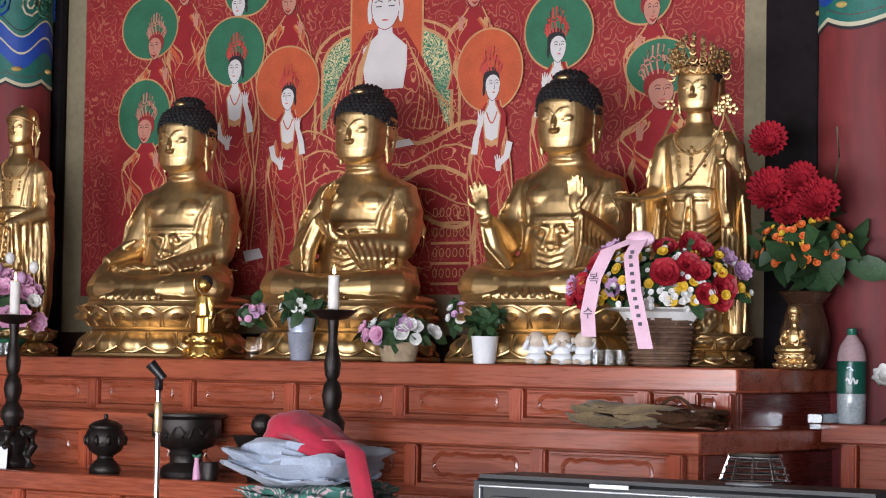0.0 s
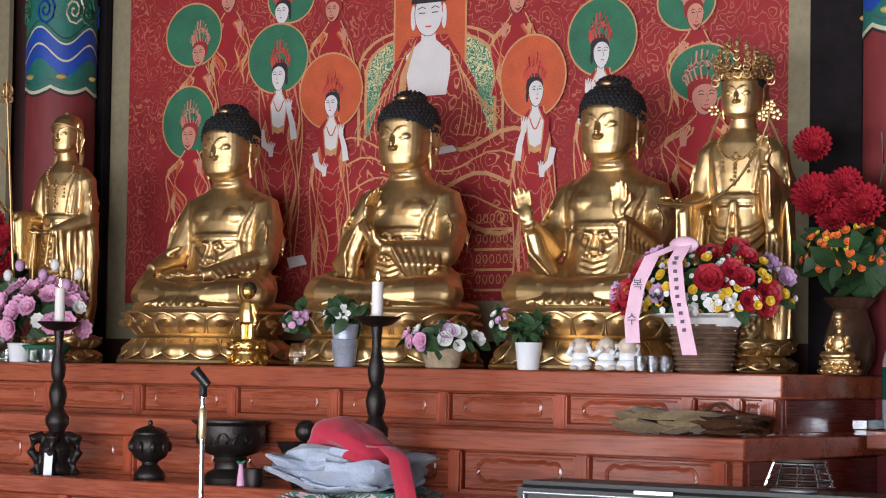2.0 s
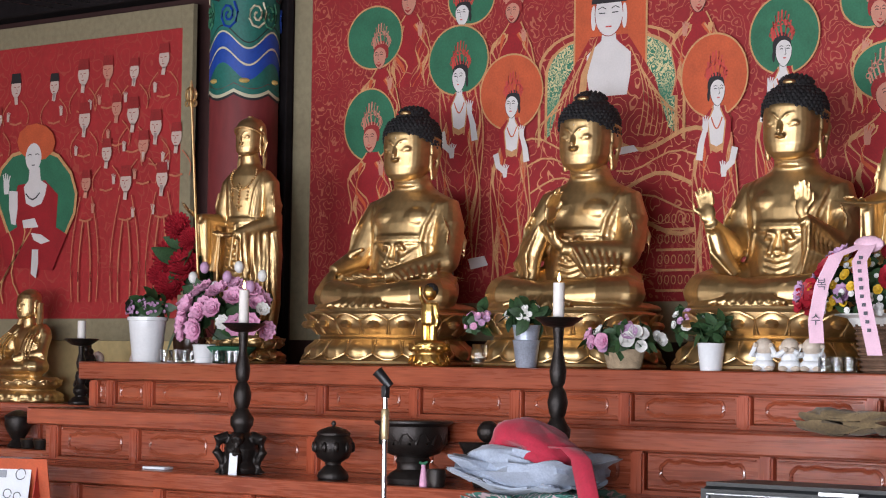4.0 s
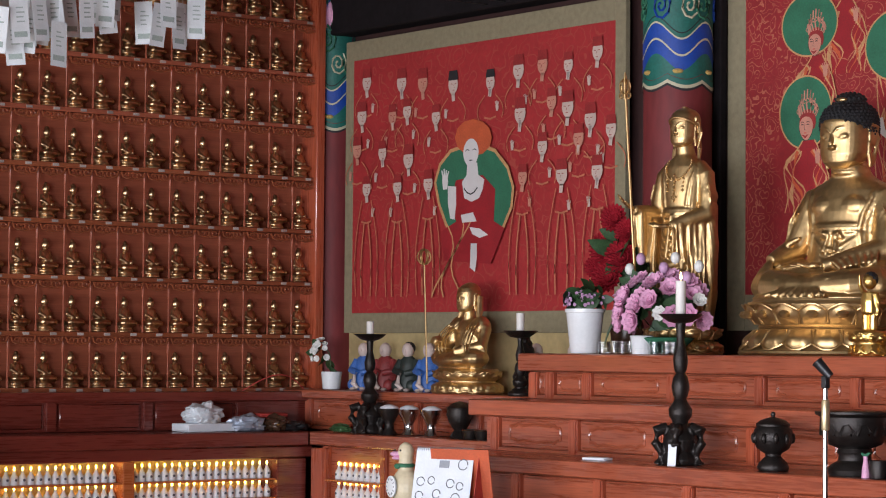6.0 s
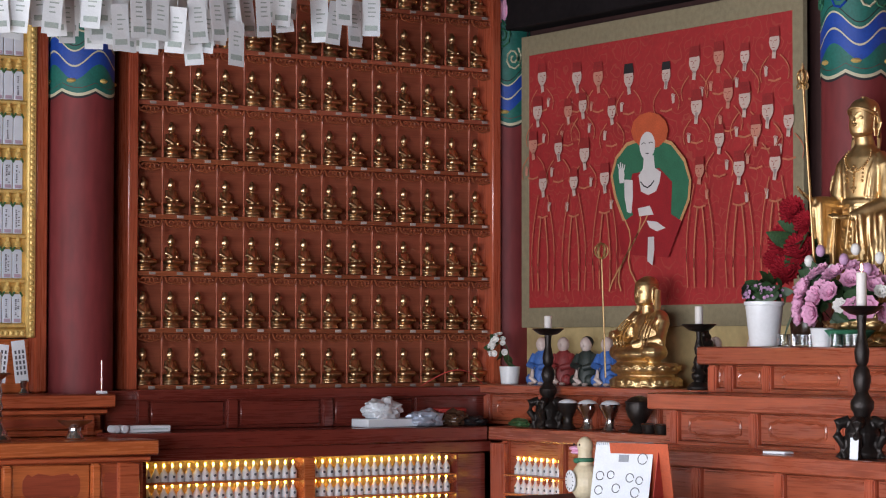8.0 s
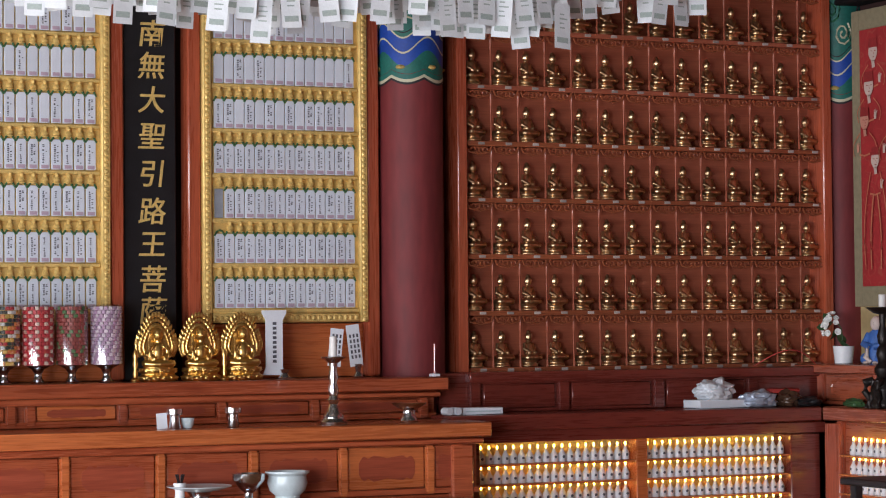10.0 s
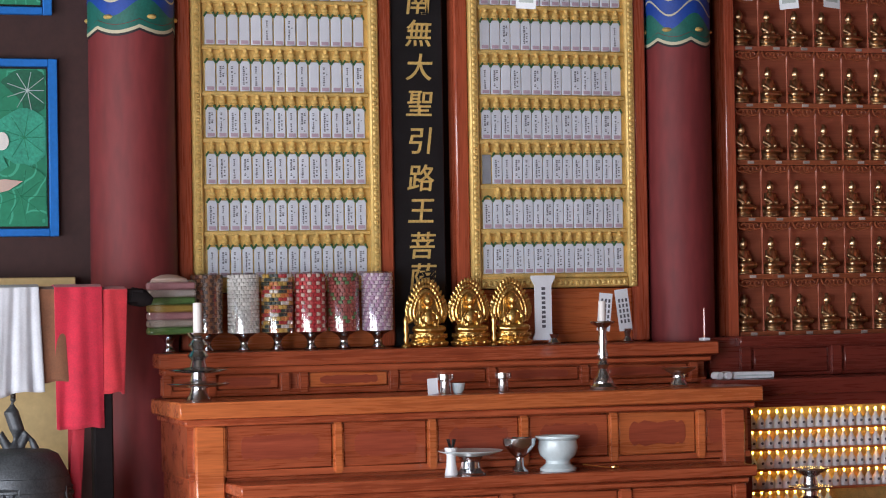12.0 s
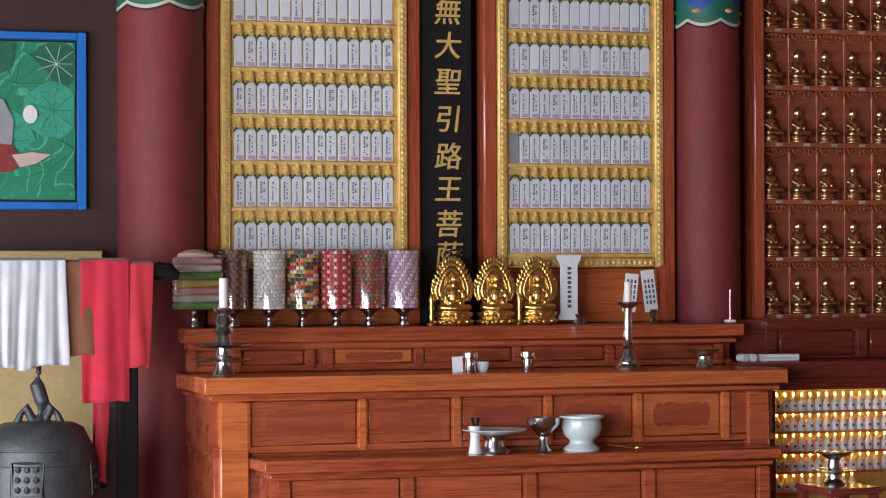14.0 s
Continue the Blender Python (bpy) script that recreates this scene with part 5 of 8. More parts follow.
def bench_y(name, y0, y1, front, back, top, lip, base, posts, label, matb, light=None, post=0.06, panel_light=()):
    """A run of joinery that faces +x, standing along y."""
    t = thing(name, (0, 0, 0), label, "altar table")
    part("top_board", box((back, y0, top - lip), (front, y1, top), 0.007), light or WOOD_Y, t, "thick varnished top board")
    part("carcass", box((back, y0 + 0.05, base), (front - 0.085, y1 - 0.05, top - lip - 0.002), 0), matb, t)
    part("cornice", box((back, y0 + 0.03, top - lip - 0.035), (front - 0.03, y1 - 0.03, top - lip - 0.003), 0.008), matb, t)
    part("rail", box((front - 0.084, y0 + 0.05, base), (front - 0.056, y1 - 0.05, base + 0.03), 0.003), matb, t)
    for p in posts:
        part("post", box((front - 0.084, p - post / 2, base + 0.002), (front - 0.046, p + post / 2, top - lip - 0.037), 0.009, seg=2), light or matb, t, "upright post with bevelled glossy edges")
    for k, (a, b) in enumerate(zip(posts, posts[1:])):
        l, r, z0, z1 = a + post / 2 + 0.004, b - post / 2 - 0.004, base + 0.032, top - lip - 0.04
        if r - l < 0.06:
            continue
        mm = WOOD_LIGHT if k in panel_light else matb
        part("panel", box((front - 0.084, l, z0), (front - 0.062, r, z1), 0.006), mm, t)
        if z1 - z0 > 0.35:
            continue
        ring = [(front - 0.062, x, z) for x, _, z in carved(l, r, z0, z1)]
        b2 = bmesh.new()
        f2 = b2.faces.new([b2.verts.new((x + 0.002, y, z)) for x, y, z in ring[:-2]])
        g2 = bmesh.ops.extrude_face_region(b2, geom=[f2])
        bmesh.ops.translate(b2, vec=(-0.004, 0, 0), verts=[v for v in g2["geom"] if isinstance(v, bmesh.types.BMVert)])
        bmesh.ops.recalc_face_normals(b2, faces=b2.faces)
        part("carving", b2, CARVED, t, "darker wavy carved field")
    return t


west = thing("lamp_bench", (0, 0, 0), "dark red wooden bench with lamp niches in its front", "bench")
part("top_board", box((-11.7, 5.2, 0.91), (-11.0, 7.45, 0.99), 0.007), WOOD_DARK, west)
part("back_board", box((-11.7, 5.3, 0.992), (-11.36, 7.9, 1.20), 0.004), WOOD_DARK, west)
part("cap", box((-11.7, 5.45, 1.15), (-11.30, 7.9, 1.205), 0.006), WOOD_DARK, west)
for p in (5.50, 6.03, 6.62, 7.22):
    part("post", box((-11.358, p - 0.035, 0.995), (-11.335, p + 0.035, 1.148), 0.008, seg=2), WOOD_DARK, west, "upright post with a bright bevelled edge")
for a, b in ((5.55, 5.98), (6.08, 6.57), (6.67, 7.17)):
    part("panel", box((-11.358, a, 1.01), (-11.345, b, 1.14), 0.006), WOOD_DARK, west)
part("fascia", box((-11.6, 5.2, 0.845), (-11.04, 7.5, 0.908), 0.005), WOOD_DARK, west)
part("niche_back", box((-11.6, 5.25, 0.0), (-11.22, 7.5, 0.843), 0), GOLD_TRIM, west, "gold lined lamp niche")
for y0, y1 in ((5.25, 5.38), (6.30, 6.37), (7.27, 7.46)):
    part("niche_post", box((-11.22, y0, 0.0), (-11.04, y1, 0.843), 0.006), WOOD_LIGHT if y0 == 6.30 else WOOD_DARK, west)
north_b = thing("niche_frame", (0, 0, 0), "reddish wooden lamp niche frame under the corner bench", "bench")
part("post", box((-11.0, 7.462, 0.0), (-10.86, 7.492, 0.90), 0.005), WOOD_Z, north_b)

LAMP_WHITE = mat("white_lamp_glaze", (0.72, 0.72, 0.74), 0.35, 0, 0.06, 20, 0.03)
LAMP_TIP = mat("small_warm_bulb", (1.0, 0.62, 0.10), 0.4, 0, 0.02, 8, 0, emit=14.0)
prof = [(0.020, 0), (0.0215, 0.004), (0.0215, 0.034), (0.018, 0.043), (0.010, 0.056), (0.007, 0.068), (0.006, 0.074)]
lamp_body = mesh_of("body", lathe(prof, seg=12))
lamp_tip = mesh_of("bulb", ball((0, 0, 0.084), (0.0065, 0.0065, 0.011), None, 8))
lamp_tag = mesh_of("name_dot", ball((0.0205, 0, 0.026), (0.003, 0.008, 0.008), None, 8))


def votive(x, y, z, face):
    t = thing("votive_lamp", (x, y, z), "small white votive lamp with a warm glowing bulb", "lamp", "rows of votive lamps", face)
    part("body", lamp_body, LAMP_WHITE, t)
    part("bulb", lamp_tip, LAMP_TIP, t, "glowing warm bulb")
    part("name_dot", lamp_tag, INK, t)


for row in range(5):
    z = 0.735 - 0.103 * row
    part("lamp_ledge", box((-11.218, 5.385, z - 0.012), (-11.05, 7.265, z - 0.001), 0.002), WOOD_LIGHT, west, "wooden lamp ledge")
    for k in range(19):
        if row < 4 or k < 10:
            votive(-11.10, 5.41 + 0.0475 * k, z, 0)
            votive(-11.10, 6.40 + 0.0465 * k, z, 0)
for row in range(3):
    z = 0.735 - 0.103 * row
    for k in range(8):
        votive(-10.78 + 0.055 * k, 7.52 - 0.02, z, -90)
    part("lamp_ledge", box((-10.84, 7.44, z - 0.012), (-10.30, 7.50, z - 0.001), 0.002), WOOD_LIGHT, north_b)

# shelf
shelf = thing("statuette_shelf", (0, 0, 0), "tall reddish wooden shelf with rows of small niches", "shelf")
NC, NR, Y0, Y1, PZ = 14, 8, 5.53, 7.83, 0.3045
ROW_Z = [1.225 + PZ * k for k in range(NR)]
part("back_board", box((-11.7, Y0, 1.2), (-11.625, Y1, 3.72), 0), SHELF, shelf)
for y in (5.50, 7.83):
    part("side_post", box((-11.68, y - 0.03, 1.2), (-11.47, y + 0.03, 3.72), 0.006), WOOD_Z, shelf, "lighter reddish side post")
fret_bm = None
cell = (Y1 - Y0) / NC
for s in (-1, 1):
    for q in range(2):
        a0 = [(s * (0.012 + 0.024 * q + 0.014 * math.cos(a)), -0.020 + 0.014 * math.sin(a)) for a in [math.pi * j / 5 for j in range(9)]]
        fret_bm = tube([(0.004, p, z) for p, z in a0], 0.0045, fret_bm, 5)
fret_bm = tube([(0.004, -cell / 2 + 0.008, -0.002), (0.004, -cell / 2 + 0.02, -0.03), (0.004, 0, -0.045), (0.004, cell / 2 - 0.02, -0.03), (0.004, cell / 2 - 0.008, -0.002)], 0.005, fret_bm, 5)
fret = mesh_of("fretwork", fret_bm)
plate = mesh_of("name_plate", box((0, -0.019, 0.004), (0.004, 0.019, 0.019), 0.001))
FRET = wood("fretwork_wood", (0.30, 0.085, 0.034), (0.17, 0.042, 0.017), "y", 0.4, 0.2)
PLATE = mat("grey_name_plate", (0.42, 0.36, 0.33), 0.5, 0, 0.1, 20, 0, piece=0.3)
divider = mesh_of("post", lathe([(0.007, 0), (0.007, 0.03), (0.0045, 0.036), (0.0045, 0.19), (0.008, 0.196), (0.008, PZ - 0.03)], seg=8, at=(-0.012, 0, 0)))
for z in ROW_Z + [ROW_Z[-1] + PZ]:
    part("board", box((-11.66, Y0, z - 0.026), (-11.50, Y1, z), 0.003), FRET if z < 2.5 else SHELF, shelf)
for r, z in enumerate(ROW_Z):
    for k in range(NC + 1):
        if 0 < k < NC:
            part("post", divider, SHELF, shelf, "", pose(-11.505, Y0 + cell * k, z))
    for k in range(NC):
        part("fretwork", fret, FRET, shelf, "", pose(-11.502, Y0 + cell * (k + 0.5), z + PZ - 0.028))
        part("name_plate", plate, PLATE, shelf, "", pose(-11.50, Y0 + cell * (k + 0.5) + 0.015, z - 0.024))


def statuette_mesh():
    """A tiny seated figure with a halo staff beside it, facing +x."""
    bm = bmesh.new()
    lathe([(0.046, 0), (0.050, 0.004), (0.046, 0.012), (0.040, 0.018), (0.047, 0.028), (0.044, 0.034)], bm, 18)
    ball((0.012, 0, 0.046), (0.050, 0.056, 0.020), bm, 16)
    for s in (-1, 1):
        ball((0.030, s * 0.038, 0.046), (0.026, 0.024, 0.017), bm, 10)
        tube([(0, s * 0.026, 0.116), (0.004, s * 0.040, 0.088), (0.032, s * 0.016, 0.070)], [0.013, 0.012, 0.008], bm, 8)
        ball((0.0, s * 0.0195, 0.146), (0.004, 0.003, 0.012), bm, 8)
    ball((0, 0, 0.090), (0.022, 0.030, 0.040), bm, 14)
    tube([(0, 0, 0.12), (0, 0, 0.135)], 0.011, bm, 8)
    ball((0.002, 0, 0.150), (0.021, 0.0185, 0.025), bm, 12)
    ball((0, 0, 0.174), (0.012, 0.012, 0.009), bm, 10)
    return melt(bm, 0.004, 1, None, "statuette")


tiny = statuette_mesh()
for r, z in enumerate(ROW_Z):
    for k in range(NC):
        ob = part("statuette", tiny, GOLD_SMALL, None, "", pose(-11.560, Y0 + cell * (k + 0.5) - 0.012, z + 0.001, 0, 0, 24) @ Matrix.Scale(1.08, 4))
        tagged(ob, "tiny gilded seated statuette in a wooden niche", "statuette", "rows of niche statuettes")

# offering table with its two tiers
bench_y("raised_offering_shelf", 2.352, 5.282, -11.2, -11.7, 1.187, 0.07, 0.975, [2.40, 2.62, 2.985, 3.08, 3.54, 4.056, 4.555, 5.16], "upper tier of the reddish wooden offering table", WOOD_Y, None, 0.055, (3,))
table = bench_y("offering_table", 2.34, 5.282, -10.7, -11.4, 0.972, 0.075, 0.62, [2.455, 2.545, 3.105, 3.57, 4.035, 4.50, 4.965, 5.14], "reddish orange wooden offering table with carved panels", WOOD_Y, WOOD_LIGHT, 0.05, (5,))
part("plinth", box((-11.4, 2.40, 0.0), (-10.79, 5.22, 0.618), 0.006), WOOD_Y, table)
part("corner_post", box((-10.80, 2.42, 0.0), (-10.742, 2.56, 0.862), 0.01), WOOD_LIGHT, table, "orange corner post")
part("corner_post", box((-10.80, 5.08, 0.0), (-10.742, 5.20, 0.862), 0.01), WOOD_Y, table)
bench_y("pull_out_table", 2.56, 5.12, -10.45, -10.76, 0.603, 0.055, 0.0, [2.66, 3.25, 3.85, 4.45, 5.05], "low reddish wooden table pushed against the offering table", WOOD_Y, None, 0.07)

# tablet boards
ARCH = mat("green_arch_paint", (0.05, 0.14, 0.05), 0.6, 0, 0.2, 30, 0.1)
GREY = mat("grey_slot", (0.30, 0.32, 0.36), 0.6, 0, 0.1, 12, 0.05)
MAUVE = mat("mauve_print", (0.48, 0.36, 0.44), 0.7, 0, 0.1, 20, 0)
TABLET = mat("blue_white_tablet_card", (0.67, 0.71, 0.78), 0.6, 0, 0.05, 18, 0.05, piece=0.06)
tw, th = 0.057, 0.150
tab = mesh_of("tablet", box((0, -tw / 2 + 0.003, 0), (0.012, tw / 2 - 0.003, th), 0.002))
cap_bm = None
cap_bm = tube([(0.010, -tw / 2, th - 0.012), (0.013, -tw / 4, th + 0.012), (0.013, 0, th + 0.017), (0.013, tw / 4, th + 0.012), (0.010, tw / 2, th - 0.012)], 0.0055, None, 6)
cap_me = mesh_of("arch", cap_bm)
foot_me = mesh_of("foot_print", box((0.012, -0.018, 0.004), (0.0135, 0.018, 0.022), 0))
rough_ = random.Random(11)
inks = []
for v in range(4):
    bmi = None
    for col in range(2 if v else 1):
        z = th - 0.025
        while z > 0.035:
            h = rough_.uniform(0.005, 0.011)
            if rough_.random() < 0.82 - 0.35 * col:
                w = rough_.uniform(0.0028, 0.005)
                cy = (-0.004 if v == 0 else -0.008 + 0.014 * col) + rough_.uniform(-0.001, 0.001)
                bmi = box((0.012, cy - w, z - h), (0.0135, cy + w, z - 0.0015), 0, bmi)
            z -= h + 0.002
    inks.append(mesh_of("ink_bar", bmi))
bead_bm = None
for q in range(1):
    bead_bm = ball((0.008, 0, 0.043), (0.014, 0.012, 0.013), None, 8)
    ball((0.003, 0, 0.021), (0.017, 0.019, 0.017), bead_bm, 8)
    ball((0.003, 0, 0.006), (0.014, 0.022, 0.008), bead_bm, 8)
bead_me = mesh_of("relief_figure", bead_bm)
for y0, y1, cols, lab in ((2.607, 3.571, 14, "a"), (4.057, 4.975, 14, "b")):
    t = thing("tablet_board", (-11.56, 0, 0), "gold framed board with rows of white name tablets", "tablet board", "memorial tablet boards")
    part("wood_frame", box((-0.10, y0 - 0.075, 1.19), (0.015, y0 - 0.001, 3.75), 0.01), WOOD_Z, t, "reddish wooden upright")
    part("wood_frame", box((-0.10, y1 + 0.001, 1.19), (0.015, y1 + 0.075, 3.75), 0.01), WOOD_Z, t, "reddish wooden upright")
    part("lower_panel", box((-0.09, y0, 1.19), (-0.05, y1, 1.47), 0.003), WOOD_LIGHT, t)
    part("gold_back", box((-0.09, y0, 1.475), (0.0, y1, 3.75), 0.002), GOLD_TRIM, t, "gold ribbed backing")
    for lo, hi in ((y0, y0 + 0.05), (y1 - 0.05, y1)):
        part("gold_frame", box((0.0, lo, 1.475), (0.035, hi, 3.75), 0.008), GOLD_TRIM, t, "gold beaded frame")
        b = None
        for q in range(76):
            b = ball((0.036, (lo + hi) / 2, 1.49 + 0.03 * q), (0.008, 0.013, 0.013), b, 6)
        tagged(part("beading", b, GOLD_TRIM, t), kind="stuff")
    part("gold_frame", box((0.0, y0 + 0.05, 1.475), (0.035, y1 - 0.05, 1.525), 0.008), GOLD_TRIM, t)
    b = None
    for q in range(int((y1 - y0 - 0.1) / 0.03)):
        b = ball((0.036, y0 + 0.065 + 0.03 * q, 1.50), (0.008, 0.013, 0.013), b, 6)
    tagged(part("beading", b, GOLD_TRIM, t), kind="stuff")
    pitch = (y1 - y0 - 0.135) / cols
    for r in range(8):
        z = 1.552 + 0.2312 * r
        part("rail", box((0.0, y0 + 0.05, z - 0.027), (0.022, y1 - 0.05, z - 0.003), 0.005), GOLD_TRIM, t)
        for k in range(cols):
            y = y0 + 0.067 + pitch * (k + 0.5)
            if lab == "b" and r == 2 and k == 0:
                part("empty_slot", box((0.002, y - 0.024, z), (0.008, y + 0.024, z + th), 0.002), GREY, t)
                continue
            tb = part("tablet", tab, TABLET, t, "", pose(0.002, y, z))
            part("foot_print", foot_me, MAUVE, tb)
            if (r * 31 + k * 17 + (7 if lab == "b" else 0)) % 11 > (-1 if r < 4 else 3 if r < 5 else 8):
                tagged(part("ink_bar", inks[(r * 5 + k * 3) % 4], INK, tb), kind="stuff")
            part("arch", cap_me, ARCH, tb)
            if r:
                part("relief_figure", bead_me, GOLD_TRIM, t, "", pose(0.012, y, z - 0.072))

# black sign board with gold characters
sign = thing("sign_board", (-11.56, 3.79, 0), "tall black lacquered board with gold characters", "sign")
part("board", box((-0.08, -0.145, 1.19), (-0.02, 0.14, 3.75), 0.004), BLACK, sign)
for ch, z in zip("南無大聖引路王菩薩", (2.94, 2.776, 2.602, 2.417, 2.226, 2.035, 1.868, 1.690, 1.53)):
    cu = bpy.data.curves.new("character", "FONT")
    cu.body, cu.size, cu.align_x, cu.align_y, cu.extrude, cu.offset = ch, 0.146, "CENTER", "CENTER", 0.003, 0.0012
    ob = new("character", cu)
    ob.parent = sign
    cu.materials.append(GOLD_TRIM)
    ob.matrix_basis = pose(-0.016, 0.008, z, 90, 0, 90)
    cu.shear = 0.12

# ---- flowers ----
def bloom(name, r, petals, layers, cup=0.6, pointed=0.0):
    """A flower of overlapping petals, facing +z."""
    b = bmesh.new()
    for k in range(layers):
        rr, tilt = r * (1 - 0.26 * k), cup * (0.25 + 0.75 * k / max(layers - 1, 1))
        for q in range(petals):
            a = 2 * math.pi * (q + 0.5 * (k % 2)) / petals
            m = Matrix.Rotation(a, 4, "Z") @ Matrix.Rotation(-tilt, 4, "Y")
            w = rr * 6.6 / petals
            ring = []
            for t_, wd, z in ((0.05, 0.25, 0), (0.35, 0.8, 0.05), (0.7, 1.0, 0.10), (0.95, 0.55 * (1 - pointed), 0.20)):
                ring.append([b.verts.new(m @ Vector((rr * t_, s * w * wd * 0.5, rr * (z + 0.12 * abs(s))))) for s in (-1, 0, 1)])
            for p_, q_ in zip(ring, ring[1:]):
                for j in range(2):
                    b.faces.new((p_[j], p_[j + 1], q_[j + 1], q_[j]))
    return mesh_of(name, b)


def leaf_mesh(l, w):
    b = bmesh.new()
    rows = []
    for k in range(6):
        t_ = k / 5
        wd = w * math.sin(math.pi * min(t_ * 0.93 + 0.05, 1))
        rows.append([b.verts.new((s * wd, t_ * l, -0.25 * l * t_ * t_ + 0.15 * wd * abs(s))) for s in (-1, 0, 1)])
    for p_, q_ in zip(rows, rows[1:]):
        for j in range(2):
            b.faces.new((p_[j], p_[j + 1], q_[j + 1], q_[j]))
    return mesh_of("leaf", b)


ROSE = bloom("rose", 0.042, 5, 5, 1.25)
PEONY = bloom("peony", 0.088, 19, 7, 1.35, 0.4)
LOTUS = bloom("lotus_flower", 0.064, 9, 5, 1.25, 0.75)
SMALL = bloom("small_flower", 0.015, 5, 2, 0.5)
LEAF_ME, LEAF_BIG = leaf_mesh(0.06, 0.018), leaf_mesh(0.13, 0.034)


def aim(p, d, s=1.0, roll=0.0):
    return Matrix.Translation(p) @ Vector(d).to_track_quat("Z", "Y").to_matrix().to_4x4() @ Matrix.Rotation(roll, 4, "Z") @ Matrix.Scale(s, 4)


def bouquet(t, centre, size, kinds, leaves, seed, leaf=None, leaf_mat=LEAF):
    """Fills a soft dome with flowers and leaves; kinds: mesh, material, count, scale."""
    rnd = random.Random(seed)
    cx, cy, cz = centre

    def spot(depth=1.0):
        a, v = rnd.uniform(0, 2 * math.pi), rnd.uniform(-0.35, 1)
        h = math.sqrt(max(1 - v * v, 0))
        d = Vector((h * math.cos(a), h * math.sin(a), v))
        return Vector((cx + d.x * size[0] * depth, cy + d.y * size[1] * depth, cz + d.z * size[2] * depth)), d

    for k in range(leaves):
        p, d = spot(rnd.uniform(0.45, 0.95))
        part("leaf", leaf or LEAF_ME, leaf_mat, t, "", aim(p, d + Vector((rnd.uniform(-1, 1), rnd.uniform(-1, 1), rnd.uniform(-1, 1))), rnd.uniform(0.7, 1.4), rnd.uniform(0, 6)))
    for me, mm, count, sc in kinds:
        me2 = me.copy()
        me2.materials.clear()
        for k in range(count):
            p, d = spot(rnd.uniform(0.85, 1.05))
            if d.y > 0.35:
                d.y = -d.y
                p.y = cy - (p.y - cy)
            part(me.name.split(".")[0], me2, mm, t, "", aim(p, d + Vector((0.25, -0.5, 0.2)), sc * rnd.uniform(0.85, 1.15), rnd.uniform(0, 6)))


GLASS = bpy.data.materials.new("clear_glass")
GLASS.use_nodes = True
_g = GLASS.node_tree.nodes["Principled BSDF"]
_g.inputs["Transmission Weight"].default_value, _g.inputs["Roughness"].default_value, _g.inputs["IOR"].default_value = 1.0, 0.05, 1.45
WICKER = mat("brown_wicker", (0.16, 0.085, 0.05), 0.7, 0, 0.3, 40, 0.5)
STRAW = mat("straw_wicker", (0.40, 0.30, 0.19), 0.8, 0, 0.25, 50, 0.5)
TIN = mat("blue_grey_zinc", (0.45, 0.50, 0.60), 0.4, 0.4, 0.15, 20, 0.1)
RIBBON = mat("pink_ribbon", (0.78, 0.50, 0.62), 0.5, 0, 0.06, 20, 0.05)
STONE = mat("pale_glazed_clay", (0.62, 0.52, 0.42), 0.35, 0, 0.1, 18, 0.05)
FLAME = mat("candle_flame", (1.0, 0.65, 0.25), 0.5, 0, 0.02, 8, 0, emit=14.0)

# flowers and vessels on the top tier
TOP = 1.436
t = thing("zinc_pot_plant", (-5.977, 7.06, TOP), "blue grey zinc pot with small white flowers", "potted plant")
part("pot", lathe([(0.036, 0), (0.040, 0.004), (0.052, 0.10), (0.056, 0.104), (0.052, 0.108), (0.046, 0.1)], seg=20), TIN, t)
part("wrap", lathe([(0.046, 0.10), (0.05, 0.13), (0.056, 0.165), (0.052, 0.166), (0.046, 0.13)], seg=14), TIN, t, "crinkled silvery wrap")
bouquet(t, (0, 0, 0.20), (0.085, 0.07, 0.055), [(SMALL, PETAL_W, 9, 0.9)], 70, 1)
t = thing("flower_basket", (-5.505, 7.07, TOP), "small straw basket of white and pink roses", "flower basket")
part("basket", lathe([(0.060, 0), (0.070, 0.004), (0.088, 0.07), (0.092, 0.075), (0.082, 0.072)], seg=24, squash=0.7), STRAW, t)
bouquet(t, (0, 0, 0.105), (0.15, 0.09, 0.055), [(ROSE, PETAL_W, 8, 0.75), (ROSE, PINK, 4, 0.85), (ROSE, LILAC, 2, 0.8)], 110, 2)
t = thing("cup_plant", (-5.10, 7.06, TOP), "white plastic cup with a small green plant", "potted plant")
part("cup", lathe([(0.038, 0), (0.040, 0.003), (0.050, 0.096), (0.053, 0.1), (0.047, 0.097)], seg=20), WHITE, t)
part("print", lathe([(0.0405, 0.012), (0.043, 0.035)], seg=20), P_GREEN, t, "green printed patch")
bouquet(t, (0, 0, 0.145), (0.055, 0.05, 0.045), [], 60, 3)
t = thing("white_pot_plant", (-8.27, 7.11, TOP), "tall white glazed pot with small purple flowers", "potted plant")
part("pot", lathe([(0.062, 0), (0.066, 0.004), (0.086, 0.185), (0.092, 0.188), (0.092, 0.203), (0.084, 0.203), (0.08, 0.18)], seg=32), WHITE, t)
bouquet(t, (0, 0, 0.235), (0.11, 0.09, 0.055), [(SMALL, LILAC, 60, 0.55)], 120, 4)
t = thing("yogurt_cup", (-7.818, 7.05, TOP), "small white plastic cup with faint green print", "cup")
part("cup", lathe([(0.040, 0), (0.042, 0.003), (0.050, 0.072), (0.054, 0.078), (0.048, 0.082)], seg=20), WHITE, t)
part("print", lathe([(0.0415, 0.010), (0.0445, 0.024)], seg=20), CELADON, t)
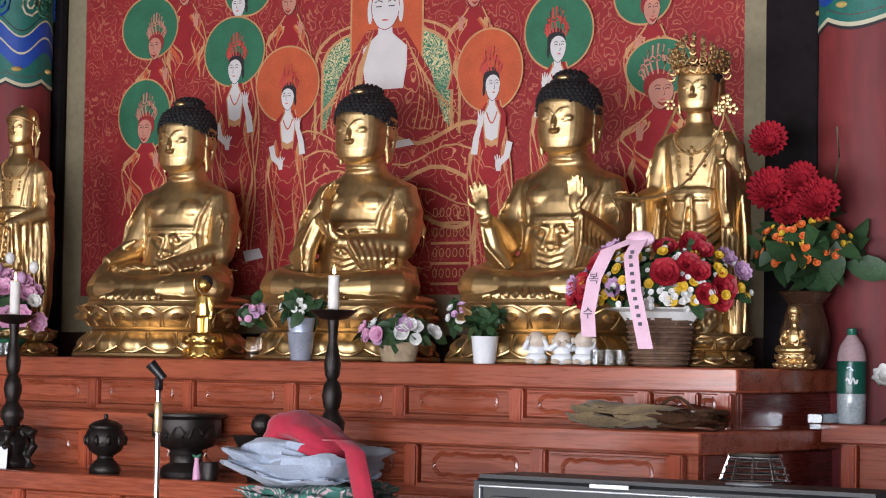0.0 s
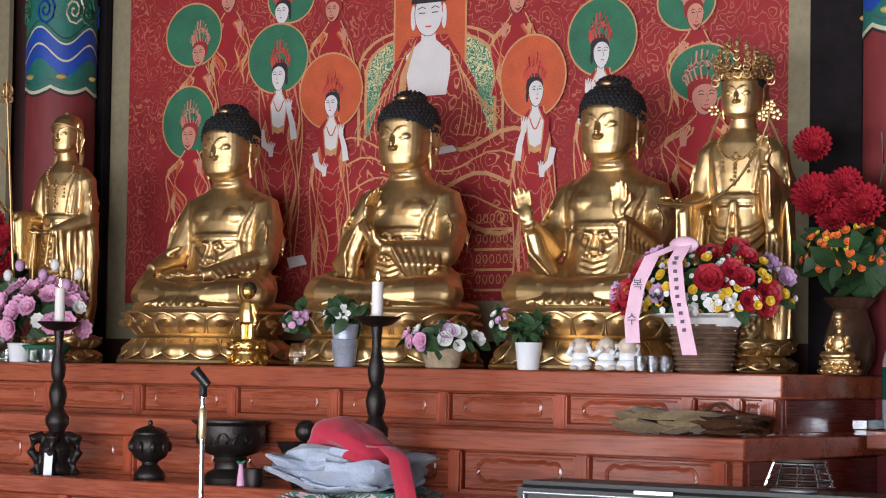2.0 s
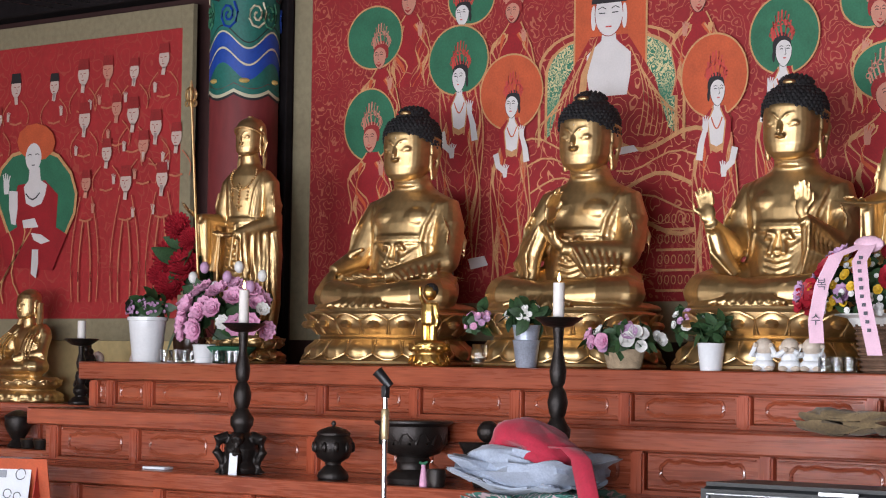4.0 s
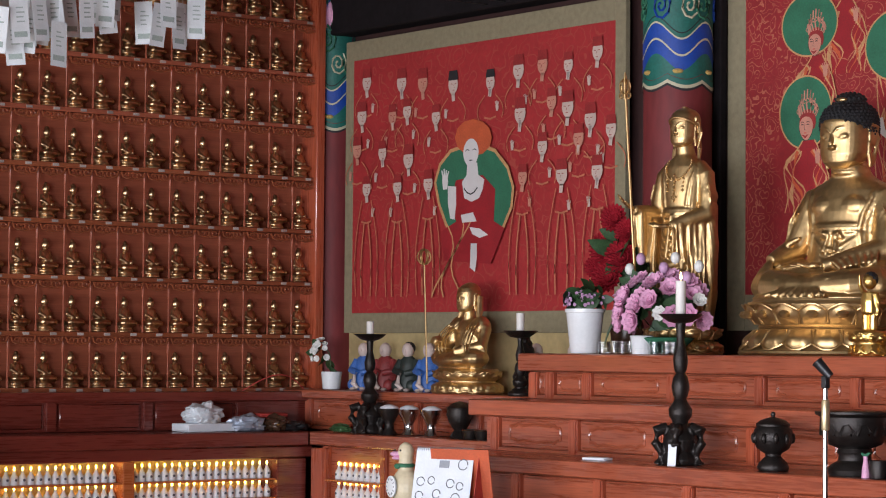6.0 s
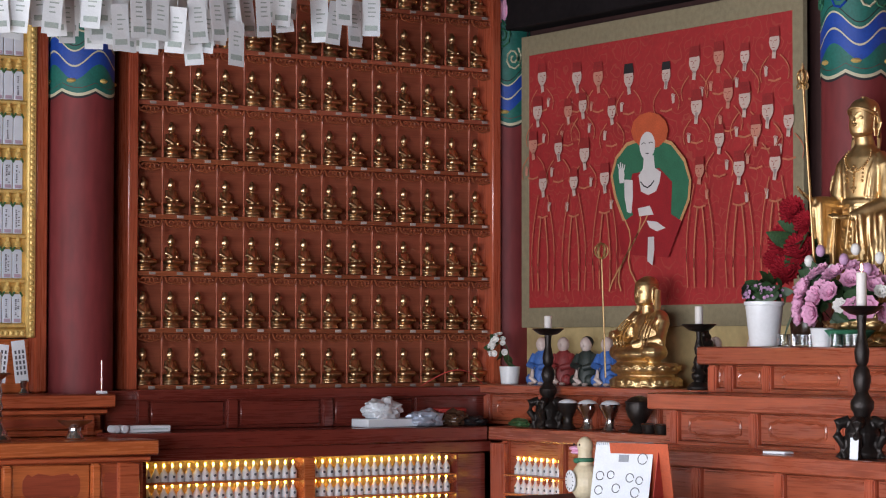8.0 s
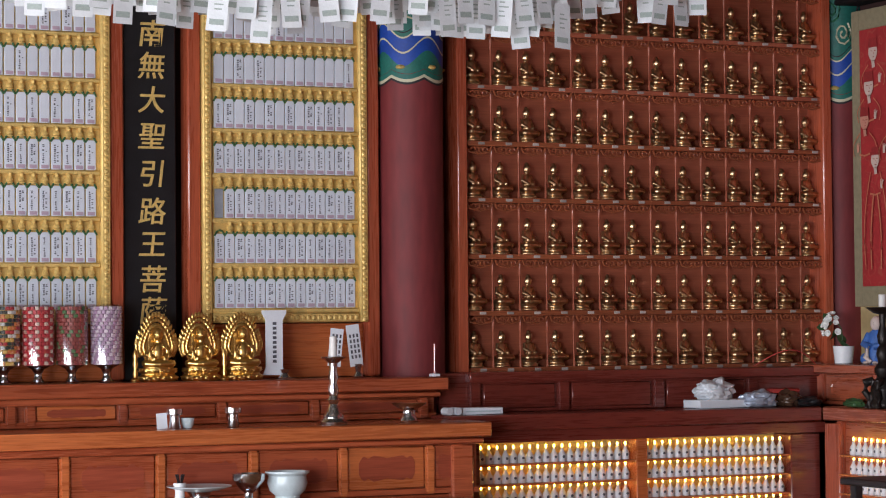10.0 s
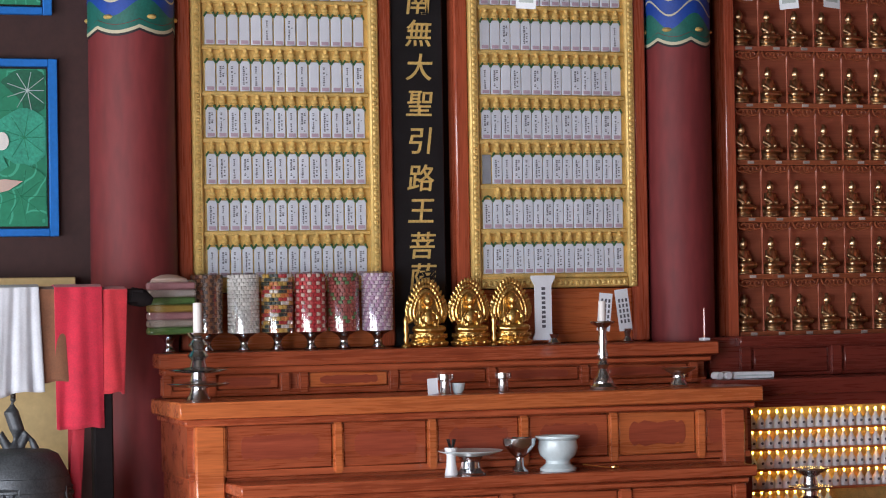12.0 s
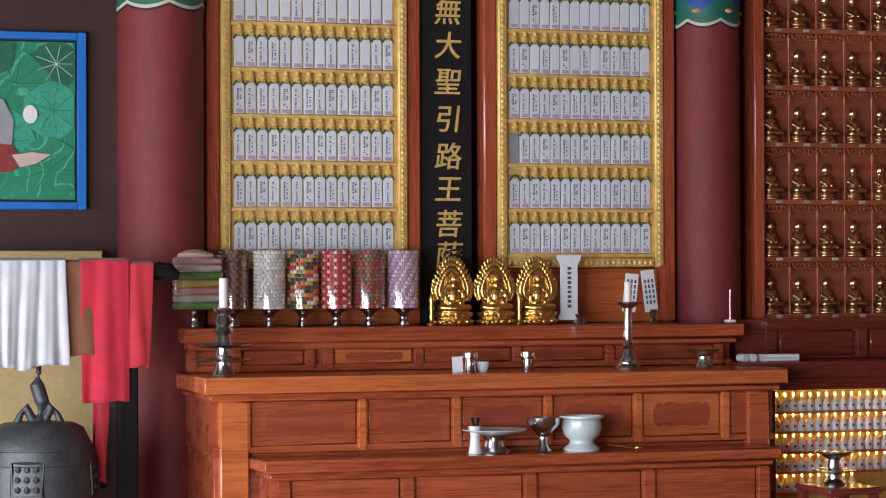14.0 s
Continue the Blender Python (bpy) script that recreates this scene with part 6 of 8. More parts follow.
t = thing("lotus_arrangement", (-7.80, 7.16, TOP), "pink artificial lotus flowers in a green bowl", "flower arrangement")
part("bowl", lathe([(0.06, 0), (0.10, 0.03), (0.14, 0.07), (0.13, 0.075)], seg=20), P_GREEN, t)
bouquet(t, (0, 0, 0.19), (0.27, 0.12, 0.14), [(LOTUS, PINK, 30, 0.95), (LOTUS, PETAL_W, 4, 0.6)], 40, 6, LEAF_BIG)
for k in range(7):
    tb = part("bud", ball((0, 0, 0), (0.022, 0.022, 0.028), None, 10), LILAC if k % 2 else PETAL_W, t, "closed pale lotus bud", pose(-0.20 + 0.075 * k, -0.02, 0.38 + 0.05 * math.sin(k * 2.1)))
tum = mesh_of("tumbler", lathe([(0.022, 0), (0.024, 0.002), (0.026, 0.055), (0.024, 0.055), (0.022, 0.008), (0.002, 0.006)], seg=14))
for x in (-8.06, -8.0, -7.94, -7.88, -7.72, -7.66, -7.60, -4.60, -4.555, -4.51):
    tagged(part("glass_tumbler", tum, GLASS, None, "", pose(x, 7.05 + 0.01 * math.sin(x * 40), TOP)), "small clear glass tumbler on the altar", "glass", "row of glass tumblers")
t = thing("flower_bunch", (-6.27, 7.12, TOP), "small bunch of magenta flowers in a jar", "flowers")
part("jar", lathe([(0.03, 0), (0.035, 0.05), (0.03, 0.09)], seg=14), GLASS, t)
bouquet(t, (0, 0, 0.17), (0.06, 0.05, 0.05), [(SMALL, PINK, 12, 1.0), (SMALL, LILAC, 6, 1.0)], 25, 8)
t = thing("flower_bunch", (-5.30, 7.2, TOP), "small bunch of white and lilac flowers", "flowers")
part("jar", lathe([(0.03, 0), (0.035, 0.05), (0.03, 0.09)], seg=14), GLASS, t)
bouquet(t, (0, 0, 0.17), (0.07, 0.05, 0.05), [(SMALL, PETAL_W, 10, 1.2), (SMALL, LILAC, 6, 1.0)], 25, 9)

t = thing("gift_basket", (-4.40, 7.14, TOP), "brown wicker basket of roses and freesias with ribbons", "flower basket")
part("basket", lathe([(0.095, 0), (0.10, 0.005), (0.125, 0.16), (0.132, 0.168), (0.12, 0.165)], seg=32, squash=0.75), WICKER, t)
for k in range(9):
    z = 0.012 + 0.018 * k
    r = 0.101 + (0.125 - 0.10) * z / 0.16
    part("weave", tube([(r * math.cos(a) * (1.01 + 0.012 * (-1) ** j), 0.75 * r * math.sin(a) * (1.01 + 0.012 * (-1) ** j), z) for j, a in enumerate([2 * math.pi * q / 40 for q in range(41)])], 0.007, seg=5), WICKER, t)
part("paper_wrap", lathe([(0.12, 0.14), (0.16, 0.19), (0.21, 0.20), (0.205, 0.205), (0.15, 0.195)], seg=9, squash=0.7), PETAL_W, t, "white wrapping paper")
bouquet(t, (0.0, 0, 0.27), (0.34, 0.16, 0.165), [(ROSE, CRIMSON, 22, 1.25), (SMALL, YELLOW, 44, 1.25), (SMALL, PETAL_W, 80, 0.75), (LOTUS, LILAC, 7, 0.75)], 230, 10)
bouquet(t, (0.10, -0.10, 0.22), (0.09, 0.06, 0.07), [(SMALL, PETAL_W, 34, 0.9)], 10, 12)
part("bow", ball((0.0, 0.0, 0), (0.06, 0.02, 0.03), None, 14), RIBBON, t, "pink satin bow", pose(0.0, -0.14, 0.44))


def ribbon(points, w, bm=None):
    b = bmesh.new()
    rows = [[b.verts.new((x + s * w / 2, y, z)) for s in (-1, 1)] for x, y, z in points]
    for p_, q_ in zip(rows, rows[1:]):
        b.faces.new((p_[0], p_[1], q_[1], q_[0]))
    return merge(bm, b)


for pts, chars in (([(-0.01, -0.155, 0.44), (-0.10, -0.19, 0.40), (-0.15, -0.20, 0.30), (-0.175, -0.20, 0.18), (-0.165, -0.205, 0.10)], "복수"), ([(0.01, -0.155, 0.44), (0.0, -0.2, 0.38), (0.02, -0.21, 0.26), (0.05, -0.21, 0.14), (0.07, -0.21, 0.06)], "")):
    part("ribbon", ribbon(pts, 0.06), RIBBON, t, "pink ribbon with dark lettering")
    n = 10 if not chars else 0
    for k in range(n):
        f = 0.2 + 0.06 * k
        i = min(int(f * 4), 3)
        p = Vector(pts[i]).lerp(Vector(pts[i + 1]), f * 4 - i)
        part("ink_bar", box((-0.007, -0.002, -0.006), (0.007, 0, 0.006), 0), INK, t, "", pose(p.x, p.y - 0.003, p.z))
    for k, ch in enumerate(chars):
        cu = bpy.data.curves.new("character", "FONT")
        cu.body, cu.size, cu.align_x, cu.align_y = ch, 0.045, "CENTER", "CENTER"
        cu.materials.append(INK)
        ob = new("character", cu)
        ob.parent = t
        ob.matrix_basis = pose(-0.148 - 0.022 * k, -0.206, 0.30 - 0.12 * k, 90, 0, 0)

DARKPOT = mat("brown_glazed_vase", (0.07, 0.035, 0.02), 0.25, 0, 0.2, 10, 0.03)
t = thing("flower_vase", (-4.07, 7.58, TOP), "brown vase with red peonies and orange flowers", "flower vase")
part("vase", lathe([(0.06, 0), (0.085, 0.05), (0.09, 0.13), (0.07, 0.20), (0.06, 0.23), (0.095, 0.27), (0.09, 0.275)], seg=28), DARKPOT, t)
bouquet(t, (0.0, 0, 0.42), (0.17, 0.13, 0.16), [(SMALL, ORANGE, 55, 1.1), (SMALL, YELLOW, 30, 0.9)], 90, 14, LEAF_BIG)
for x, z, s in ((-0.10, 0.80, 1.0), (-0.09, 0.62, 1.2), (0.10, 0.58, 1.15), (0.03, 0.66, 0.9), (-0.02, 0.55, 0.9)):
    part("peony", PEONY.copy(), CRIMSON, t, "large red artificial peony", aim((x, -0.08, z), (0.3, -1, 0.35), s))
part("grass_blade", tube([(0.10, 0, 0.6), (0.13, 0, 0.75), (0.12, 0, 0.86)], 0.003, seg=4), LEAF, t)
t = thing("flower_vase", (-8.33, 7.42, TOP), "dark vase with red artificial peonies", "flower vase")
part("vase", lathe([(0.05, 0), (0.075, 0.05), (0.08, 0.13), (0.05, 0.22), (0.07, 0.25)], seg=24), DARKPOT, t)
bouquet(t, (0.0, 0, 0.40), (0.12, 0.1, 0.14), [], 60, 15, LEAF_BIG)
for x, z, s in ((0.02, 0.62, 0.95), (-0.04, 0.48, 1.1), (0.07, 0.44, 1.1), (-0.02, 0.35, 1.1), (0.10, 0.56, 0.8), (-0.11, 0.40, 0.8)):
    part("peony", PEONY.copy(), CRIMSON, t, "large red artificial peony", aim((x, -0.08, z), (0.4, -1, 0.2), s))

# ---- small statues and figurines ----
def child_statue():
    bm = bmesh.new()
    lotus_base(bm, 0.075, 0.07, 0.10, 12)
    for s in (-1, 1):
        tube([(s * 0.018, 0, 0.10), (s * 0.020, 0, 0.20)], [0.017, 0.02], bm, 8)
    tube([(0, 0, 0.17), (0, 0, 0.22), (0, 0, 0.255)], [0.036, 0.037, 0.03], bm, 10)
    ball((0, 0, 0.298), (0.030, 0.030, 0.034), bm, 12)
    tube([(-0.03, 0, 0.25), (-0.052, 0, 0.28), (-0.050, -0.005, 0.325)], [0.012, 0.010, 0.007], bm, 8)
    tube([(0.03, 0, 0.25), (0.045, 0, 0.21), (0.042, 0, 0.16)], [0.012, 0.010, 0.007], bm, 8)
    ex = bmesh.new()
    ball((0, 0.006, 0.306), (0.031, 0.030, 0.031), ex, 12, None, 1)
    return melt(bm, 0.004, 1, ex, "child_statue")


tagged(part("child_statue", child_statue(), [GOLD2, HAIR], None, "", pose(-6.505, 7.08, TOP)), "small gilded standing child statue with one raised arm", "statue")


def small_seated(crown, halo):
    """A small seated figure, optionally with a crown or a pointed openwork halo behind it."""
    bm = bmesh.new()
    lotus_base(bm, 0.085, 0.07, 0.07, 14)
    ball((0, -0.015, 0.085), (0.08, 0.06, 0.026), bm, 14)
    ball((0, 0.0, 0.14), (0.042, 0.034, 0.055), bm, 14)
    for s in (-1, 1):
        tube([(s * 0.04, 0, 0.17), (s * 0.058, -0.015, 0.13), (s * 0.02, -0.05, 0.11)], [0.018, 0.016, 0.010], bm, 8)
        ball((s * 0.06, -0.02, 0.088), (0.028, 0.035, 0.02), bm, 10)
        fold(bm, arc3((s * 0.02, -0.02, 0.18), (s * 0.03, -0.045, 0.09), (s * 0.02, -0.015, 0)), 0.004)
    tube([(0, 0, 0.18), (0, 0, 0.21)], 0.016, bm, 8)
    ball((0, 0, 0.232), (0.027, 0.028, 0.034), bm, 12)
    ball((0, -0.027, 0.228), (0.006, 0.006, 0.010), bm, 8)
    if crown:
        lathe([(0.030, 0), (0.034, 0.014), (0.028, 0.034), (0.012, 0.04)], bm, 14, (0, 0, 0.25))
    if halo:
        for q in range(27):
            a = -0.5 + (math.pi + 1.0) * q / 26
            x, z = 0.098 * math.cos(a), 0.175 + (0.10 if math.sin(a) < 0 else 0.155 * abs(math.sin(a)) ** 0.55) * math.sin(a)
            ball((x, 0.035, z), (0.011, 0.008, 0.011), bm, 8)
            for f in (0.84, 0.66):
                ball((x * f, 0.031, 0.175 + (z - 0.175) * f), (0.008, 0.008, 0.012), bm, 8)
            tube([(x * 1.02, 0.035, z), (x * 1.12, 0.035, z + 0.012), (x * 1.10, 0.035, z + 0.026)], [0.007, 0.006, 0.002], bm, 6)
        tube([(-0.055, -0.04, 0.09), (-0.05, -0.035, 0.24)], 0.004, bm, 6)
        ball((-0.05, -0.035, 0.25), 0.010, bm, 8)
    ex = None
    if halo:
        ex = flat([(0.074 * math.cos(a), 0.17 + (0.10 if math.sin(a) < 0 else 0.12 * abs(math.sin(a)) ** 0.55) * math.sin(a)) for a in [2 * math.pi * k / 40 for k in range(40)]], 0.006)
        bmesh.ops.translate(ex, vec=(0, 0.036, 0), verts=ex.verts)
    return melt(bm, 0.0038, 1, ex, "small_seated")


me = small_seated(False, True)
for y in (3.757, 3.982, 4.207):
    tagged(part("halo_statue", me, GOLD2, None, "", pose(-11.36, y, 1.188, 0, 0, 84)), "small gilded seated statue before a pointed openwork halo", "statue", "three haloed statues")
cand = mesh_of("finial", lathe([(0.022, 0), (0.024, 0.01), (0.010, 0.02), (0.014, 0.04), (0.008, 0.06), (0.015, 0.085), (0.010, 0.11), (0.016, 0.13), (0.004, 0.16)], seg=14))
for y in (3.63, 4.095):
    tagged(part("gold_finial", cand, GOLD2, None, "", pose(-11.33, y, 1.188)), "slim gilded finial on the offering table", "ornament", "gilded finials")
tagged(part("crowned_statue", small_seated(True, False), GOLD, None, "", pose(-3.975, 7.33, TOP) @ Matrix.Scale(0.76, 4)), "small gilded seated statue with a crown", "statue")


def bodhi():
    bm = bmesh.new()
    lotus_base(bm, 0.20, 0.17, 0.13, 16)
    z = 0.13
    ball((0, -0.04, z + 0.045), (0.18, 0.12, 0.05), bm, 16)
    ball((0, 0.02, z + 0.15), (0.10, 0.075, 0.13), bm, 16)
    for s in (-1, 1):
        ball((s * 0.09, 0.02, z + 0.22), (0.055, 0.055, 0.06), bm, 12)
        ball((s * 0.13, -0.05, z + 0.055), (0.07, 0.08, 0.05), bm, 12)
        for q in range(4):
            fold(bm, arc3((s * (0.03 + 0.025 * q), 0, z + 0.26), (s * (0.04 + 0.03 * q), -0.10, z + 0.06), (s * 0.03, -0.04, 0)), 0.006)
    tube([(-0.11, 0.02, z + 0.21), (-0.14, -0.03, z + 0.13), (-0.13, -0.13, z + 0.15)], [0.045, 0.042, 0.022], bm, 12)
    tube([(0.11, 0.02, z + 0.21), (0.15, -0.02, z + 0.11), (0.04, -0.12, z + 0.09)], [0.045, 0.042, 0.02], bm, 12)
    tube([(0, 0.01, z + 0.26), (0, 0.01, z + 0.31)], 0.034, bm, 12)
    ex = bmesh.new()
    put_head(ex, SKIN_EARS, (0, 0.005, z + 0.30), 0.56, 0.04)
    ball((0, 0.016, z + 0.405), (0.058, 0.060, 0.052), ex, 18)
    lathe([(0.057, -0.007), (0.061, 0), (0.057, 0.007)], ex, 24, (0, 0.010, z + 0.412), 1.05)
    for s in (-1, 1):
        tube([(s * 0.062, 0.03, z + 0.38), (s * 0.075, 0.02, z + 0.30), (s * 0.09, 0.0, z + 0.24)], [0.02, 0.018, 0.012], ex, 8)
    tube([(-0.14, -0.16, 0.05), (-0.16, -0.17, 0.68)], 0.005, ex, 6)
    for q in range(3):
        a = q * math.pi / 3
        tube([(-0.161 + 0.036 * math.cos(c) * math.cos(a), -0.17 + 0.036 * math.cos(c) * math.sin(a), 0.72 + 0.04 * math.sin(c)) for c in [2 * math.pi * k / 12 for k in range(13)]], 0.005, ex, 5)
    return melt(bm, 0.006, 1, ex, "seated_figure")


tagged(part("seated_figure", bodhi(), GOLD, None, "", pose(-9.95, 7.74, 1.218)), "gilded seated statue with a headcloth and ringed staff", "statue")

DOLL_BLUE = mat("doll_blue_paint", (0.05, 0.14, 0.42), 0.5, 0, 0.2, 14, 0.03)
DOLL_RED = mat("doll_red_paint", (0.28, 0.04, 0.04), 0.5, 0, 0.2, 14, 0.03)
DOLL_DARK = mat("doll_dark_paint", (0.03, 0.04, 0.035), 0.5, 0, 0.2, 14, 0.03)
DOLL_GREEN = mat("doll_green_paint", (0.05, 0.18, 0.09), 0.5, 0, 0.2, 14, 0.03)


def doll(hair):
    """A seated painted figurine: robe, hem, pale head, dark cap of hair."""
    bm = bmesh.new()
    lathe([(0.075, 0), (0.078, 0.03), (0.066, 0.09), (0.05, 0.14), (0.045, 0.175), (0.02, 0.195)], bm, 18, squash=0.8, mi=0)
    for s in (-1, 1):
        tube([(s * 0.045, 0, 0.165), (s * 0.062, -0.03, 0.11), (s * 0.01, -0.062, 0.095)], [0.022, 0.024, 0.018], bm, 10, 0)
        ball((s * 0.045, -0.05, 0.03), (0.032, 0.03, 0.034), bm, 10, None, 0)
        ball((s * 0.03, -0.075, 0.008), (0.02, 0.02, 0.010), bm, 8, None, 1)
    tube([(-0.02, -0.062, 0.10), (-0.03, -0.075, 0.04), (0.0, -0.072, 0.01)], [0.012, 0.016, 0.012], bm, 8, 1)
    ball((0, -0.005, 0.225), (0.034, 0.036, 0.042), bm, 14, None, 1)
    ball((0, -0.04, 0.222), (0.007, 0.007, 0.010), bm, 8, None, 1)
    if hair:
        ball((0, 0.008, 0.238), (0.036, 0.036, 0.034), bm, 14, None, 2)
    return mesh_of("figurine", bm)


DOLL_SKIN = mat("doll_pale_paint", (0.62, 0.50, 0.45), 0.5, 0, 0.05, 14, 0.02)
for x, mm, h, lab in ((-10.972, DOLL_BLUE, 0, "blue robed painted clay figurine"), (-10.766, DOLL_RED, 0, "red robed painted clay figurine"), (-10.554, DOLL_DARK, 1, "dark robed painted clay figurine with black hair"), (-10.363, DOLL_BLUE, 0, "blue robed painted clay figurine"), (-9.447, DOLL_GREEN, 0, "green robed painted clay figurine"), (-9.15, DOLL_RED, 0, "red robed painted clay figurine")):
    tagged(part("figurine", doll(h), [mm, DOLL_SKIN, HAIR], None, "", pose(x, 7.80, 1.218, 0, 0, 25)), lab, "figurine", "painted clay figurines")


def monk_doll(pose_kind):
    bm = bmesh.new()
    ball((0, 0, 0.024), (0.042, 0.038, 0.024), bm, 14, None, 0)
    ball((0, 0, 0.05), (0.032, 0.028, 0.03), bm, 14, None, 0)
    ball((0, -0.002, 0.088), (0.034, 0.032, 0.033), bm, 16, None, 1)
    for s in (-1, 1):
        ball((s * 0.034, 0, 0.085), (0.007, 0.008, 0.011), bm, 8, None, 1)
        up = {0: (s * 0.028, -0.028, 0.094), 1: (s * 0.012, -0.034, 0.078), 2: (s * 0.037, -0.008, 0.090)}[pose_kind]
        tube([(s * 0.03, 0, 0.06), (s * 0.042, -0.02, 0.058), up], [0.012, 0.011, 0.008], bm, 8, 0)
        ball(up, 0.010, bm, 8, None, 1)
        ball((s * 0.022, -0.03, 0.012), (0.018, 0.014, 0.010), bm, 8, None, 1)
    return mesh_of("monk_figurine", bm)


for k, x in enumerate((-4.862, -4.752, -4.661)):
    tagged(part("monk_figurine", monk_doll(k), [WHITE, STONE], None, "", pose(x, 7.05, TOP, 0, 0, 28)), "small pale ceramic child monk figurine sitting on the altar", "figurine", "three ceramic child figurines")
rock = None
rr_ = random.Random(3)
for k in range(26):
    h = 0.012 * k
    rock = ball((rr_.uniform(-0.035, 0.035) * (1.2 - h * 2.5), rr_.uniform(-0.02, 0.02), h), rr_.uniform(0.025, 0.045) * (1.1 - h * 1.6), rock, 8)
tagged(part("dark_carving", melt(rock, 0.005, 1, None, "carving"), IRON, None, "", pose(-9.40, 7.68, 1.218)), "dark carved bronze figure beside a candlestick", "statue")

# ---- ritual vessels ----
def candle_stand(x, y, z, dish, candle, lit, label, legs):
    t = thing("candle_stand", (x, y, z), label, "candlestick", "dark bronze candle stands")
    b = bmesh.new()
    if legs:
        lathe([(0.07, 0), (0.075, 0.02), (0.062, 0.05), (0.07, 0.10), (0.055, 0.14), (0.035, 0.165)], b, 20)
        for q in range(5):
            a = q * 1.2566 + 0.3
            c, s = math.cos(a), math.sin(a)
            tube([(c * 0.05, s * 0.05, 0.15), (c * 0.095, s * 0.095, 0.135), (c * 0.10, s * 0.10, 0.09), (c * 0.075, s * 0.075, 0.05), (c * 0.09, s * 0.09, 0.0)], [0.022, 0.026, 0.02, 0.017, 0.022], b, 8)
    else:
        lathe([(0.06, 0), (0.062, 0.015), (0.035, 0.04)], b, 20)
    part("foot", melt(b, 0.005, 1, None, "foot"), IRON, t, "blackened lion paw foot")
    h0 = 0.15 if legs else 0.03
    n = dish - h0
    prof = [(0.03, h0)]
    for f, r in ((0.06, 0.034), (0.10, 0.046), (0.16, 0.048), (0.22, 0.030), (0.25, 0.024), (0.28, 0.030), (0.36, 0.037), (0.44, 0.030), (0.48, 0.018), (0.51, 0.026), (0.60, 0.031), (0.70, 0.022), (0.76, 0.016), (0.85, 0.018), (0.96, 0.022)):
        prof.append((r * (1 if legs else 0.8), h0 + n * f))
    part("stem", lathe(prof, seg=20), IRON, t, "turned bronze stem with knops")
    part("dish", lathe([(0.018, dish - 0.035), (0.05, dish - 0.028), (0.078, dish - 0.008), (0.088, dish), (0.084, dish + 0.003), (0.06, dish - 0.006), (0.001, dish - 0.008)], seg=28), IRON, t, "wide drip dish")
    cd = part("candle", lathe([(0.0205, dish - 0.006), (0.0205, dish + candle), (0.015, dish + candle + 0.002)], seg=16), WAX, t, "white wax candle")
    if lit:
        part("wick", tube([(0, 0, dish + candle), (0.002, 0, dish + candle + 0.012)], 0.0015, seg=4), BLACK, cd)
        part("flame", lathe([(0.001, 0), (0.006, 0.008), (0.0045, 0.018), (0.0005, 0.034)], seg=10, at=(0, 0, dish + candle + 0.004)), FLAME, cd, "small bright flame")
    return t


candle_stand(-7.042, 6.56, 0.996, 0.60, 0.135, True, "dark bronze candle stand with a lit white candle", True)
candle_stand(-5.405, 6.56, 0.996, 0.62, 0.125, True, "dark bronze candle stand with a lit white candle", True)
candle_stand(-10.54, 7.53, 0.992, 0.535, 0.07, False, "dark bronze candle stand with a short unlit candle", True)
candle_stand(-9.276, 7.55, 1.218, 0.325, 0.09, False, "dark bronze candle stand with a leaning unlit candle", False)
tagged(part("white_card", box((-0.018, 0, 0), (0.018, 0.003, 0.085), 0), PAPER, None, "", pose(-6.985, 6.46, 0.996, -6, 0, 20)), "small white card leaning on the candle stand", "card")
tagged(part("white_card", box((-0.06, -0.03, 0), (0.06, 0.03, 0.012), 0.003), PAPER, None, "", pose(-7.50, 6.52, 0.996, 0, 0, 8)), "small white packet lying on the altar step", "card")

t = thing("incense_burner", (-6.523, 6.56, 0.996), "round dark bronze incense burner with a knobbed lid", "incense burner")
part("pot", lathe([(0.058, 0), (0.062, 0.012), (0.055, 0.03), (0.030, 0.055), (0.032, 0.065), (0.062, 0.085), (0.078, 0.12), (0.074, 0.155), (0.06, 0.172)], seg=28), IRON, t)
b = None
for k in range(10):
    a = 2 * math.pi * k / 10
    b = ball((0.074 * math.cos(a), 0.074 * math.sin(a), 0.125), (0.012, 0.012, 0.022), b, 8)
part("relief", b, IRON, t)
part("lid", lathe([(0.065, 0.17), (0.066, 0.178), (0.05, 0.192), (0.02, 0.202), (0.006, 0.205), (0.010, 0.213), (0.008, 0.222), (0.001, 0.226)], seg=28), IRON, t)
t = thing("bronze_basin", (-6.12, 6.58, 0.996), "wide dark bronze basin on a turned pedestal", "incense bowl")
part("pedestal", lathe([(0.095, 0), (0.10, 0.02), (0.088, 0.04), (0.062, 0.055), (0.06, 0.075), (0.066, 0.085), (0.06, 0.10)], seg=32), IRON, t)
part("bowl", lathe([(0.06, 0.10), (0.10, 0.115), (0.125, 0.15), (0.130, 0.19), (0.128, 0.215), (0.148, 0.228), (0.148, 0.236), (0.125, 0.232), (0.11, 0.18), (0.002, 0.15)], seg=36), IRON, t)
b = None
for k in range(12):
    a = 2 * math.pi * k / 12
    b = tube([(0.124 * math.cos(a + d), 0.124 * math.sin(a + d), z) for d, z in ((-0.22, 0.15), (-0.1, 0.185), (0.05, 0.19), (0.18, 0.165), (0.1, 0.15))], 0.007, b, 6)
part("relief", b, IRON, t, "raised scroll relief")
t = thing("bronze_vessel", (-5.775, 6.6, 0.996), "black bronze vessel shaped as a bent figure with a bowl", "incense vessel")
b = bmesh.new()
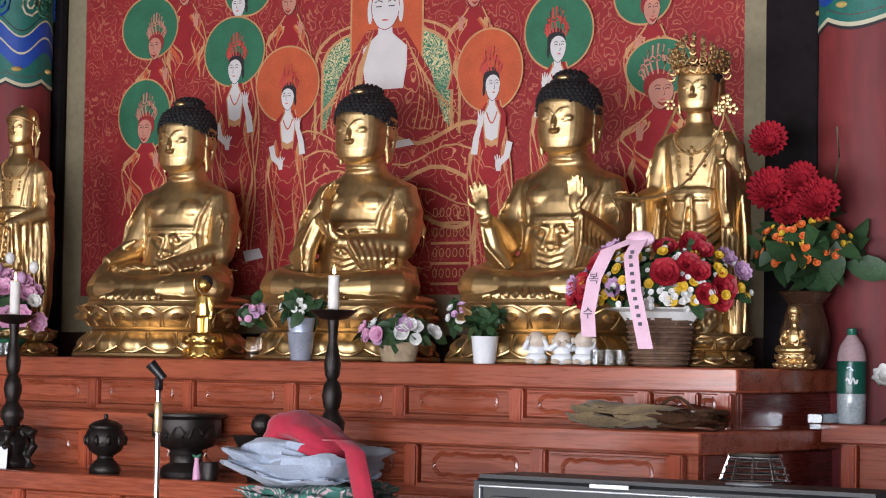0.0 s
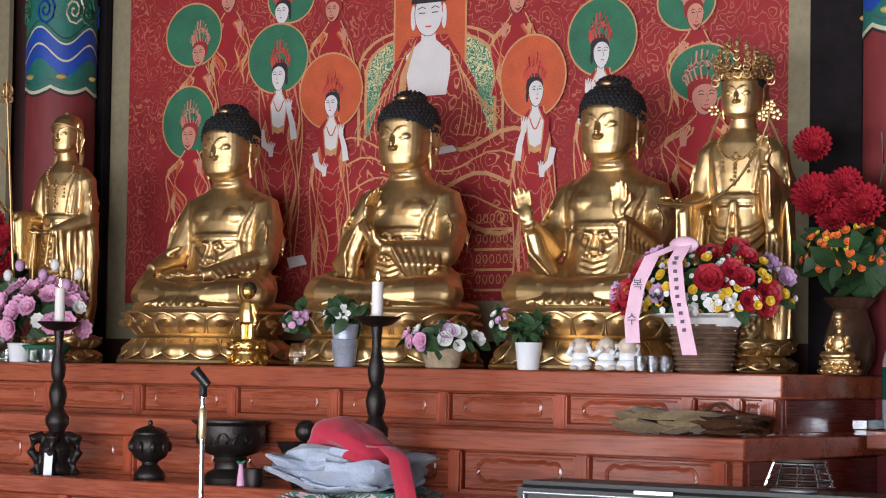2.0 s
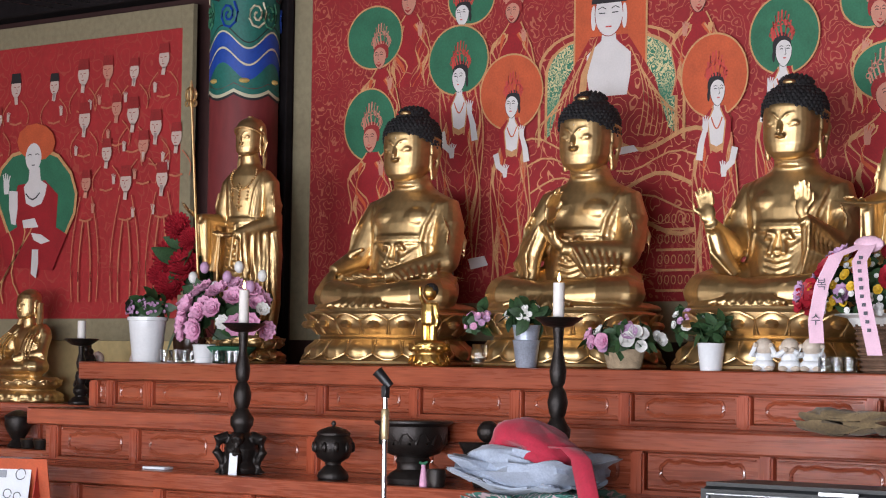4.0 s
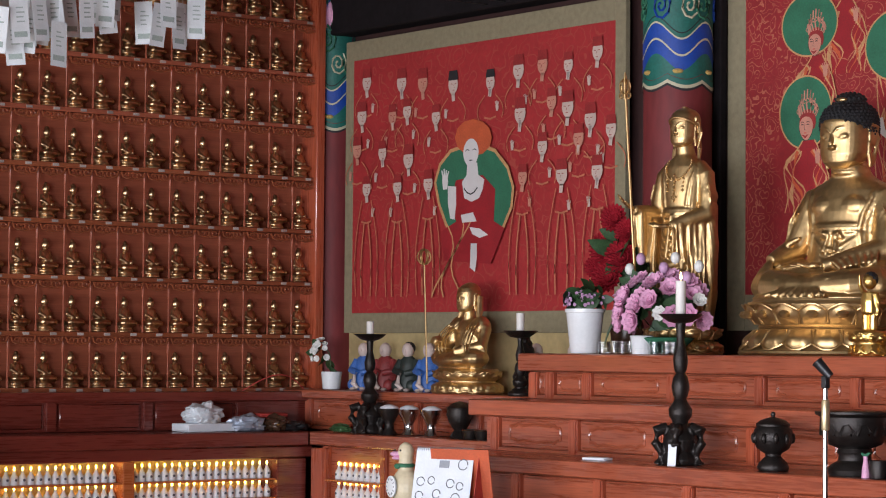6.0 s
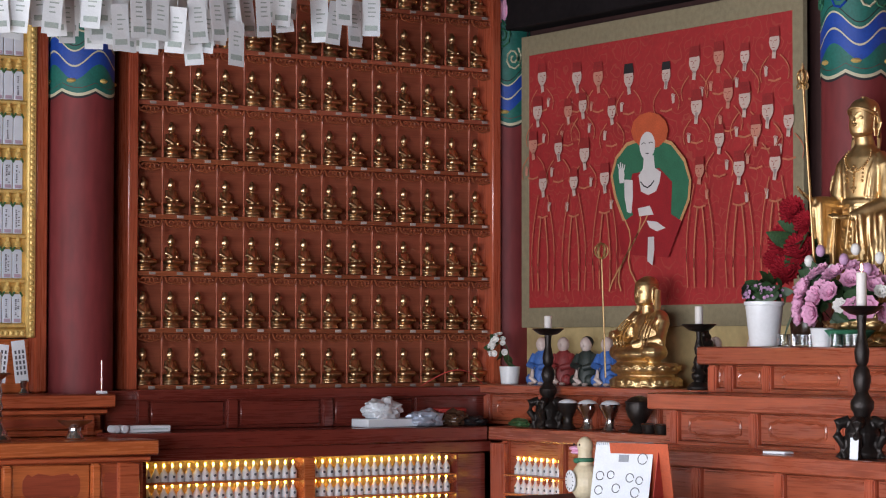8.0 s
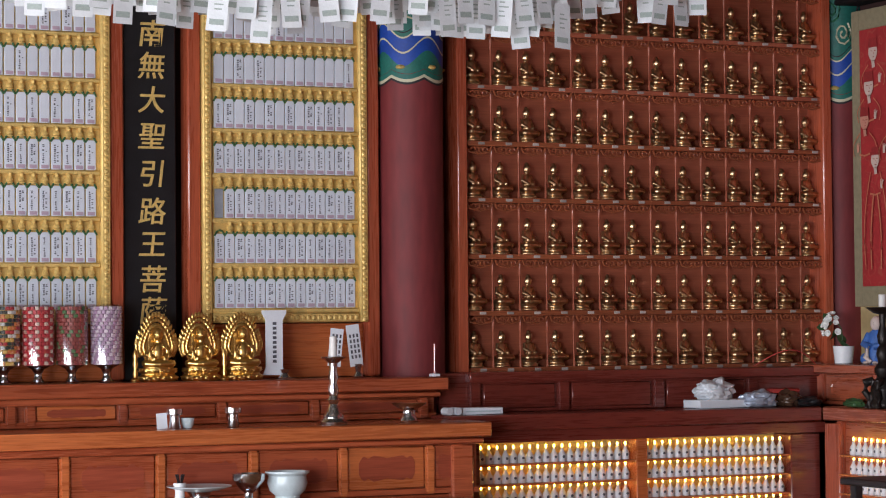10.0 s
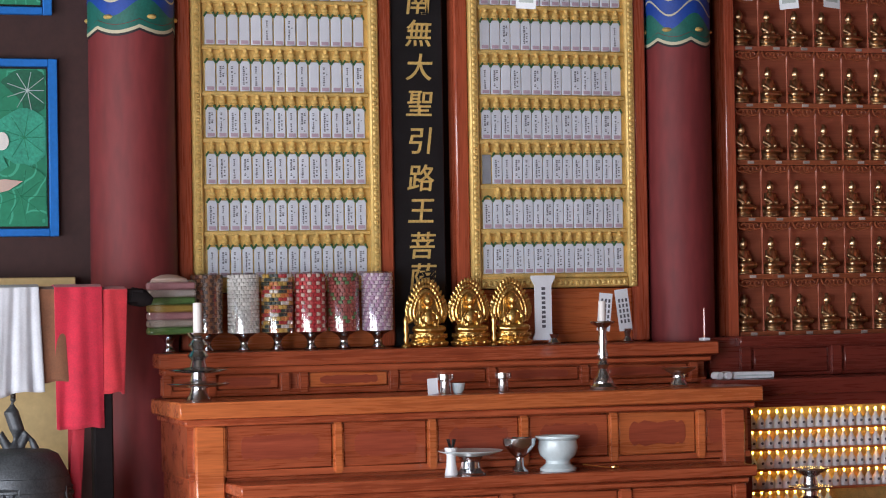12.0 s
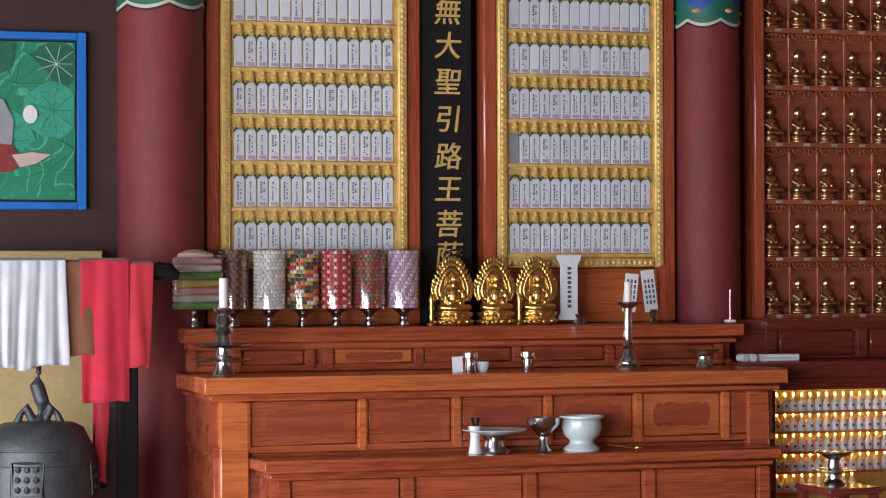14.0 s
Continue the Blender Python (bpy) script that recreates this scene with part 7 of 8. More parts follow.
lathe([(0.045, 0), (0.05, 0.02), (0.03, 0.05), (0.045, 0.10), (0.04, 0.14)], b, 16)
ball((0.01, 0, 0.205), 0.042, b, 14)
tube([(-0.02, 0, 0.10), (-0.07, 0, 0.12), (-0.075, 0, 0.15)], [0.04, 0.035, 0.03], b, 10)
part("body", melt(b, 0.005, 1, None, "body"), IRON, t)
part("bowl", lathe([(0.02, 0.10), (0.05, 0.14), (0.062, 0.165), (0.056, 0.165)], seg=16, at=(-0.055, 0, 0)), IRON, t)
t = thing("figurine_cup", (-5.965, 6.47, 0.996), "small pink and green figurine on a dark cup", "figurine")
part("cup", lathe([(0.03, 0), (0.038, 0.04), (0.034, 0.065)], seg=16, at=(0.045, 0.02, 0)), IRON, t)
part("body", melt(ball((0, 0, 0.075), (0.010, 0.010, 0.012), tube([(0, 0, 0), (0, 0, 0.03), (0, 0, 0.065)], [0.016, 0.014, 0.009], None, 8), 8), 0.003, 1, None, "body"), PINK, t)
part("leaf_cap", tube([(-0.018, 0, 0.088), (0, 0, 0.08), (0.02, 0, 0.092)], [0.005, 0.008, 0.004], seg=6), P_GREEN, t)

# bowls on the corner bench
for x, mm, lab in ((-10.33, IRON, "dark bronze bowl of rice"), (-10.153, STEEL, "polished steel goblet heaped with rice"), (-9.955, STEEL, "polished steel goblet heaped with rice")):
    t = thing("rice_goblet", (x, 7.51, 0.992), lab, "goblet", "goblets of rice")
    part("goblet", lathe([(0.042, 0), (0.044, 0.006), (0.026, 0.03), (0.024, 0.06), (0.036, 0.085), (0.058, 0.12), (0.062, 0.14), (0.057, 0.14)], seg=24), mm, t)
    part("rice", lathe([(0.057, 0.135), (0.045, 0.15), (0.02, 0.16), (0.001, 0.162)], seg=20), PAPER, t, "heap of white rice")
t = thing("lidded_bowl", (-9.74, 7.53, 0.992), "dark bronze footed bowl with a lid", "bowl")
part("bowl", lathe([(0.05, 0), (0.055, 0.01), (0.03, 0.04), (0.055, 0.08), (0.07, 0.12), (0.066, 0.15)], seg=24), IRON, t)
part("lid", lathe([(0.07, 0.15), (0.072, 0.158), (0.04, 0.18), (0.01, 0.19)], seg=24), IRON, t)
for k, x in enumerate((-9.60, -9.50)):
    t = thing("small_bowl", (x, 7.49, 0.992), "small dark bowl with a steel rim", "bowl", "small dark bowls")
    part("bowl", lathe([(0.03, 0), (0.034, 0.006), (0.045, 0.05), (0.043, 0.05)], seg=18), IRON, t)
    part("rim", lathe([(0.044, 0.046), (0.047, 0.05), (0.044, 0.054)], seg=18), STEEL, t)
t = thing("orchid_pot", (-11.18, 7.72, 1.218), "white pot with a drooping white orchid", "potted plant")
part("pot", lathe([(0.045, 0), (0.05, 0.004), (0.06, 0.10), (0.055, 0.10)], seg=20), WHITE, t)
part("stem", tube([(0, 0, 0.1), (-0.02, 0, 0.2), (-0.08, 0, 0.25), (-0.13, -0.02, 0.2)], 0.003, seg=5), LEAF, t)
for k in range(4):
    part("leaf", LEAF_BIG, LEAF, t, "", aim((0, 0, 0.1), (math.cos(k * 1.6), math.sin(k * 1.6) - 0.3, 0.7), 0.8, k))
bouquet(t, (-0.09, -0.02, 0.20), (0.07, 0.04, 0.09), [(SMALL, PETAL_W, 26, 1.2)], 6, 17)

# clutter on the lamp bench
PLASTIC = mat("white_plastic_bag", (0.70, 0.74, 0.78), 0.35, 0, 0.08, 10, 0.5)
rb = random.Random(9)


def crumple(name, at, size, material, label, category, seed):
    b = bmesh.new()
    bmesh.ops.create_icosphere(b, subdivisions=4, radius=1)
    for v in b.verts:
        n = noise.noise(v.co * 2.2 + Vector((seed, 0, 0))) * 0.35 + abs(noise.noise(v.co * 5 + Vector((0, seed, 0)))) * 0.25
        v.co *= 0.8 + n
        v.co.z = max(v.co.z, -0.6)
        v.co = Vector((v.co.x * size[0], v.co.y * size[1], (v.co.z + 0.6) * size[2]))
    return tagged(part(name, b, material, None, "", pose(*at)), label, category)


tagged(part("white_box", box((-0.10, -0.16, 0), (0.06, 0.28, 0.045), 0.004), PAPER, None, "", pose(-11.16, 6.88, 0.992, 0, 0, 4)), "flat white cardboard box on the lamp bench", "box")
crumple("plastic_bag", (-11.15, 6.85, 1.038), (0.09, 0.13, 0.075), PLASTIC, "crumpled white plastic bag on a flat box", "bag", 1)
crumple("plastic_bag", (-11.13, 7.12, 0.992), (0.09, 0.12, 0.06), TIN, "crumpled translucent plastic bag of fruit", "bag", 2)
crumple("cloth_wad", (-11.14, 7.30, 0.992), (0.09, 0.10, 0.06), DARKPOT, "dark brown bundle of cloth on the bench", "bundle", 3)
crumple("cloth_wad", (-11.10, 7.42, 0.992), (0.07, 0.09, 0.035), BLACK, "black crumpled bag on the bench", "bundle", 4)
tagged(part("red_packet", box((-0.03, -0.10, 0), (0.03, 0.10, 0.02), 0.004), DC_RED, None, "", pose(-11.16, 7.30, 1.068, 0, 6, 8)), "small red and white packet on a bundle", "packet")
crumple("cloth_wad", (-10.80, 7.52, 0.992), (0.10, 0.03, 0.03), LEAF, "dark green leaves lying on the bench", "bundle", 5)
tagged(part("charger_cable", tube(arc3((-11.30, 7.20, 1.21), (-11.30, 7.62, 1.21), (0.06, 0, 0.09), 14), 0.003, seg=5), DC_RED), "thin red cable arching over the bench", "cable")
t = thing("tissue_box", (-11.14, 5.43, 0.992), "long white paper box on the lamp bench", "box")
part("box", box((-0.035, -0.115, 0), (0.035, 0.115, 0.035), 0.003), PAPER, t)
part("print", box((0.0352, -0.10, 0.012), (0.0365, 0.10, 0.02), 0), CELADON, t)
roll_me = mesh_of("paper_roll", lathe([(0.018, 0), (0.02, 0.002), (0.02, 0.06), (0.018, 0.062)], seg=16))
for y in (5.215, 5.262):
    tagged(part("paper_roll", roll_me, PAPER, None, "", pose(-11.13, y, 1.012, 0, 90, 10)), "small grey paper roll lying on the bench", "roll", "paper rolls")
t = thing("incense_stick", (-11.3, 5.245, 1.188), "thin brown incense stick in a small holder", "incense stick")
part("holder", box((-0.03, -0.02, 0), (0.03, 0.02, 0.015), 0.003), PAPER, t)
part("stick", tube([(0, 0, 0.01), (0, 0, 0.17)], 0.005, seg=6), WOOD_Z, t)

# ---- offering table: wrapped sweets, vessels ----
UP, LOW, PULL = 1.188, 0.973, 0.604
FILM = bpy.data.materials.new("clear_film")
FILM.use_nodes = True
_n, _l = FILM.node_tree.nodes, FILM.node_tree.links
_t, _gl, _mx = _n.new("ShaderNodeBsdfTransparent"), _n.new("ShaderNodeBsdfGlossy"), _n.new("ShaderNodeMixShader")
_gl.inputs["Roughness"].default_value = 0.12
_mx.inputs[0].default_value = 0.26
_l.new(_t.outputs[0], _mx.inputs[1])
_l.new(_gl.outputs[0], _mx.inputs[2])
_l.new(_mx.outputs[0], _n["Material Output"].inputs[0])
stand_me = mesh_of("stand", lathe([(0.036, 0), (0.038, 0.006), (0.022, 0.022), (0.018, 0.045), (0.030, 0.068), (0.06, 0.084), (0.07, 0.088)], seg=20))
pal = {k: mat("sweet_" + k, c, 0.5, 0, 0.08, 20, 0.1, piece=0.12) for k, c in dict(brown=(0.30, 0.12, 0.05), dark=(0.08, 0.03, 0.025), white=(0.80, 0.78, 0.74), yellow=(0.72, 0.46, 0.10), orange=(0.75, 0.25, 0.06), black=(0.03, 0.05, 0.045), red=(0.58, 0.04, 0.05), cream=(0.78, 0.60, 0.50), maroon=(0.34, 0.07, 0.06), green=(0.10, 0.22, 0.08), violet=(0.50, 0.32, 0.46), pale=(0.72, 0.60, 0.66)).items()}
sweet_me = mesh_of("sweet", box((-0.010, -0.0100, -0.0085), (0.010, 0.0100, 0.0085), 0.003))
patterns = [lambda i, j: ("brown", "dark")[(i + j) % 2], lambda i, j: "white", lambda i, j: ("yellow", "white", "red", "orange", "black", "black")[(j - i // 2) % 6], lambda i, j: ("red", "red", "cream")[(i * 2 + (j % 2)) % 3],
            lambda i, j: "green" if (abs((i % 6) - 3) + j) % 5 == 0 else "maroon", lambda i, j: ("violet", "pale")[(i + j // 2) % 2]]
for k, y in enumerate((2.640, 2.808, 2.978, 3.147, 3.316, 3.492)):
    x = -11.42 if k == 0 else -11.36
    t = thing("sweet_tower", (x, y, UP), "clear wrapped tower of coloured sweets on a steel stand", "offering sweets", "row of sweet towers")
    part("stand", stand_me, STEEL, t, "polished steel footed stand")
    part("core", lathe([(0.066, 0.088), (0.066, 0.37)], seg=24), pal[patterns[k](0, 0)], t)
    rows, around = 15, 20
    for j in range(rows):
        for i in range(around):
            a = 2 * math.pi * (i + 0.5 * (j % 2)) / around
            if math.cos(a + 0.25) < -0.15:
                continue
            key = patterns[k](i, j)
            me = bpy.data.meshes.get("sweet_" + key)
            if not me:
                me = sweet_me.copy()
                me.name = "sweet_" + key
                me.materials.clear()
                me.materials.append(pal[key])
            part("sweet", me, pal[key], t, "", pose(0.068 * math.cos(a), 0.068 * math.sin(a), 0.099 + 0.0190 * j, 0, 0, math.degrees(a)))
    part("film", lathe([(0.080, 0.088), (0.080, 0.376), (0.076, 0.382)], seg=32), FILM, t, "shiny clear film wrap").visible_shadow = False
t = thing("rice_cake", (-11.37, 2.437, UP), "square layered rainbow rice cake on a steel stand", "rice cake")
part("stand", stand_me, STEEL, t)
for k, key in enumerate(("green", "cream", "violet", "yellow", "green", "white", "violet")):
    mm = mat("cake_" + key, dict(green=(0.14, 0.32, 0.08), cream=(0.60, 0.52, 0.45), violet=(0.60, 0.30, 0.32), yellow=(0.62, 0.42, 0.08), white=(0.68, 0.62, 0.58))[key], 0.8, 0, 0.12, 30, 0.3)
    part("layer", box((-0.10, -0.115, 0.09 + 0.036 * k), (0.10, 0.115, 0.125 + 0.036 * k), 0.008), mm, t)
part("top", lathe([(0.10, 0.342), (0.09, 0.36), (0.04, 0.378), (0.001, 0.38)], seg=16), pal["cream"], t, "crumbly pale top")
part("film", box((-0.106, -0.121, 0.088), (0.106, 0.121, 0.352), 0.012), FILM, t, "shiny clear film wrap").visible_shadow = False

t = thing("spirit_tablet", (-11.38, 4.385, UP), "white folded paper tablet with a column of writing", "paper tablet")
part("paper", flat([(-0.062, 0.02), (0.062, 0.02), (0.045, 0.06), (0.045, 0.30), (0.065, 0.335), (0.065, 0.35), (-0.065, 0.35), (-0.065, 0.335), (-0.045, 0.30), (-0.045, 0.06)], 0.012), PAPER, t, "", pose(0, 0, 0, 0, 0, 90))
for k in range(9):
    part("ink_bar", box((0.001, -0.010, 0.275 - 0.024 * k), (0.0025, 0.010, 0.29 - 0.024 * k), 0), INK, t)
part("foot", lathe([(0.03, 0), (0.032, 0.008), (0.015, 0.03), (0.025, 0.05)], seg=16), STEEL, t, "", pose(0.05, 0.035, 0))
for y, h, lean in ((4.70, 0.17, -6), (4.842, 0.19, 7)):
    t = thing("paper_tag", (-11.37, y, UP), "white paper tag with small writing on a steel foot", "paper tag", "paper tags")
    part("foot", lathe([(0.028, 0), (0.03, 0.006), (0.012, 0.03), (0.022, 0.07)], seg=16), STEEL, t)
    p = part("paper", box((0, -0.036, 0.06), (0.003, 0.036, 0.085 + h), 0), PAPER, t, "", pose(0, 0, 0, lean))
    for k in range(3):
        for q in range(5):
            part("ink_bar", box((0.003, -0.024 + 0.02 * k, 0.10 + 0.027 * q), (0.0042, -0.014 + 0.02 * k, 0.118 + 0.027 * q), 0), INK, p)


def steel(name, at, prof, label, category, material=None, group=""):
    t = thing(name, at, label, category, group)
    part("body", lathe(prof, seg=28), material or STEEL, t)
    return t


t = steel("steel_candlestick", (-10.85, 4.488, LOW), [(0.066, 0), (0.068, 0.012), (0.05, 0.03), (0.05, 0.045), (0.034, 0.065), (0.022, 0.10), (0.030, 0.12), (0.020, 0.14), (0.028, 0.17), (0.018, 0.20), (0.024, 0.23), (0.018, 0.27), (0.022, 0.30), (0.06, 0.325), (0.062, 0.332), (0.02, 0.33)], "tall polished steel candlestick with a short candle", "candlestick")
part("candle", lathe([(0.018, 0.33), (0.018, 0.43), (0.012, 0.432)], seg=14), WAX, t)
t = steel("steel_candlestick", (-10.85, 2.463, LOW), [(0.058, 0), (0.06, 0.01), (0.042, 0.035), (0.036, 0.06), (0.11, 0.078), (0.112, 0.083), (0.04, 0.095), (0.034, 0.125), (0.105, 0.142), (0.107, 0.148), (0.04, 0.16), (0.032, 0.19), (0.05, 0.21), (0.03, 0.235), (0.045, 0.26), (0.028, 0.285), (0.05, 0.31), (0.052, 0.318), (0.02, 0.318)], "stacked steel candlestick with three round trays", "candlestick")
for z, r in ((0.075, 0.148), (0.140, 0.138)):
    part("tray", lathe([(0.03, z - 0.012), (r * 0.85, z - 0.004), (r, z + 0.006), (r * 0.97, z + 0.010), (0.03, z + 0.004)], seg=32), STEEL, t, "wide round steel tray")
part("candle", lathe([(0.021, 0.318), (0.021, 0.455), (0.014, 0.457)], seg=14), WAX, t)
steel("steel_cup", (-10.84, 3.667, LOW), [(0.026, 0), (0.028, 0.004), (0.024, 0.05), (0.026, 0.064), (0.040, 0.07), (0.041, 0.094), (0.037, 0.094)], "small brushed steel offering cup", "cup", None, "steel offering cups")
steel("steel_cup", (-10.84, 3.962, LOW), [(0.026, 0), (0.028, 0.004), (0.024, 0.05), (0.026, 0.064), (0.040, 0.07), (0.041, 0.094), (0.037, 0.094)], "small brushed steel offering cup", "cup", None, "steel offering cups")
steel("small_cup", (-10.86, 3.738, LOW), [(0.02, 0), (0.03, 0.02), (0.034, 0.05), (0.03, 0.05)], "small pale celadon cup", "cup", CELADON)
tagged(part("white_card", box((-0.002, -0.026, 0), (0.002, 0.026, 0.075), 0), PAPER, None, "", pose(-10.86, 3.612, LOW, 4)), "small white card leaning beside a cup", "card")
steel("steel_dish", (-10.85, 4.893, LOW), [(0.045, 0), (0.048, 0.01), (0.03, 0.04), (0.032, 0.06), (0.085, 0.09), (0.088, 0.098), (0.06, 0.095), (0.002, 0.09)], "low polished steel footed dish", "dish")
steel("steel_dish", (-10.34, 5.345, 0.424), [(0.05, 0), (0.052, 0.01), (0.03, 0.03), (0.03, 0.05), (0.105, 0.068), (0.106, 0.074), (0.035, 0.085), (0.03, 0.12), (0.09, 0.155), (0.092, 0.163), (0.002, 0.155)], "two-tiered steel dish on a low stool", "dish")
t = thing("low_stool", (-10.34, 5.345, 0), "small dark wooden stool under a steel dish", "stool")
part("seat", box((-0.18, -0.12, 0.39), (0.18, 0.16, 0.423), 0.006), WOOD_DARK, t)
for sx in (-0.15, 0.15):
    for sy in (-0.09, 0.13):
        part("leg", box((sx - 0.02, sy - 0.02, 0), (sx + 0.02, sy + 0.02, 0.389), 0.004), WOOD_DARK, t)

t = thing("footed_plate", (-10.58, 3.697, PULL), "pale plate on a steel foot", "plate")
part("foot", lathe([(0.075, 0), (0.077, 0.01), (0.05, 0.03), (0.045, 0.06), (0.06, 0.085)], seg=28), STEEL, t, "polished steel foot")
part("plate", lathe([(0.05, 0.085), (0.10, 0.092), (0.15, 0.108), (0.153, 0.113), (0.10, 0.10), (0.002, 0.096)], seg=36), CELADON, t)
steel("steel_goblet", (-10.58, 3.942, PULL), [(0.042, 0), (0.044, 0.006), (0.022, 0.03), (0.02, 0.07), (0.05, 0.095), (0.076, 0.13), (0.08, 0.162), (0.074, 0.162), (0.06, 0.12)], "wide polished steel offering goblet", "goblet")
t = thing("celadon_bowl", (-10.58, 4.137, PULL), "pale celadon incense bowl on a flared foot", "bowl")
part("bowl", lathe([(0.085, 0), (0.088, 0.012), (0.06, 0.035), (0.058, 0.05), (0.085, 0.075), (0.096, 0.11), (0.09, 0.145), (0.106, 0.158), (0.106, 0.167), (0.09, 0.165), (0.08, 0.12), (0.002, 0.10)], seg=36), CELADON, t)
part("ash", lathe([(0.088, 0.15), (0.04, 0.156), (0.001, 0.157)], seg=20), GREY, t)
t = thing("incense_vase", (-10.56, 3.595, PULL), "small white vase of dark incense sticks", "vase")
part("vase", lathe([(0.03, 0), (0.032, 0.004), (0.024, 0.05), (0.022, 0.09), (0.032, 0.125), (0.03, 0.13)], seg=18), WHITE, t)
for k in range(9):
    part("stick", tube([(0.004 * math.cos(k), 0.004 * math.sin(k), 0.1), (0.022 * math.cos(k * 1.7), 0.022 * math.sin(k * 1.7), 0.17)], 0.003, seg=4), BLACK, t)
t = thing("gold_spoon", (-10.52, 4.36, PULL), "thin gilded spoon lying on the table", "spoon")
part("handle", tube([(0.0, -0.12, 0.03), (0, 0.0, 0.012), (0, 0.03, 0.008)], 0.003, seg=5), GOLD2, t)
part("bowl", ball((0, 0.045, 0.012), (0.014, 0.022, 0.010), None, 10), GOLD2, t)

# ---- framed pictures, bell and cloths by the column ----
FRAME_BLUE = mat("azure_frame_paint", (0.012, 0.17, 0.58), 0.45, 0, 0.08, 6, 0.03)
P_LEAF = silk("painted_lotus_leaf", (0.02, 0.24, 0.13), (0.06, 0.40, 0.25), 5.0, 0.05)


def framed(y0, y1, z0, z1, label):
    t = thing("framed_picture", (-11.70, 0, 0), label, "picture", "blue framed wall pictures")
    for lo, hi in (((0, y0, z0), (0.03, y0 + 0.045, z1)), ((0, y1 - 0.045, z0), (0.03, y1, z1)), ((0, y0 + 0.045, z0), (0.03, y1 - 0.045, z0 + 0.04)), ((0, y0 + 0.045, z1 - 0.04), (0.03, y1 - 0.045, z1))):
        part("frame", box(lo, hi, 0.004), FRAME_BLUE, t, "bright blue painted frame strip")
    part("liner", box((0, y0 + 0.045, z0 + 0.04), (0.012, y1 - 0.045, z1 - 0.04), 0), BLACK, t)
    part("canvas", box((0.012, y0 + 0.055, z0 + 0.05), (0.016, y1 - 0.055, z1 - 0.05), 0), P_LEAF, t, "green lotus pond painting")
    return t


pic = framed(0.75, 1.966, 1.765, 2.635, "blue framed painting of a figure among lotus leaves")


def on_pic(outline, y_off, material, name, label=""):
    """Outline in y, z on the picture's face."""
    b = flat([(y, z) for y, z in outline], -0.001)
    part(name, b, material, pic, label, pose(0.0165 + y_off, 0, 0, 0, 0, 90))


def leaf_outline(cy, cz, r, seed, n=26):
    rnd = random.Random(seed)
    return [(cy + r * (1 + 0.07 * math.sin(5 * a + seed)) * math.cos(a), cz + r * 0.9 * (1 + 0.07 * math.cos(4 * a)) * math.sin(a)) for a in [2 * math.pi * k / n for k in range(n)]]


DEEP = mat("painted_deep_green", (0.015, 0.14, 0.08), 0.6, 0, 0.2, 8, 0.02)
MIDG = mat("painted_jade_green", (0.04, 0.36, 0.24), 0.6, 0, 0.2, 8, 0.02)
for k, (cy, cz, r, mm) in enumerate(((1.82, 2.48, 0.13, DEEP), (1.62, 2.38, 0.17, P_LEAF), (1.80, 2.25, 0.15, MIDG), (1.55, 2.10, 0.17, MIDG), (1.78, 1.96, 0.17, P_LEAF), (1.50, 2.52, 0.12, DEEP), (1.40, 1.92, 0.14, DEEP), (1.25, 2.35, 0.2, P_LEAF))):
    on_pic([(max(min(y, 1.905), 0.82), max(min(z, 2.58), 1.825)) for y, z in leaf_outline(cy, cz, r, k)], 0.001 + 0.0012 * k, mm, "lotus_leaf", "painted round lotus leaf")
    b = None
    for q in range(9):
        a = 2 * math.pi * q / 9
        b = tube([(0.019 + 0.0012 * k, cy, cz), (0.019 + 0.0012 * k, max(min(cy + r * 0.8 * math.cos(a), 1.90), 0.83), max(min(cz + r * 0.75 * math.sin(a), 2.57), 1.83))], 0.0018, b, 4)
    part("leaf_vein", b, CELADON if k == 0 else P_LEAF, pic)
on_pic(oval(1.69, 2.23, 0.035, 0.045, 16), 0.012, PETAL_W, "lotus_bud", "white lotus bud with a red tip")
on_pic([(1.35, 2.36), (1.56, 2.30), (1.61, 2.20), (1.60, 2.05), (1.35, 2.0)], 0.013, GREY, "sleeve", "pale grey sleeve")
on_pic([(1.35, 2.10), (1.60, 2.08), (1.66, 2.0), (1.60, 1.95), (1.35, 1.92)], 0.0145, DOLL_RED, "robe_hem", "dark red robe")
on_pic([(1.60, 2.03), (1.70, 2.045), (1.79, 2.035), (1.72, 1.99), (1.64, 1.97)], 0.016, SKIN, "hand_shape")
framed(0.75, 1.945, 2.85, 3.6, "blue framed painting high on the wall")
slab("wall_strip_ochre", (-11.70, 0.6, 1.46), (-11.60, 2.03, 1.565), CREAM, "ochre painted rail on the wall", 0.004)
slab("wall_panel_ochre", (-11.715, 0.6, 0.4), (-11.69, 2.03, 1.455), CREAM, "ochre painted lower wall panel")

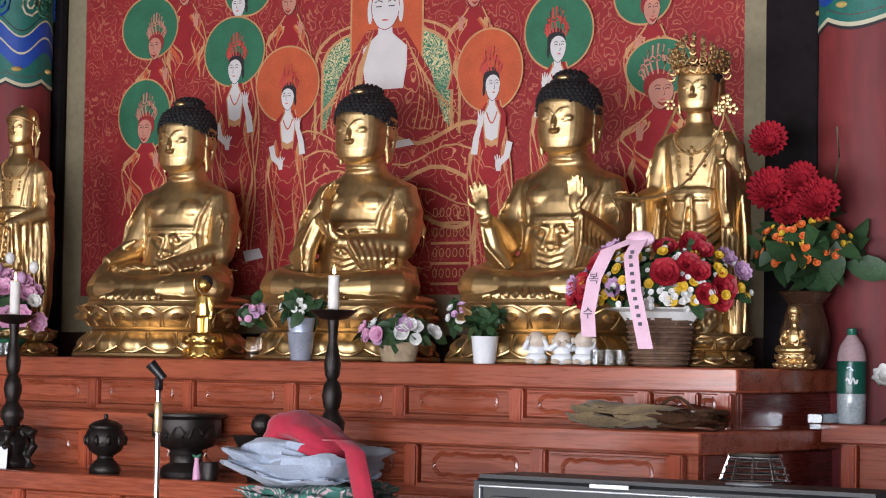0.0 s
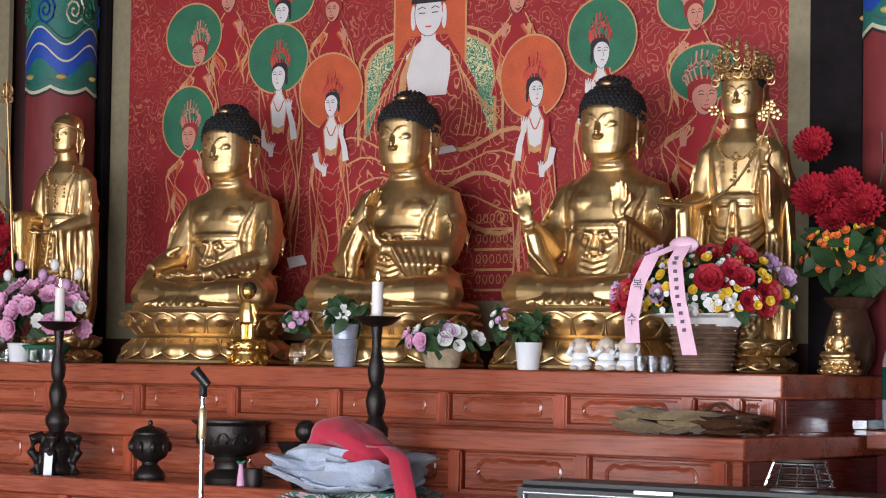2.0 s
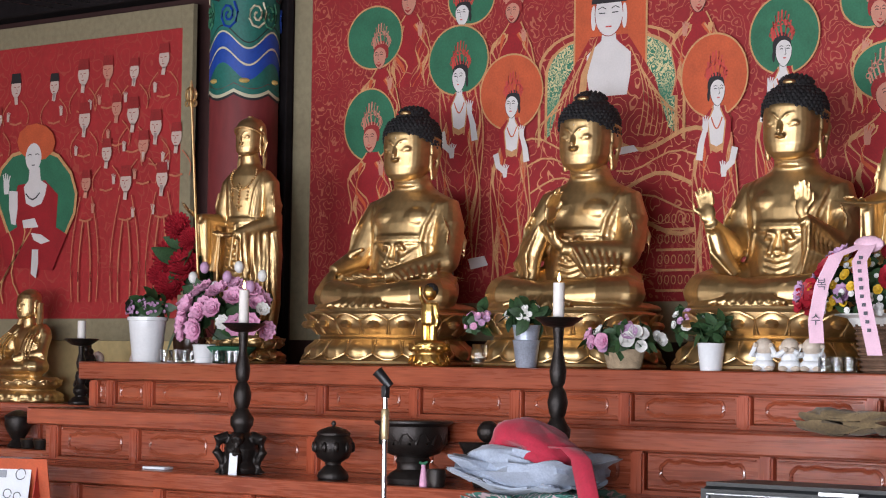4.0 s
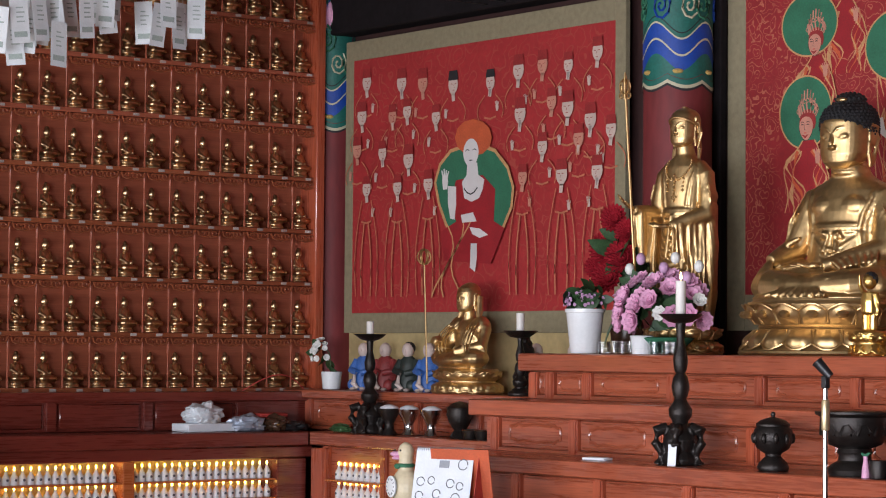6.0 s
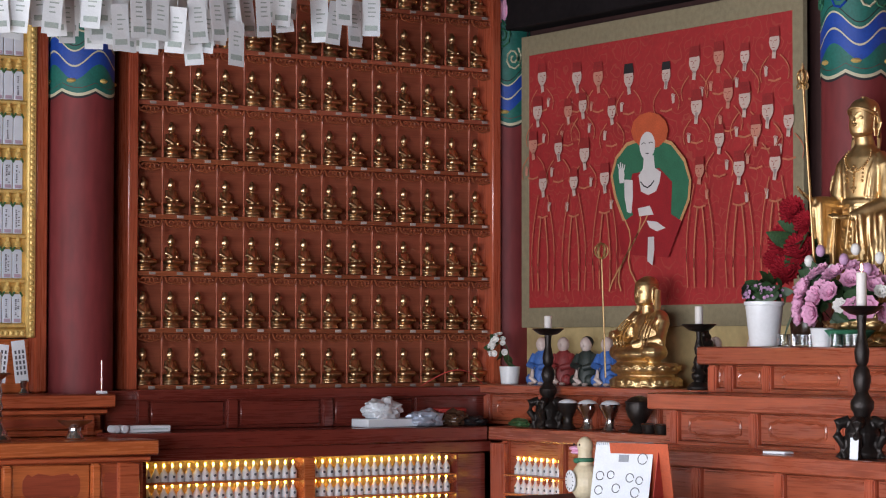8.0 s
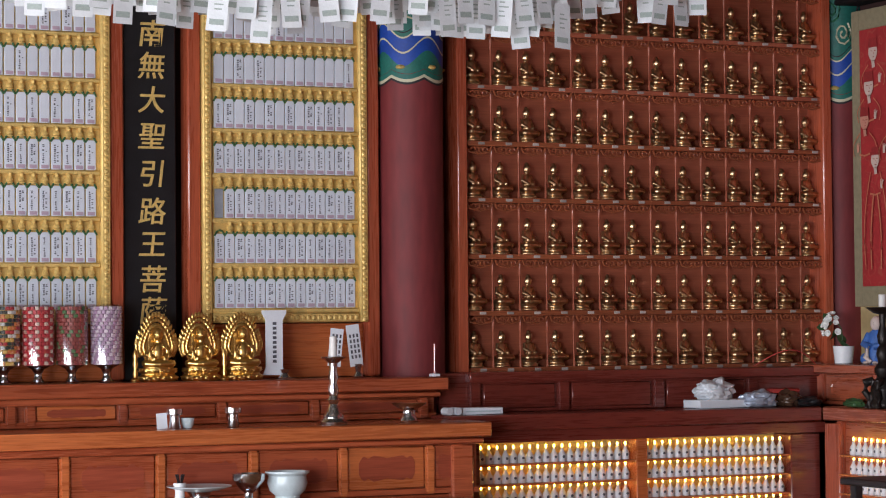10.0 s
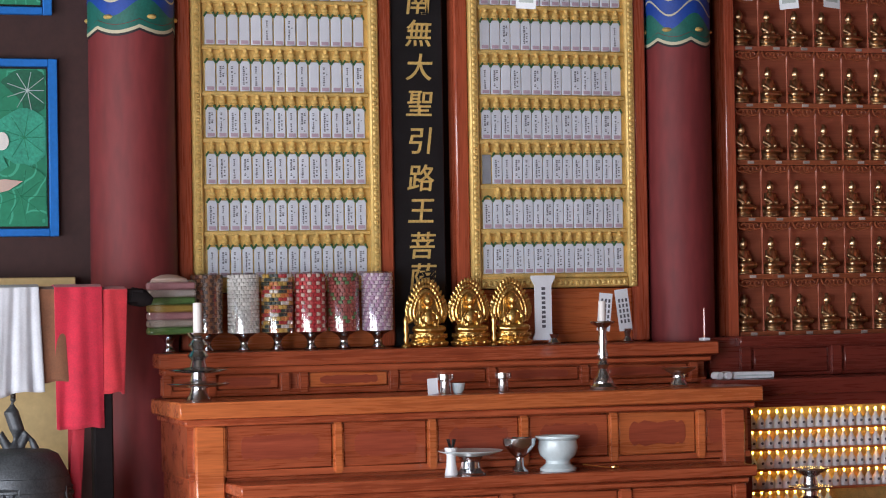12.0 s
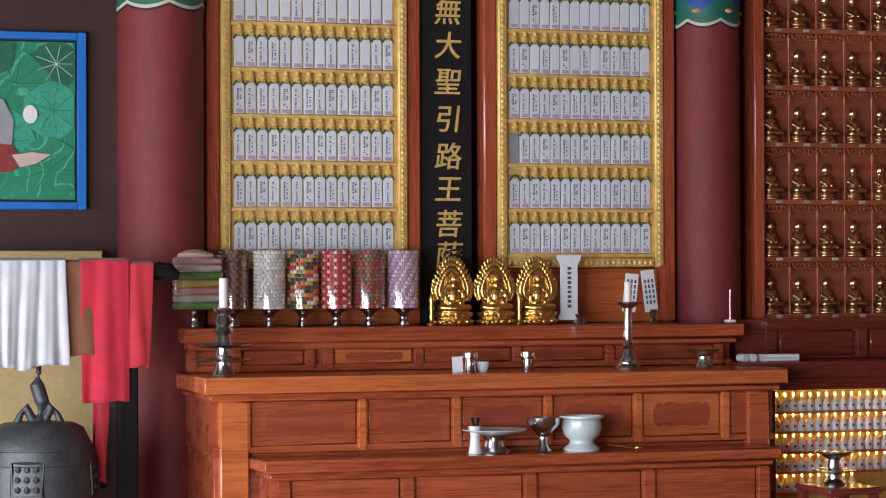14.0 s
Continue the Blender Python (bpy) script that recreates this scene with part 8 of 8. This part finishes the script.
BELL = mat("grey_cast_bronze", (0.10, 0.11, 0.12), 0.5, 0.6, 0.2, 12, 0.3)
t = thing("bronze_bell", (-10.9, 1.615, 0.15), "grey cast bronze temple bell hanging from a frame", "bell")
part("body", lathe([(0.27, 0.0), (0.272, 0.02), (0.262, 0.10), (0.265, 0.22), (0.262, 0.40), (0.245, 0.52), (0.20, 0.605), (0.16, 0.625), (0.04, 0.635)], seg=48), BELL, t)
part("band", lathe([(0.258, 0.44), (0.262, 0.445), (0.252, 0.505), (0.248, 0.507)], seg=48), BELL, t, "raised decorated band")
for k in range(4):
    a0 = -0.35 + k * math.pi / 2
    for i in range(3):
        for j in range(3):
            a = a0 + (i - 1) * 0.16
            r = 0.262 - 0.004 * j
            part("boss", ball((r * math.cos(a), r * math.sin(a), 0.34 + 0.045 * j), (0.016, 0.016, 0.016), None, 8), BELL, t)
    edge = [((0.263 - 0.02 * (z - 0.31)) * math.cos(a0 + d), (0.263 - 0.02 * (z - 0.31)) * math.sin(a0 + d), z) for d, z in ((-0.27, 0.31), (0, 0.31), (0.27, 0.31), (0.27, 0.46), (0, 0.46), (-0.27, 0.46), (-0.27, 0.31))]
    part("boss_frame", tube(edge, 0.008, seg=5), BELL, t)
b = bmesh.new()
for s in (-1, 1):
    tube([(0, s * 0.02, 0.62), (0, s * 0.06, 0.70), (0, s * 0.085, 0.66), (0, s * 0.10, 0.62)], [0.025, 0.02, 0.016, 0.02], b, 8)
tube([(0, 0, 0.62), (0, 0.015, 0.72), (0, -0.01, 0.80), (0, 0, 0.86)], [0.04, 0.035, 0.035, 0.02], b, 10)
part("dragon_loop", melt(b, 0.006, 1, None, "loop"), BELL, t, "black twisted hanging loop")
t = thing("bell_frame", (-10.9, 1.6, 0), "dark wooden bell frame draped with cloths", "bell frame")
part("beam", box((-0.035, -0.9, 1.43), (0.035, 0.62, 1.50), 0.008), BEAM, t)
part("beam_end", tube([(0, 0.56, 1.465), (0, 0.62, 1.455), (0, 0.66, 1.44)], [0.042, 0.042, 0.02], seg=12), BEAM, t)
for y in (-0.85, 0.42):
    part("post", box((-0.04, y - 0.045, 0.0), (0.04, y + 0.045, 1.43), 0.008), BEAM, t, "dark stained post")
part("hook", tube([(0, 0.015, 1.44), (0, 0.015, 1.0)], 0.012, seg=8), IRON, t)


def drape(name, y0, y1, z0, z1, material, label, waves, amp, uneven=0.02, out=0.045, seed=0):
    """A cloth hung over the beam: front fall, fold over the top, short back."""
    b = bmesh.new()
    n, m = 60, 22
    rows = []
    for i in range(n + 1):
        u = i / n
        y = y0 + (y1 - y0) * u
        col = []
        low = z0 + uneven * math.sin(u * 7 + seed) + uneven * 0.5 * math.sin(u * 17 + seed)
        for j in range(m + 1):
            v = j / m
            fall = v ** 0.9
            w = amp * (0.25 + 0.75 * v) * (math.sin(u * waves * 6.28 + seed + 0.6 * math.sin(v * 3)) + 0.4 * math.sin(u * waves * 13.1 + seed * 2))
            col.append(b.verts.new((out + w, y + 0.025 * (v - 0.3) * math.sin(u * 6.28 + seed), z1 + (low - z1) * fall)))
        back = [b.verts.new((0.0, y, z1 + 0.012)), b.verts.new((-out, y, z1)), b.verts.new((-out - 0.01, y, z1 - 0.3))]
        rows.append(list(reversed(back)) + col)
    for p_, q_ in zip(rows, rows[1:]):
        for j in range(len(p_) - 1):
            b.faces.new((p_[j], q_[j], q_[j + 1], p_[j + 1]))
    ob = part(name, b, material, None, "", pose(-10.9, 0, 0))
    s = ob.modifiers.new("thick", "SOLIDIFY")
    s.thickness = 0.004
    return tagged(ob, label, "cloth", "cloths over the bell frame")


drape("white_cloth", 1.30, 1.735, 1.03, 1.51, cloth("white_cotton", (0.60, 0.63, 0.68), 0.06), "pleated white cotton cloth hung over the beam", 5, 0.012, 0.012, 0.06, 1)
drape("brown_cloth", 1.70, 1.845, 1.08, 1.50, cloth("brown_cotton", (0.22, 0.09, 0.045)), "folded brown cloth hung over the beam", 1, 0.004, 0.004, 0.05, 2)
drape("red_cloth", 1.80, 2.02, 0.865, 1.508, cloth("bright_red_cotton", (0.60, 0.022, 0.055)), "bright red cloth hung over the beam", 1.3, 0.012, 0.004, 0.056, 3)
drape("red_cloth", 1.985, 2.13, 1.02, 1.495, cloth("orange_red_cotton", (0.58, 0.030, 0.045)), "red cloth folded over the beam", 1.0, 0.010, 0.006, 0.048, 4)
drape("red_strap", 1.87, 1.925, 0.50, 0.9, cloth("dark_red_cotton", (0.42, 0.018, 0.035)), "narrow red strap hanging below the cloth", 0.6, 0.006, 0.005, 0.04, 5)

# ---- paper wishes hanging below the ceiling lanterns ----
tag_me = mesh_of("slip", box((-0.0006, -0.042, -0.20), (0.0006, 0.042, 0), 0))
tag_ink = []
for v in range(3):
    b = None
    rt = random.Random(20 + v)
    for k in range(4):
        b = box((0.0007, -0.016 + 0.002 * rt.random(), -0.05 - 0.02 * k), (0.0016, rt.uniform(0.006, 0.026), -0.044 - 0.02 * k), 0, b)
    b = box((0.0007, -0.030, -0.174), (0.0016, 0.030, -0.150), 0, b)
    tag_ink.append(mesh_of("ink_bar", b))
PALEINK = mat("pale_green_print", (0.38, 0.45, 0.42), 0.8, 0, 0.1, 20, 0)
slip_mat = mat("white_slip_paper", (0.74, 0.78, 0.80), 0.7, 0, 0.05, 18, 0.05, piece=0.08)
rt = random.Random(33)
for row in range(6):
    x = -9.25 - 0.15 * row
    tagged(part("hanging_wire", tube([(x, -2.6, 3.30), (x, 4.0, 3.30), (x, 8.06, 3.30)], 0.003, seg=5), BLACK), "thin black wire strung under the ceiling", "wire", "wires with paper slips")
    for k in range(32):
        y = 2.62 + 0.102 * k + rt.uniform(-0.04, 0.04)
        low = 2.72 + 0.035 * row + rt.uniform(-0.03, 0.11) + 0.03 * math.sin(y * 5) + 0.10 * max(0, y - 4.7)
        if rt.random() < (0.12 if y < 4.9 else 0.35 if y < 5.25 else 0.7):
            continue
        t = thing("paper_slip", (x, y, low + 0.16), "white printed paper slip hanging on a thread", "paper slip", "hanging paper slips", rt.uniform(-35, 20))
        sl = part("slip", tag_me, slip_mat, t, "", pose(0, 0, 0, rt.uniform(-7, 7), rt.uniform(-6, 6)))
        tagged(part("ink_bar", tag_ink[k % 3], PALEINK, sl), kind="stuff")
        part("thread", tube([(0, 0, 0), (0, 0, 3.30 - low - 0.16)], 0.0012, seg=4), PAPER, t)

# ---- things standing before the altar ----
t = thing("microphone_stand", (-5.335, 5.6, 0), "slim chrome microphone stand with an empty black clip", "microphone stand")
part("base", lathe([(0.13, 0), (0.135, 0.01), (0.12, 0.025), (0.03, 0.035)], seg=32), BLACK, t)
part("pole", tube([(0, 0, 0.03), (0, 0, 1.345)], 0.009, seg=14), STEEL, t)
part("sleeve", lathe([(0.011, 1.20), (0.0135, 1.205), (0.0135, 1.29), (0.010, 1.30)], seg=16), mat("brass_sleeve", (0.55, 0.44, 0.26), 0.35, 0.7, 0.1, 10, 0.02), t, "pale brass clutch sleeve")
part("joint", box((-0.011, -0.011, 1.335), (0.011, 0.011, 1.375), 0.003), BLACK, t)
b = lathe([(0.014, -0.03), (0.018, 0.03), (0.020, 0.035), (0.016, 0.03), (0.012, -0.028)], seg=16)
part("clip", b, BLACK, t, "black rubber clip", pose(-0.006, 0, 1.395, 20, -38, 0))

GREYCLOTH = cloth("grey_blue_robe_cloth", (0.33, 0.38, 0.47))
REDCAP = cloth("crimson_cap_cloth", (0.38, 0.012, 0.038))
t = thing("low_cabinet", (-4.72, 5.62, 0), "dark wooden stand under the folded robes", "stand")
part("body", box((-0.36, -0.2, 0), (0.40, 0.2, 0.97), 0.01), WOOD_DARK, t)
part("top", box((-0.40, -0.23, 0.972), (0.44, 0.23, 1.0), 0.006), WOOD_DARK, t)


def pillow_stack(z0, z1, sx, sy, seed, squeeze=0.5, n=5):
    """Layers of folded cloth with sagging edges."""
    bm = bmesh.new()
    bmesh.ops.create_uvsphere(bm, u_segments=64, v_segments=48, radius=1)
    for v in bm.verts:
        c = v.co.copy()
        r = math.hypot(c.x, c.y)
        e = 0.45
        px = math.copysign(abs(c.x) ** e, c.x) * sx
        py = math.copysign(abs(c.y) ** e, c.y) * sy
        zz = math.copysign(abs(c.z) ** 0.6, c.z)
        layer = 0.006 * math.sin(zz * n * 2.1 + 3 * math.sin(px * 7 + seed))
        wr = 0.034 * noise.noise(Vector((px * 7, py * 7, zz * 1.5 + seed))) + 0.024 * (0.4 - abs(noise.noise(Vector((px * 13 + zz * 2, py * 15, zz * 4 + seed))))) + 0.005 * (0.3 - abs(noise.noise(Vector((px * 34, py * 30 + zz * 3, zz * 7 + seed)))))
        k = 1 + (layer + wr) / max(sx, sy) * 2
        v.co = Vector((px * k, py * k, (z0 + z1) / 2 + (z1 - z0) / 2 * zz * (1 - 0.25 * (px / sx) ** 2) + wr))
    return bm


FLORAL = silk("floral_print_cloth", (0.05, 0.16, 0.13), (0.55, 0.40, 0.42), 14.0, 0.3)
tagged(part("floral_cushion", pillow_stack(0, 0.055, 0.19, 0.15, 3), FLORAL, None, "", pose(-4.66, 5.6, 1.001)), "green floral print cloth folded under the robes", "cloth")
t = tagged(part("folded_robe", pillow_stack(0, 0.135, 0.185, 0.15, 1), GREYCLOTH, None, "", pose(-4.69, 5.6, 1.052, 0, 0, 6)), "crumpled stack of pale grey folded robes", "cloth")
tagged(part("folded_robe", pillow_stack(0, 0.06, 0.10, 0.11, 7), GREYCLOTH, None, "", pose(-4.83, 5.54, 1.070, 0, 14, 30)), "pale grey sleeve bunched on the robes", "cloth")


def cap_mesh():
    """A soft crushed cap with an open front fold."""
    bm = bmesh.new()
    bmesh.ops.create_uvsphere(bm, u_segments=48, v_segments=32, radius=1)
    for v in bm.verts:
        c = v.co.copy()
        z = max(c.z, -0.25)
        w = 0.10 * noise.noise(c * 2.1 + Vector((4, 0, 0))) + 0.04 * noise.noise(c * 6)
        v.co = Vector((c.x * 0.19 * (1 + w), c.y * 0.13 * (1 + w), (z + 0.25) * 0.095 * (1 + w) * (1.15 - 0.35 * c.x)))
        d = Vector((v.co.x + 0.05, v.co.y + 0.13, v.co.z - 0.035))
        dd = math.sqrt((d.x / 0.085) ** 2 + (d.y / 0.09) ** 2 + (d.z / 0.032) ** 2)
        if dd < 1:
            v.co.y += 0.09 * (1 - dd)
    return bm


tagged(part("soft_hat", cap_mesh(), REDCAP, None, "", pose(-4.68, 5.58, 1.160, 0, 8, 10) @ Matrix.Scale(0.82, 4)), "crushed crimson cloth cap on the robes", "cap")
tail = ribbon([(-0.02, 0, 0.05), (0.10, -0.02, 0.05), (0.16, -0.06, 0.02), (0.20, -0.09, -0.06), (0.23, -0.10, -0.16), (0.25, -0.10, -0.2)], 0.07)
tob = tagged(part("long_sash", tail, REDCAP, None, "", pose(-4.60, 5.53, 1.15, 0, 0, 8)), "crimson cloth sash trailing down the robes", "cloth")
tob.modifiers.new("thick", "SOLIDIFY").thickness = 0.006

DARKGLOSS = mat("black_appliance_plastic", (0.012, 0.014, 0.016), 0.5, 0, 0.15, 10, 0.01)
SILVER = mat("silver_plastic", (0.40, 0.42, 0.44), 0.35, 0.7, 0.05, 10, 0.01)
t = thing("heater", (-3.2, 5.30, 0), "wide black electric heater with silver trim", "heater")
part("body", box((-0.585, -0.12, 0.05), (0.62, 0.12, 1.145), 0.018, seg=3), DARKGLOSS, t)
part("front_trim", box((-0.55, -0.128, 1.112), (0.60, -0.121, 1.118), 0.002), SILVER, t, "silver trim line")
part("front_trim", box((-0.55, -0.128, 0.2), (-0.543, -0.121, 1.111), 0.002), SILVER, t)
part("grille", box((-0.51, -0.126, 0.25), (0.58, -0.121, 1.09), 0.003), BLACK, t, "grey heater grille")
for k in range(24):
    part("grille_bar", box((-0.50, -0.132, 0.28 + 0.034 * k), (0.57, -0.127, 0.284 + 0.034 * k), 0.001), GREY, t)
part("label_plate", box((-0.20, -0.124, 1.1235), (-0.08, -0.1205, 1.135), 0.001), SILVER, t, "small silver label plate")
part("foot", box((-0.5, -0.2, 0), (0.55, 0.2, 0.049), 0.01), BLACK, t)
part("badge", lathe([(0.065, 0), (0.066, 0.003), (0.06, 0.006)], seg=28, squash=0.5), SILVER, t, "oval silver badge", pose(0.21, -0.02, 1.146))
t = thing("wire_basket", (-2.985, 5.30, 1.154), "small upturned chrome wire basket on the heater", "wire basket")
for k, (rx, z) in enumerate(((0.095, 0.004), (0.090, 0.02), (0.083, 0.036), (0.076, 0.052), (0.070, 0.066))):
    part("ring", tube([(rx * math.cos(a), rx * 0.7 * math.sin(a), z) for a in [2 * math.pi * q / 32 for q in range(33)]], 0.0025 if k < 4 else 0.004, seg=6), STEEL, t)
for k in range(10):
    a = 2 * math.pi * k / 10
    part("wire", tube([(0.095 * math.cos(a), 0.0665 * math.sin(a), 0.004), (0.07 * math.cos(a), 0.049 * math.sin(a), 0.066)], 0.0025, seg=5), STEEL, t)
part("plate", lathe([(0.068, 0.060), (0.07, 0.064), (0.002, 0.064)], seg=28, squash=0.7), SILVER, t)

# desk with calendar and duck clock
t = thing("reading_desk", (-7.75, 6.02, 0), "low dark reading desk before the altar", "desk")
part("top", box((-0.65, -0.25, 0.77), (0.55, 0.25, 0.80), 0.006), BLACK, t)
for sx in (-0.6, 0.5):
    for sy in (-0.2, 0.2):
        part("leg", box((sx - 0.02, sy - 0.02, 0), (sx + 0.02, sy + 0.02, 0.769), 0.004), BLACK, t)
t = thing("desk_calendar", (-7.83, 6.0, 0.801), "white spiral desk calendar with an orange red back", "calendar")
part("page", box((-0.135, -0.002, 0), (0.135, 0.0, 0.245), 0), PAPER, t, "white printed page", pose(0, -0.05, 0, -13, 0, 24))
part("back", box((-0.135, 0, 0), (0.135, 0.003, 0.245), 0), P_ORANGE, t, "orange red card back", pose(0.03, 0.06, 0, 13, 0, 24))
part("side", flat([(-0.06, 0), (0.055, 0), (0.0, 0.24)], 0.002), DC_RED, t, "", pose(0.128, 0.060, 0, 0, 0, 114))
pg = pose(0, -0.05, 0, -13, 0, 24)
for k in range(26):
    part("coil", tube([(-0.13 + 0.0102 * k, 0.008 * math.cos(a), 0.243 + 0.008 * math.sin(a)) for a in [math.pi * q / 5 for q in range(11)]], 0.0015, seg=4), GREY, t, "", pg)
for k, (x, z, r) in enumerate(((0.09, 0.18, 0.022), (-0.10, 0.105, 0.018), (-0.05, 0.11, 0.016), (0.04, 0.10, 0.018), (0.085, 0.09, 0.016), (-0.02, 0.055, 0.018), (-0.10, 0.045, 0.018), (0.07, 0.04, 0.020))):
    part("doodle", tube([(x + r * math.cos(a), -0.004, z + r * math.sin(a)) for a in [2 * math.pi * q / 14 for q in range(14)]], 0.0018, seg=4), INK, t, "", pg)
part("print_block", box((-0.02, -0.005, 0.165), (0.025, -0.002, 0.195), 0), GREY, t, "", pg)
t = thing("duck_clock", (-8.13, 6.0, 0.801), "cream duck shaped clock with a pink beak", "clock")
DUCK = mat("cream_vinyl", (0.66, 0.56, 0.38), 0.45, 0, 0.06, 10, 0.02)
b = bmesh.new()
ball((0, 0, 0.065), (0.07, 0.06, 0.085), b, 18)
tube([(0, 0, 0.13), (0, 0, 0.19)], [0.034, 0.030], b, 14)
ball((0, 0, 0.215), (0.036, 0.034, 0.042), b, 16)
part("body", melt(b, 0.005, 1, None, "body"), DUCK, t)
part("beak", ball((-0.045, -0.018, 0.205), (0.034, 0.022, 0.012), None, 14), PINK, t, "open pink beak")
part("beak", ball((-0.040, -0.018, 0.188), (0.028, 0.020, 0.008), None, 14), PINK, t)
part("scarf", lathe([(0.030, 0.148), (0.038, 0.155), (0.038, 0.163), (0.030, 0.168)], seg=18), P_GREEN, t, "green scarf")
part("knot", ball((-0.012, -0.037, 0.155), (0.02, 0.010, 0.012), None, 10), P_GREEN, t)
for s in (-1, 1):
    part("eye", ball((-0.016 + 0.02 * s, -0.032, 0.222), 0.005, None, 8), BLACK, t)
face = part("dial", lathe([(0.045, 0), (0.046, 0.006), (0.04, 0.008)], seg=24), WHITE, t, "round white clock dial", pose(-0.02, -0.058, 0.07, 90, 0, -10))
for k in range(12):
    a = 2 * math.pi * k / 12
    part("tick", box((-0.002, -0.004, 0.008), (0.002, 0.004, 0.0095), 0), INK, face, "", pose(0.033 * math.cos(a), 0.033 * math.sin(a), 0, 0, 0, math.degrees(a) + 90))
tagged(part("grey_folder", box((-0.17, -0.12, 0), (0.17, 0.12, 0.022), 0.004), GREY, None, "", pose(-7.46, 6.05, 0.801, 0, 0, 12)), "grey flat folder lying on the desk", "folder")

# ---- right of the altar ----
t = thing("soda_bottle", (-3.91, 7.63, 1.246), "large clear soft drink bottle with a green label", "bottle")
PINKFOIL = mat("pinkish_plastic", (0.55, 0.38, 0.40), 0.15, 0, 0.1, 10, 0.05)
PETLOW = mat("clear_bottle_base", (0.45, 0.52, 0.55), 0.10, 0, 0.2, 14, 0.1)
part("base", lathe([(0.045, 0), (0.050, 0.008), (0.052, 0.09), (0.051, 0.105)], seg=28), PETLOW, t, "clear plastic base with reflections")
part("label", lathe([(0.0525, 0.105), (0.053, 0.11), (0.053, 0.215), (0.0525, 0.22)], seg=28), mat("green_label", (0.01, 0.10, 0.07), 0.25, 0, 0.1, 8, 0), t, "dark green printed label")
part("shoulder", lathe([(0.052, 0.22), (0.050, 0.245), (0.042, 0.275), (0.022, 0.305), (0.016, 0.312)], seg=28), PINKFOIL, t)
part("cap", lathe([(0.0165, 0.312), (0.0175, 0.314), (0.0175, 0.334), (0.015, 0.336)], seg=20), mat("green_cap", (0.01, 0.13, 0.08), 0.4, 0, 0.05, 8, 0), t, "green screw cap")
part("label_mark", tube([(-0.02 + 0.04 * k / 10, -0.0545 + 0.6 * (0.02 - 0.04 * k / 10) ** 2, 0.15 + 0.012 * math.sin(k * 1.3)) for k in range(11)], 0.004, seg=5), WHITE, t, "white stroke mark on the label", pose(0, 0, 0, 0, 0, 28))
part("label_mark", tube([(-0.018, -0.052, 0.195), (-0.006, -0.055, 0.20), (0.004, -0.055, 0.185)], 0.004, seg=5), TIN, t, "", pose(0, 0, 0, 0, 0, 28))
t = thing("steel_lighter_box", (-4.0, 7.52, 1.226), "small brushed steel box at the end of the altar", "box")
part("box", box((0.0, -0.05, 0.02), (0.06, 0.07, 0.055), 0.003), STEEL, t)
part("foot", box((0.005, -0.04, 0), (0.05, 0.06, 0.019), 0.001), STEEL, t)
t = thing("white_lotus_lamp", (-3.76, 7.64, 1.246), "white artificial lotus on a short stem", "flower")
part("base", lathe([(0.04, 0), (0.042, 0.01), (0.01, 0.03), (0.008, 0.12)], seg=16), DARKPOT, t)
part("lotus_flower", LOTUS.copy(), PETAL_W, t, "", aim((0, -0.02, 0.15), (0.2, -0.6, 0.6), 1.1))
OLIVE = cloth("bronze_satin", (0.20, 0.14, 0.07), 0.25)
t = tagged(part("satin_cloth", pillow_stack(0, 0.075, 0.18, 0.09, 4), OLIVE, None, "", pose(-4.36, 6.86, 1.226, 0, 0, 4)), "bronze satin cloth folded and lying on the middle altar tier", "bundle")
tagged(part("brown_pouch", pillow_stack(0, 0.075, 0.13, 0.08, 6), DARKPOT, None, "", pose(-4.12, 6.87, 1.226, 0, 0, -8)), "dark brown pouch with a looped handle", "pouch")
tagged(part("pouch_handle", tube(arc3((-4.24, 6.86, 1.29), (-4.08, 6.86, 1.28), (0, 0, 0.05), 10), 0.006, seg=6), DARKPOT), "looped cord handle of the brown pouch", "handle")
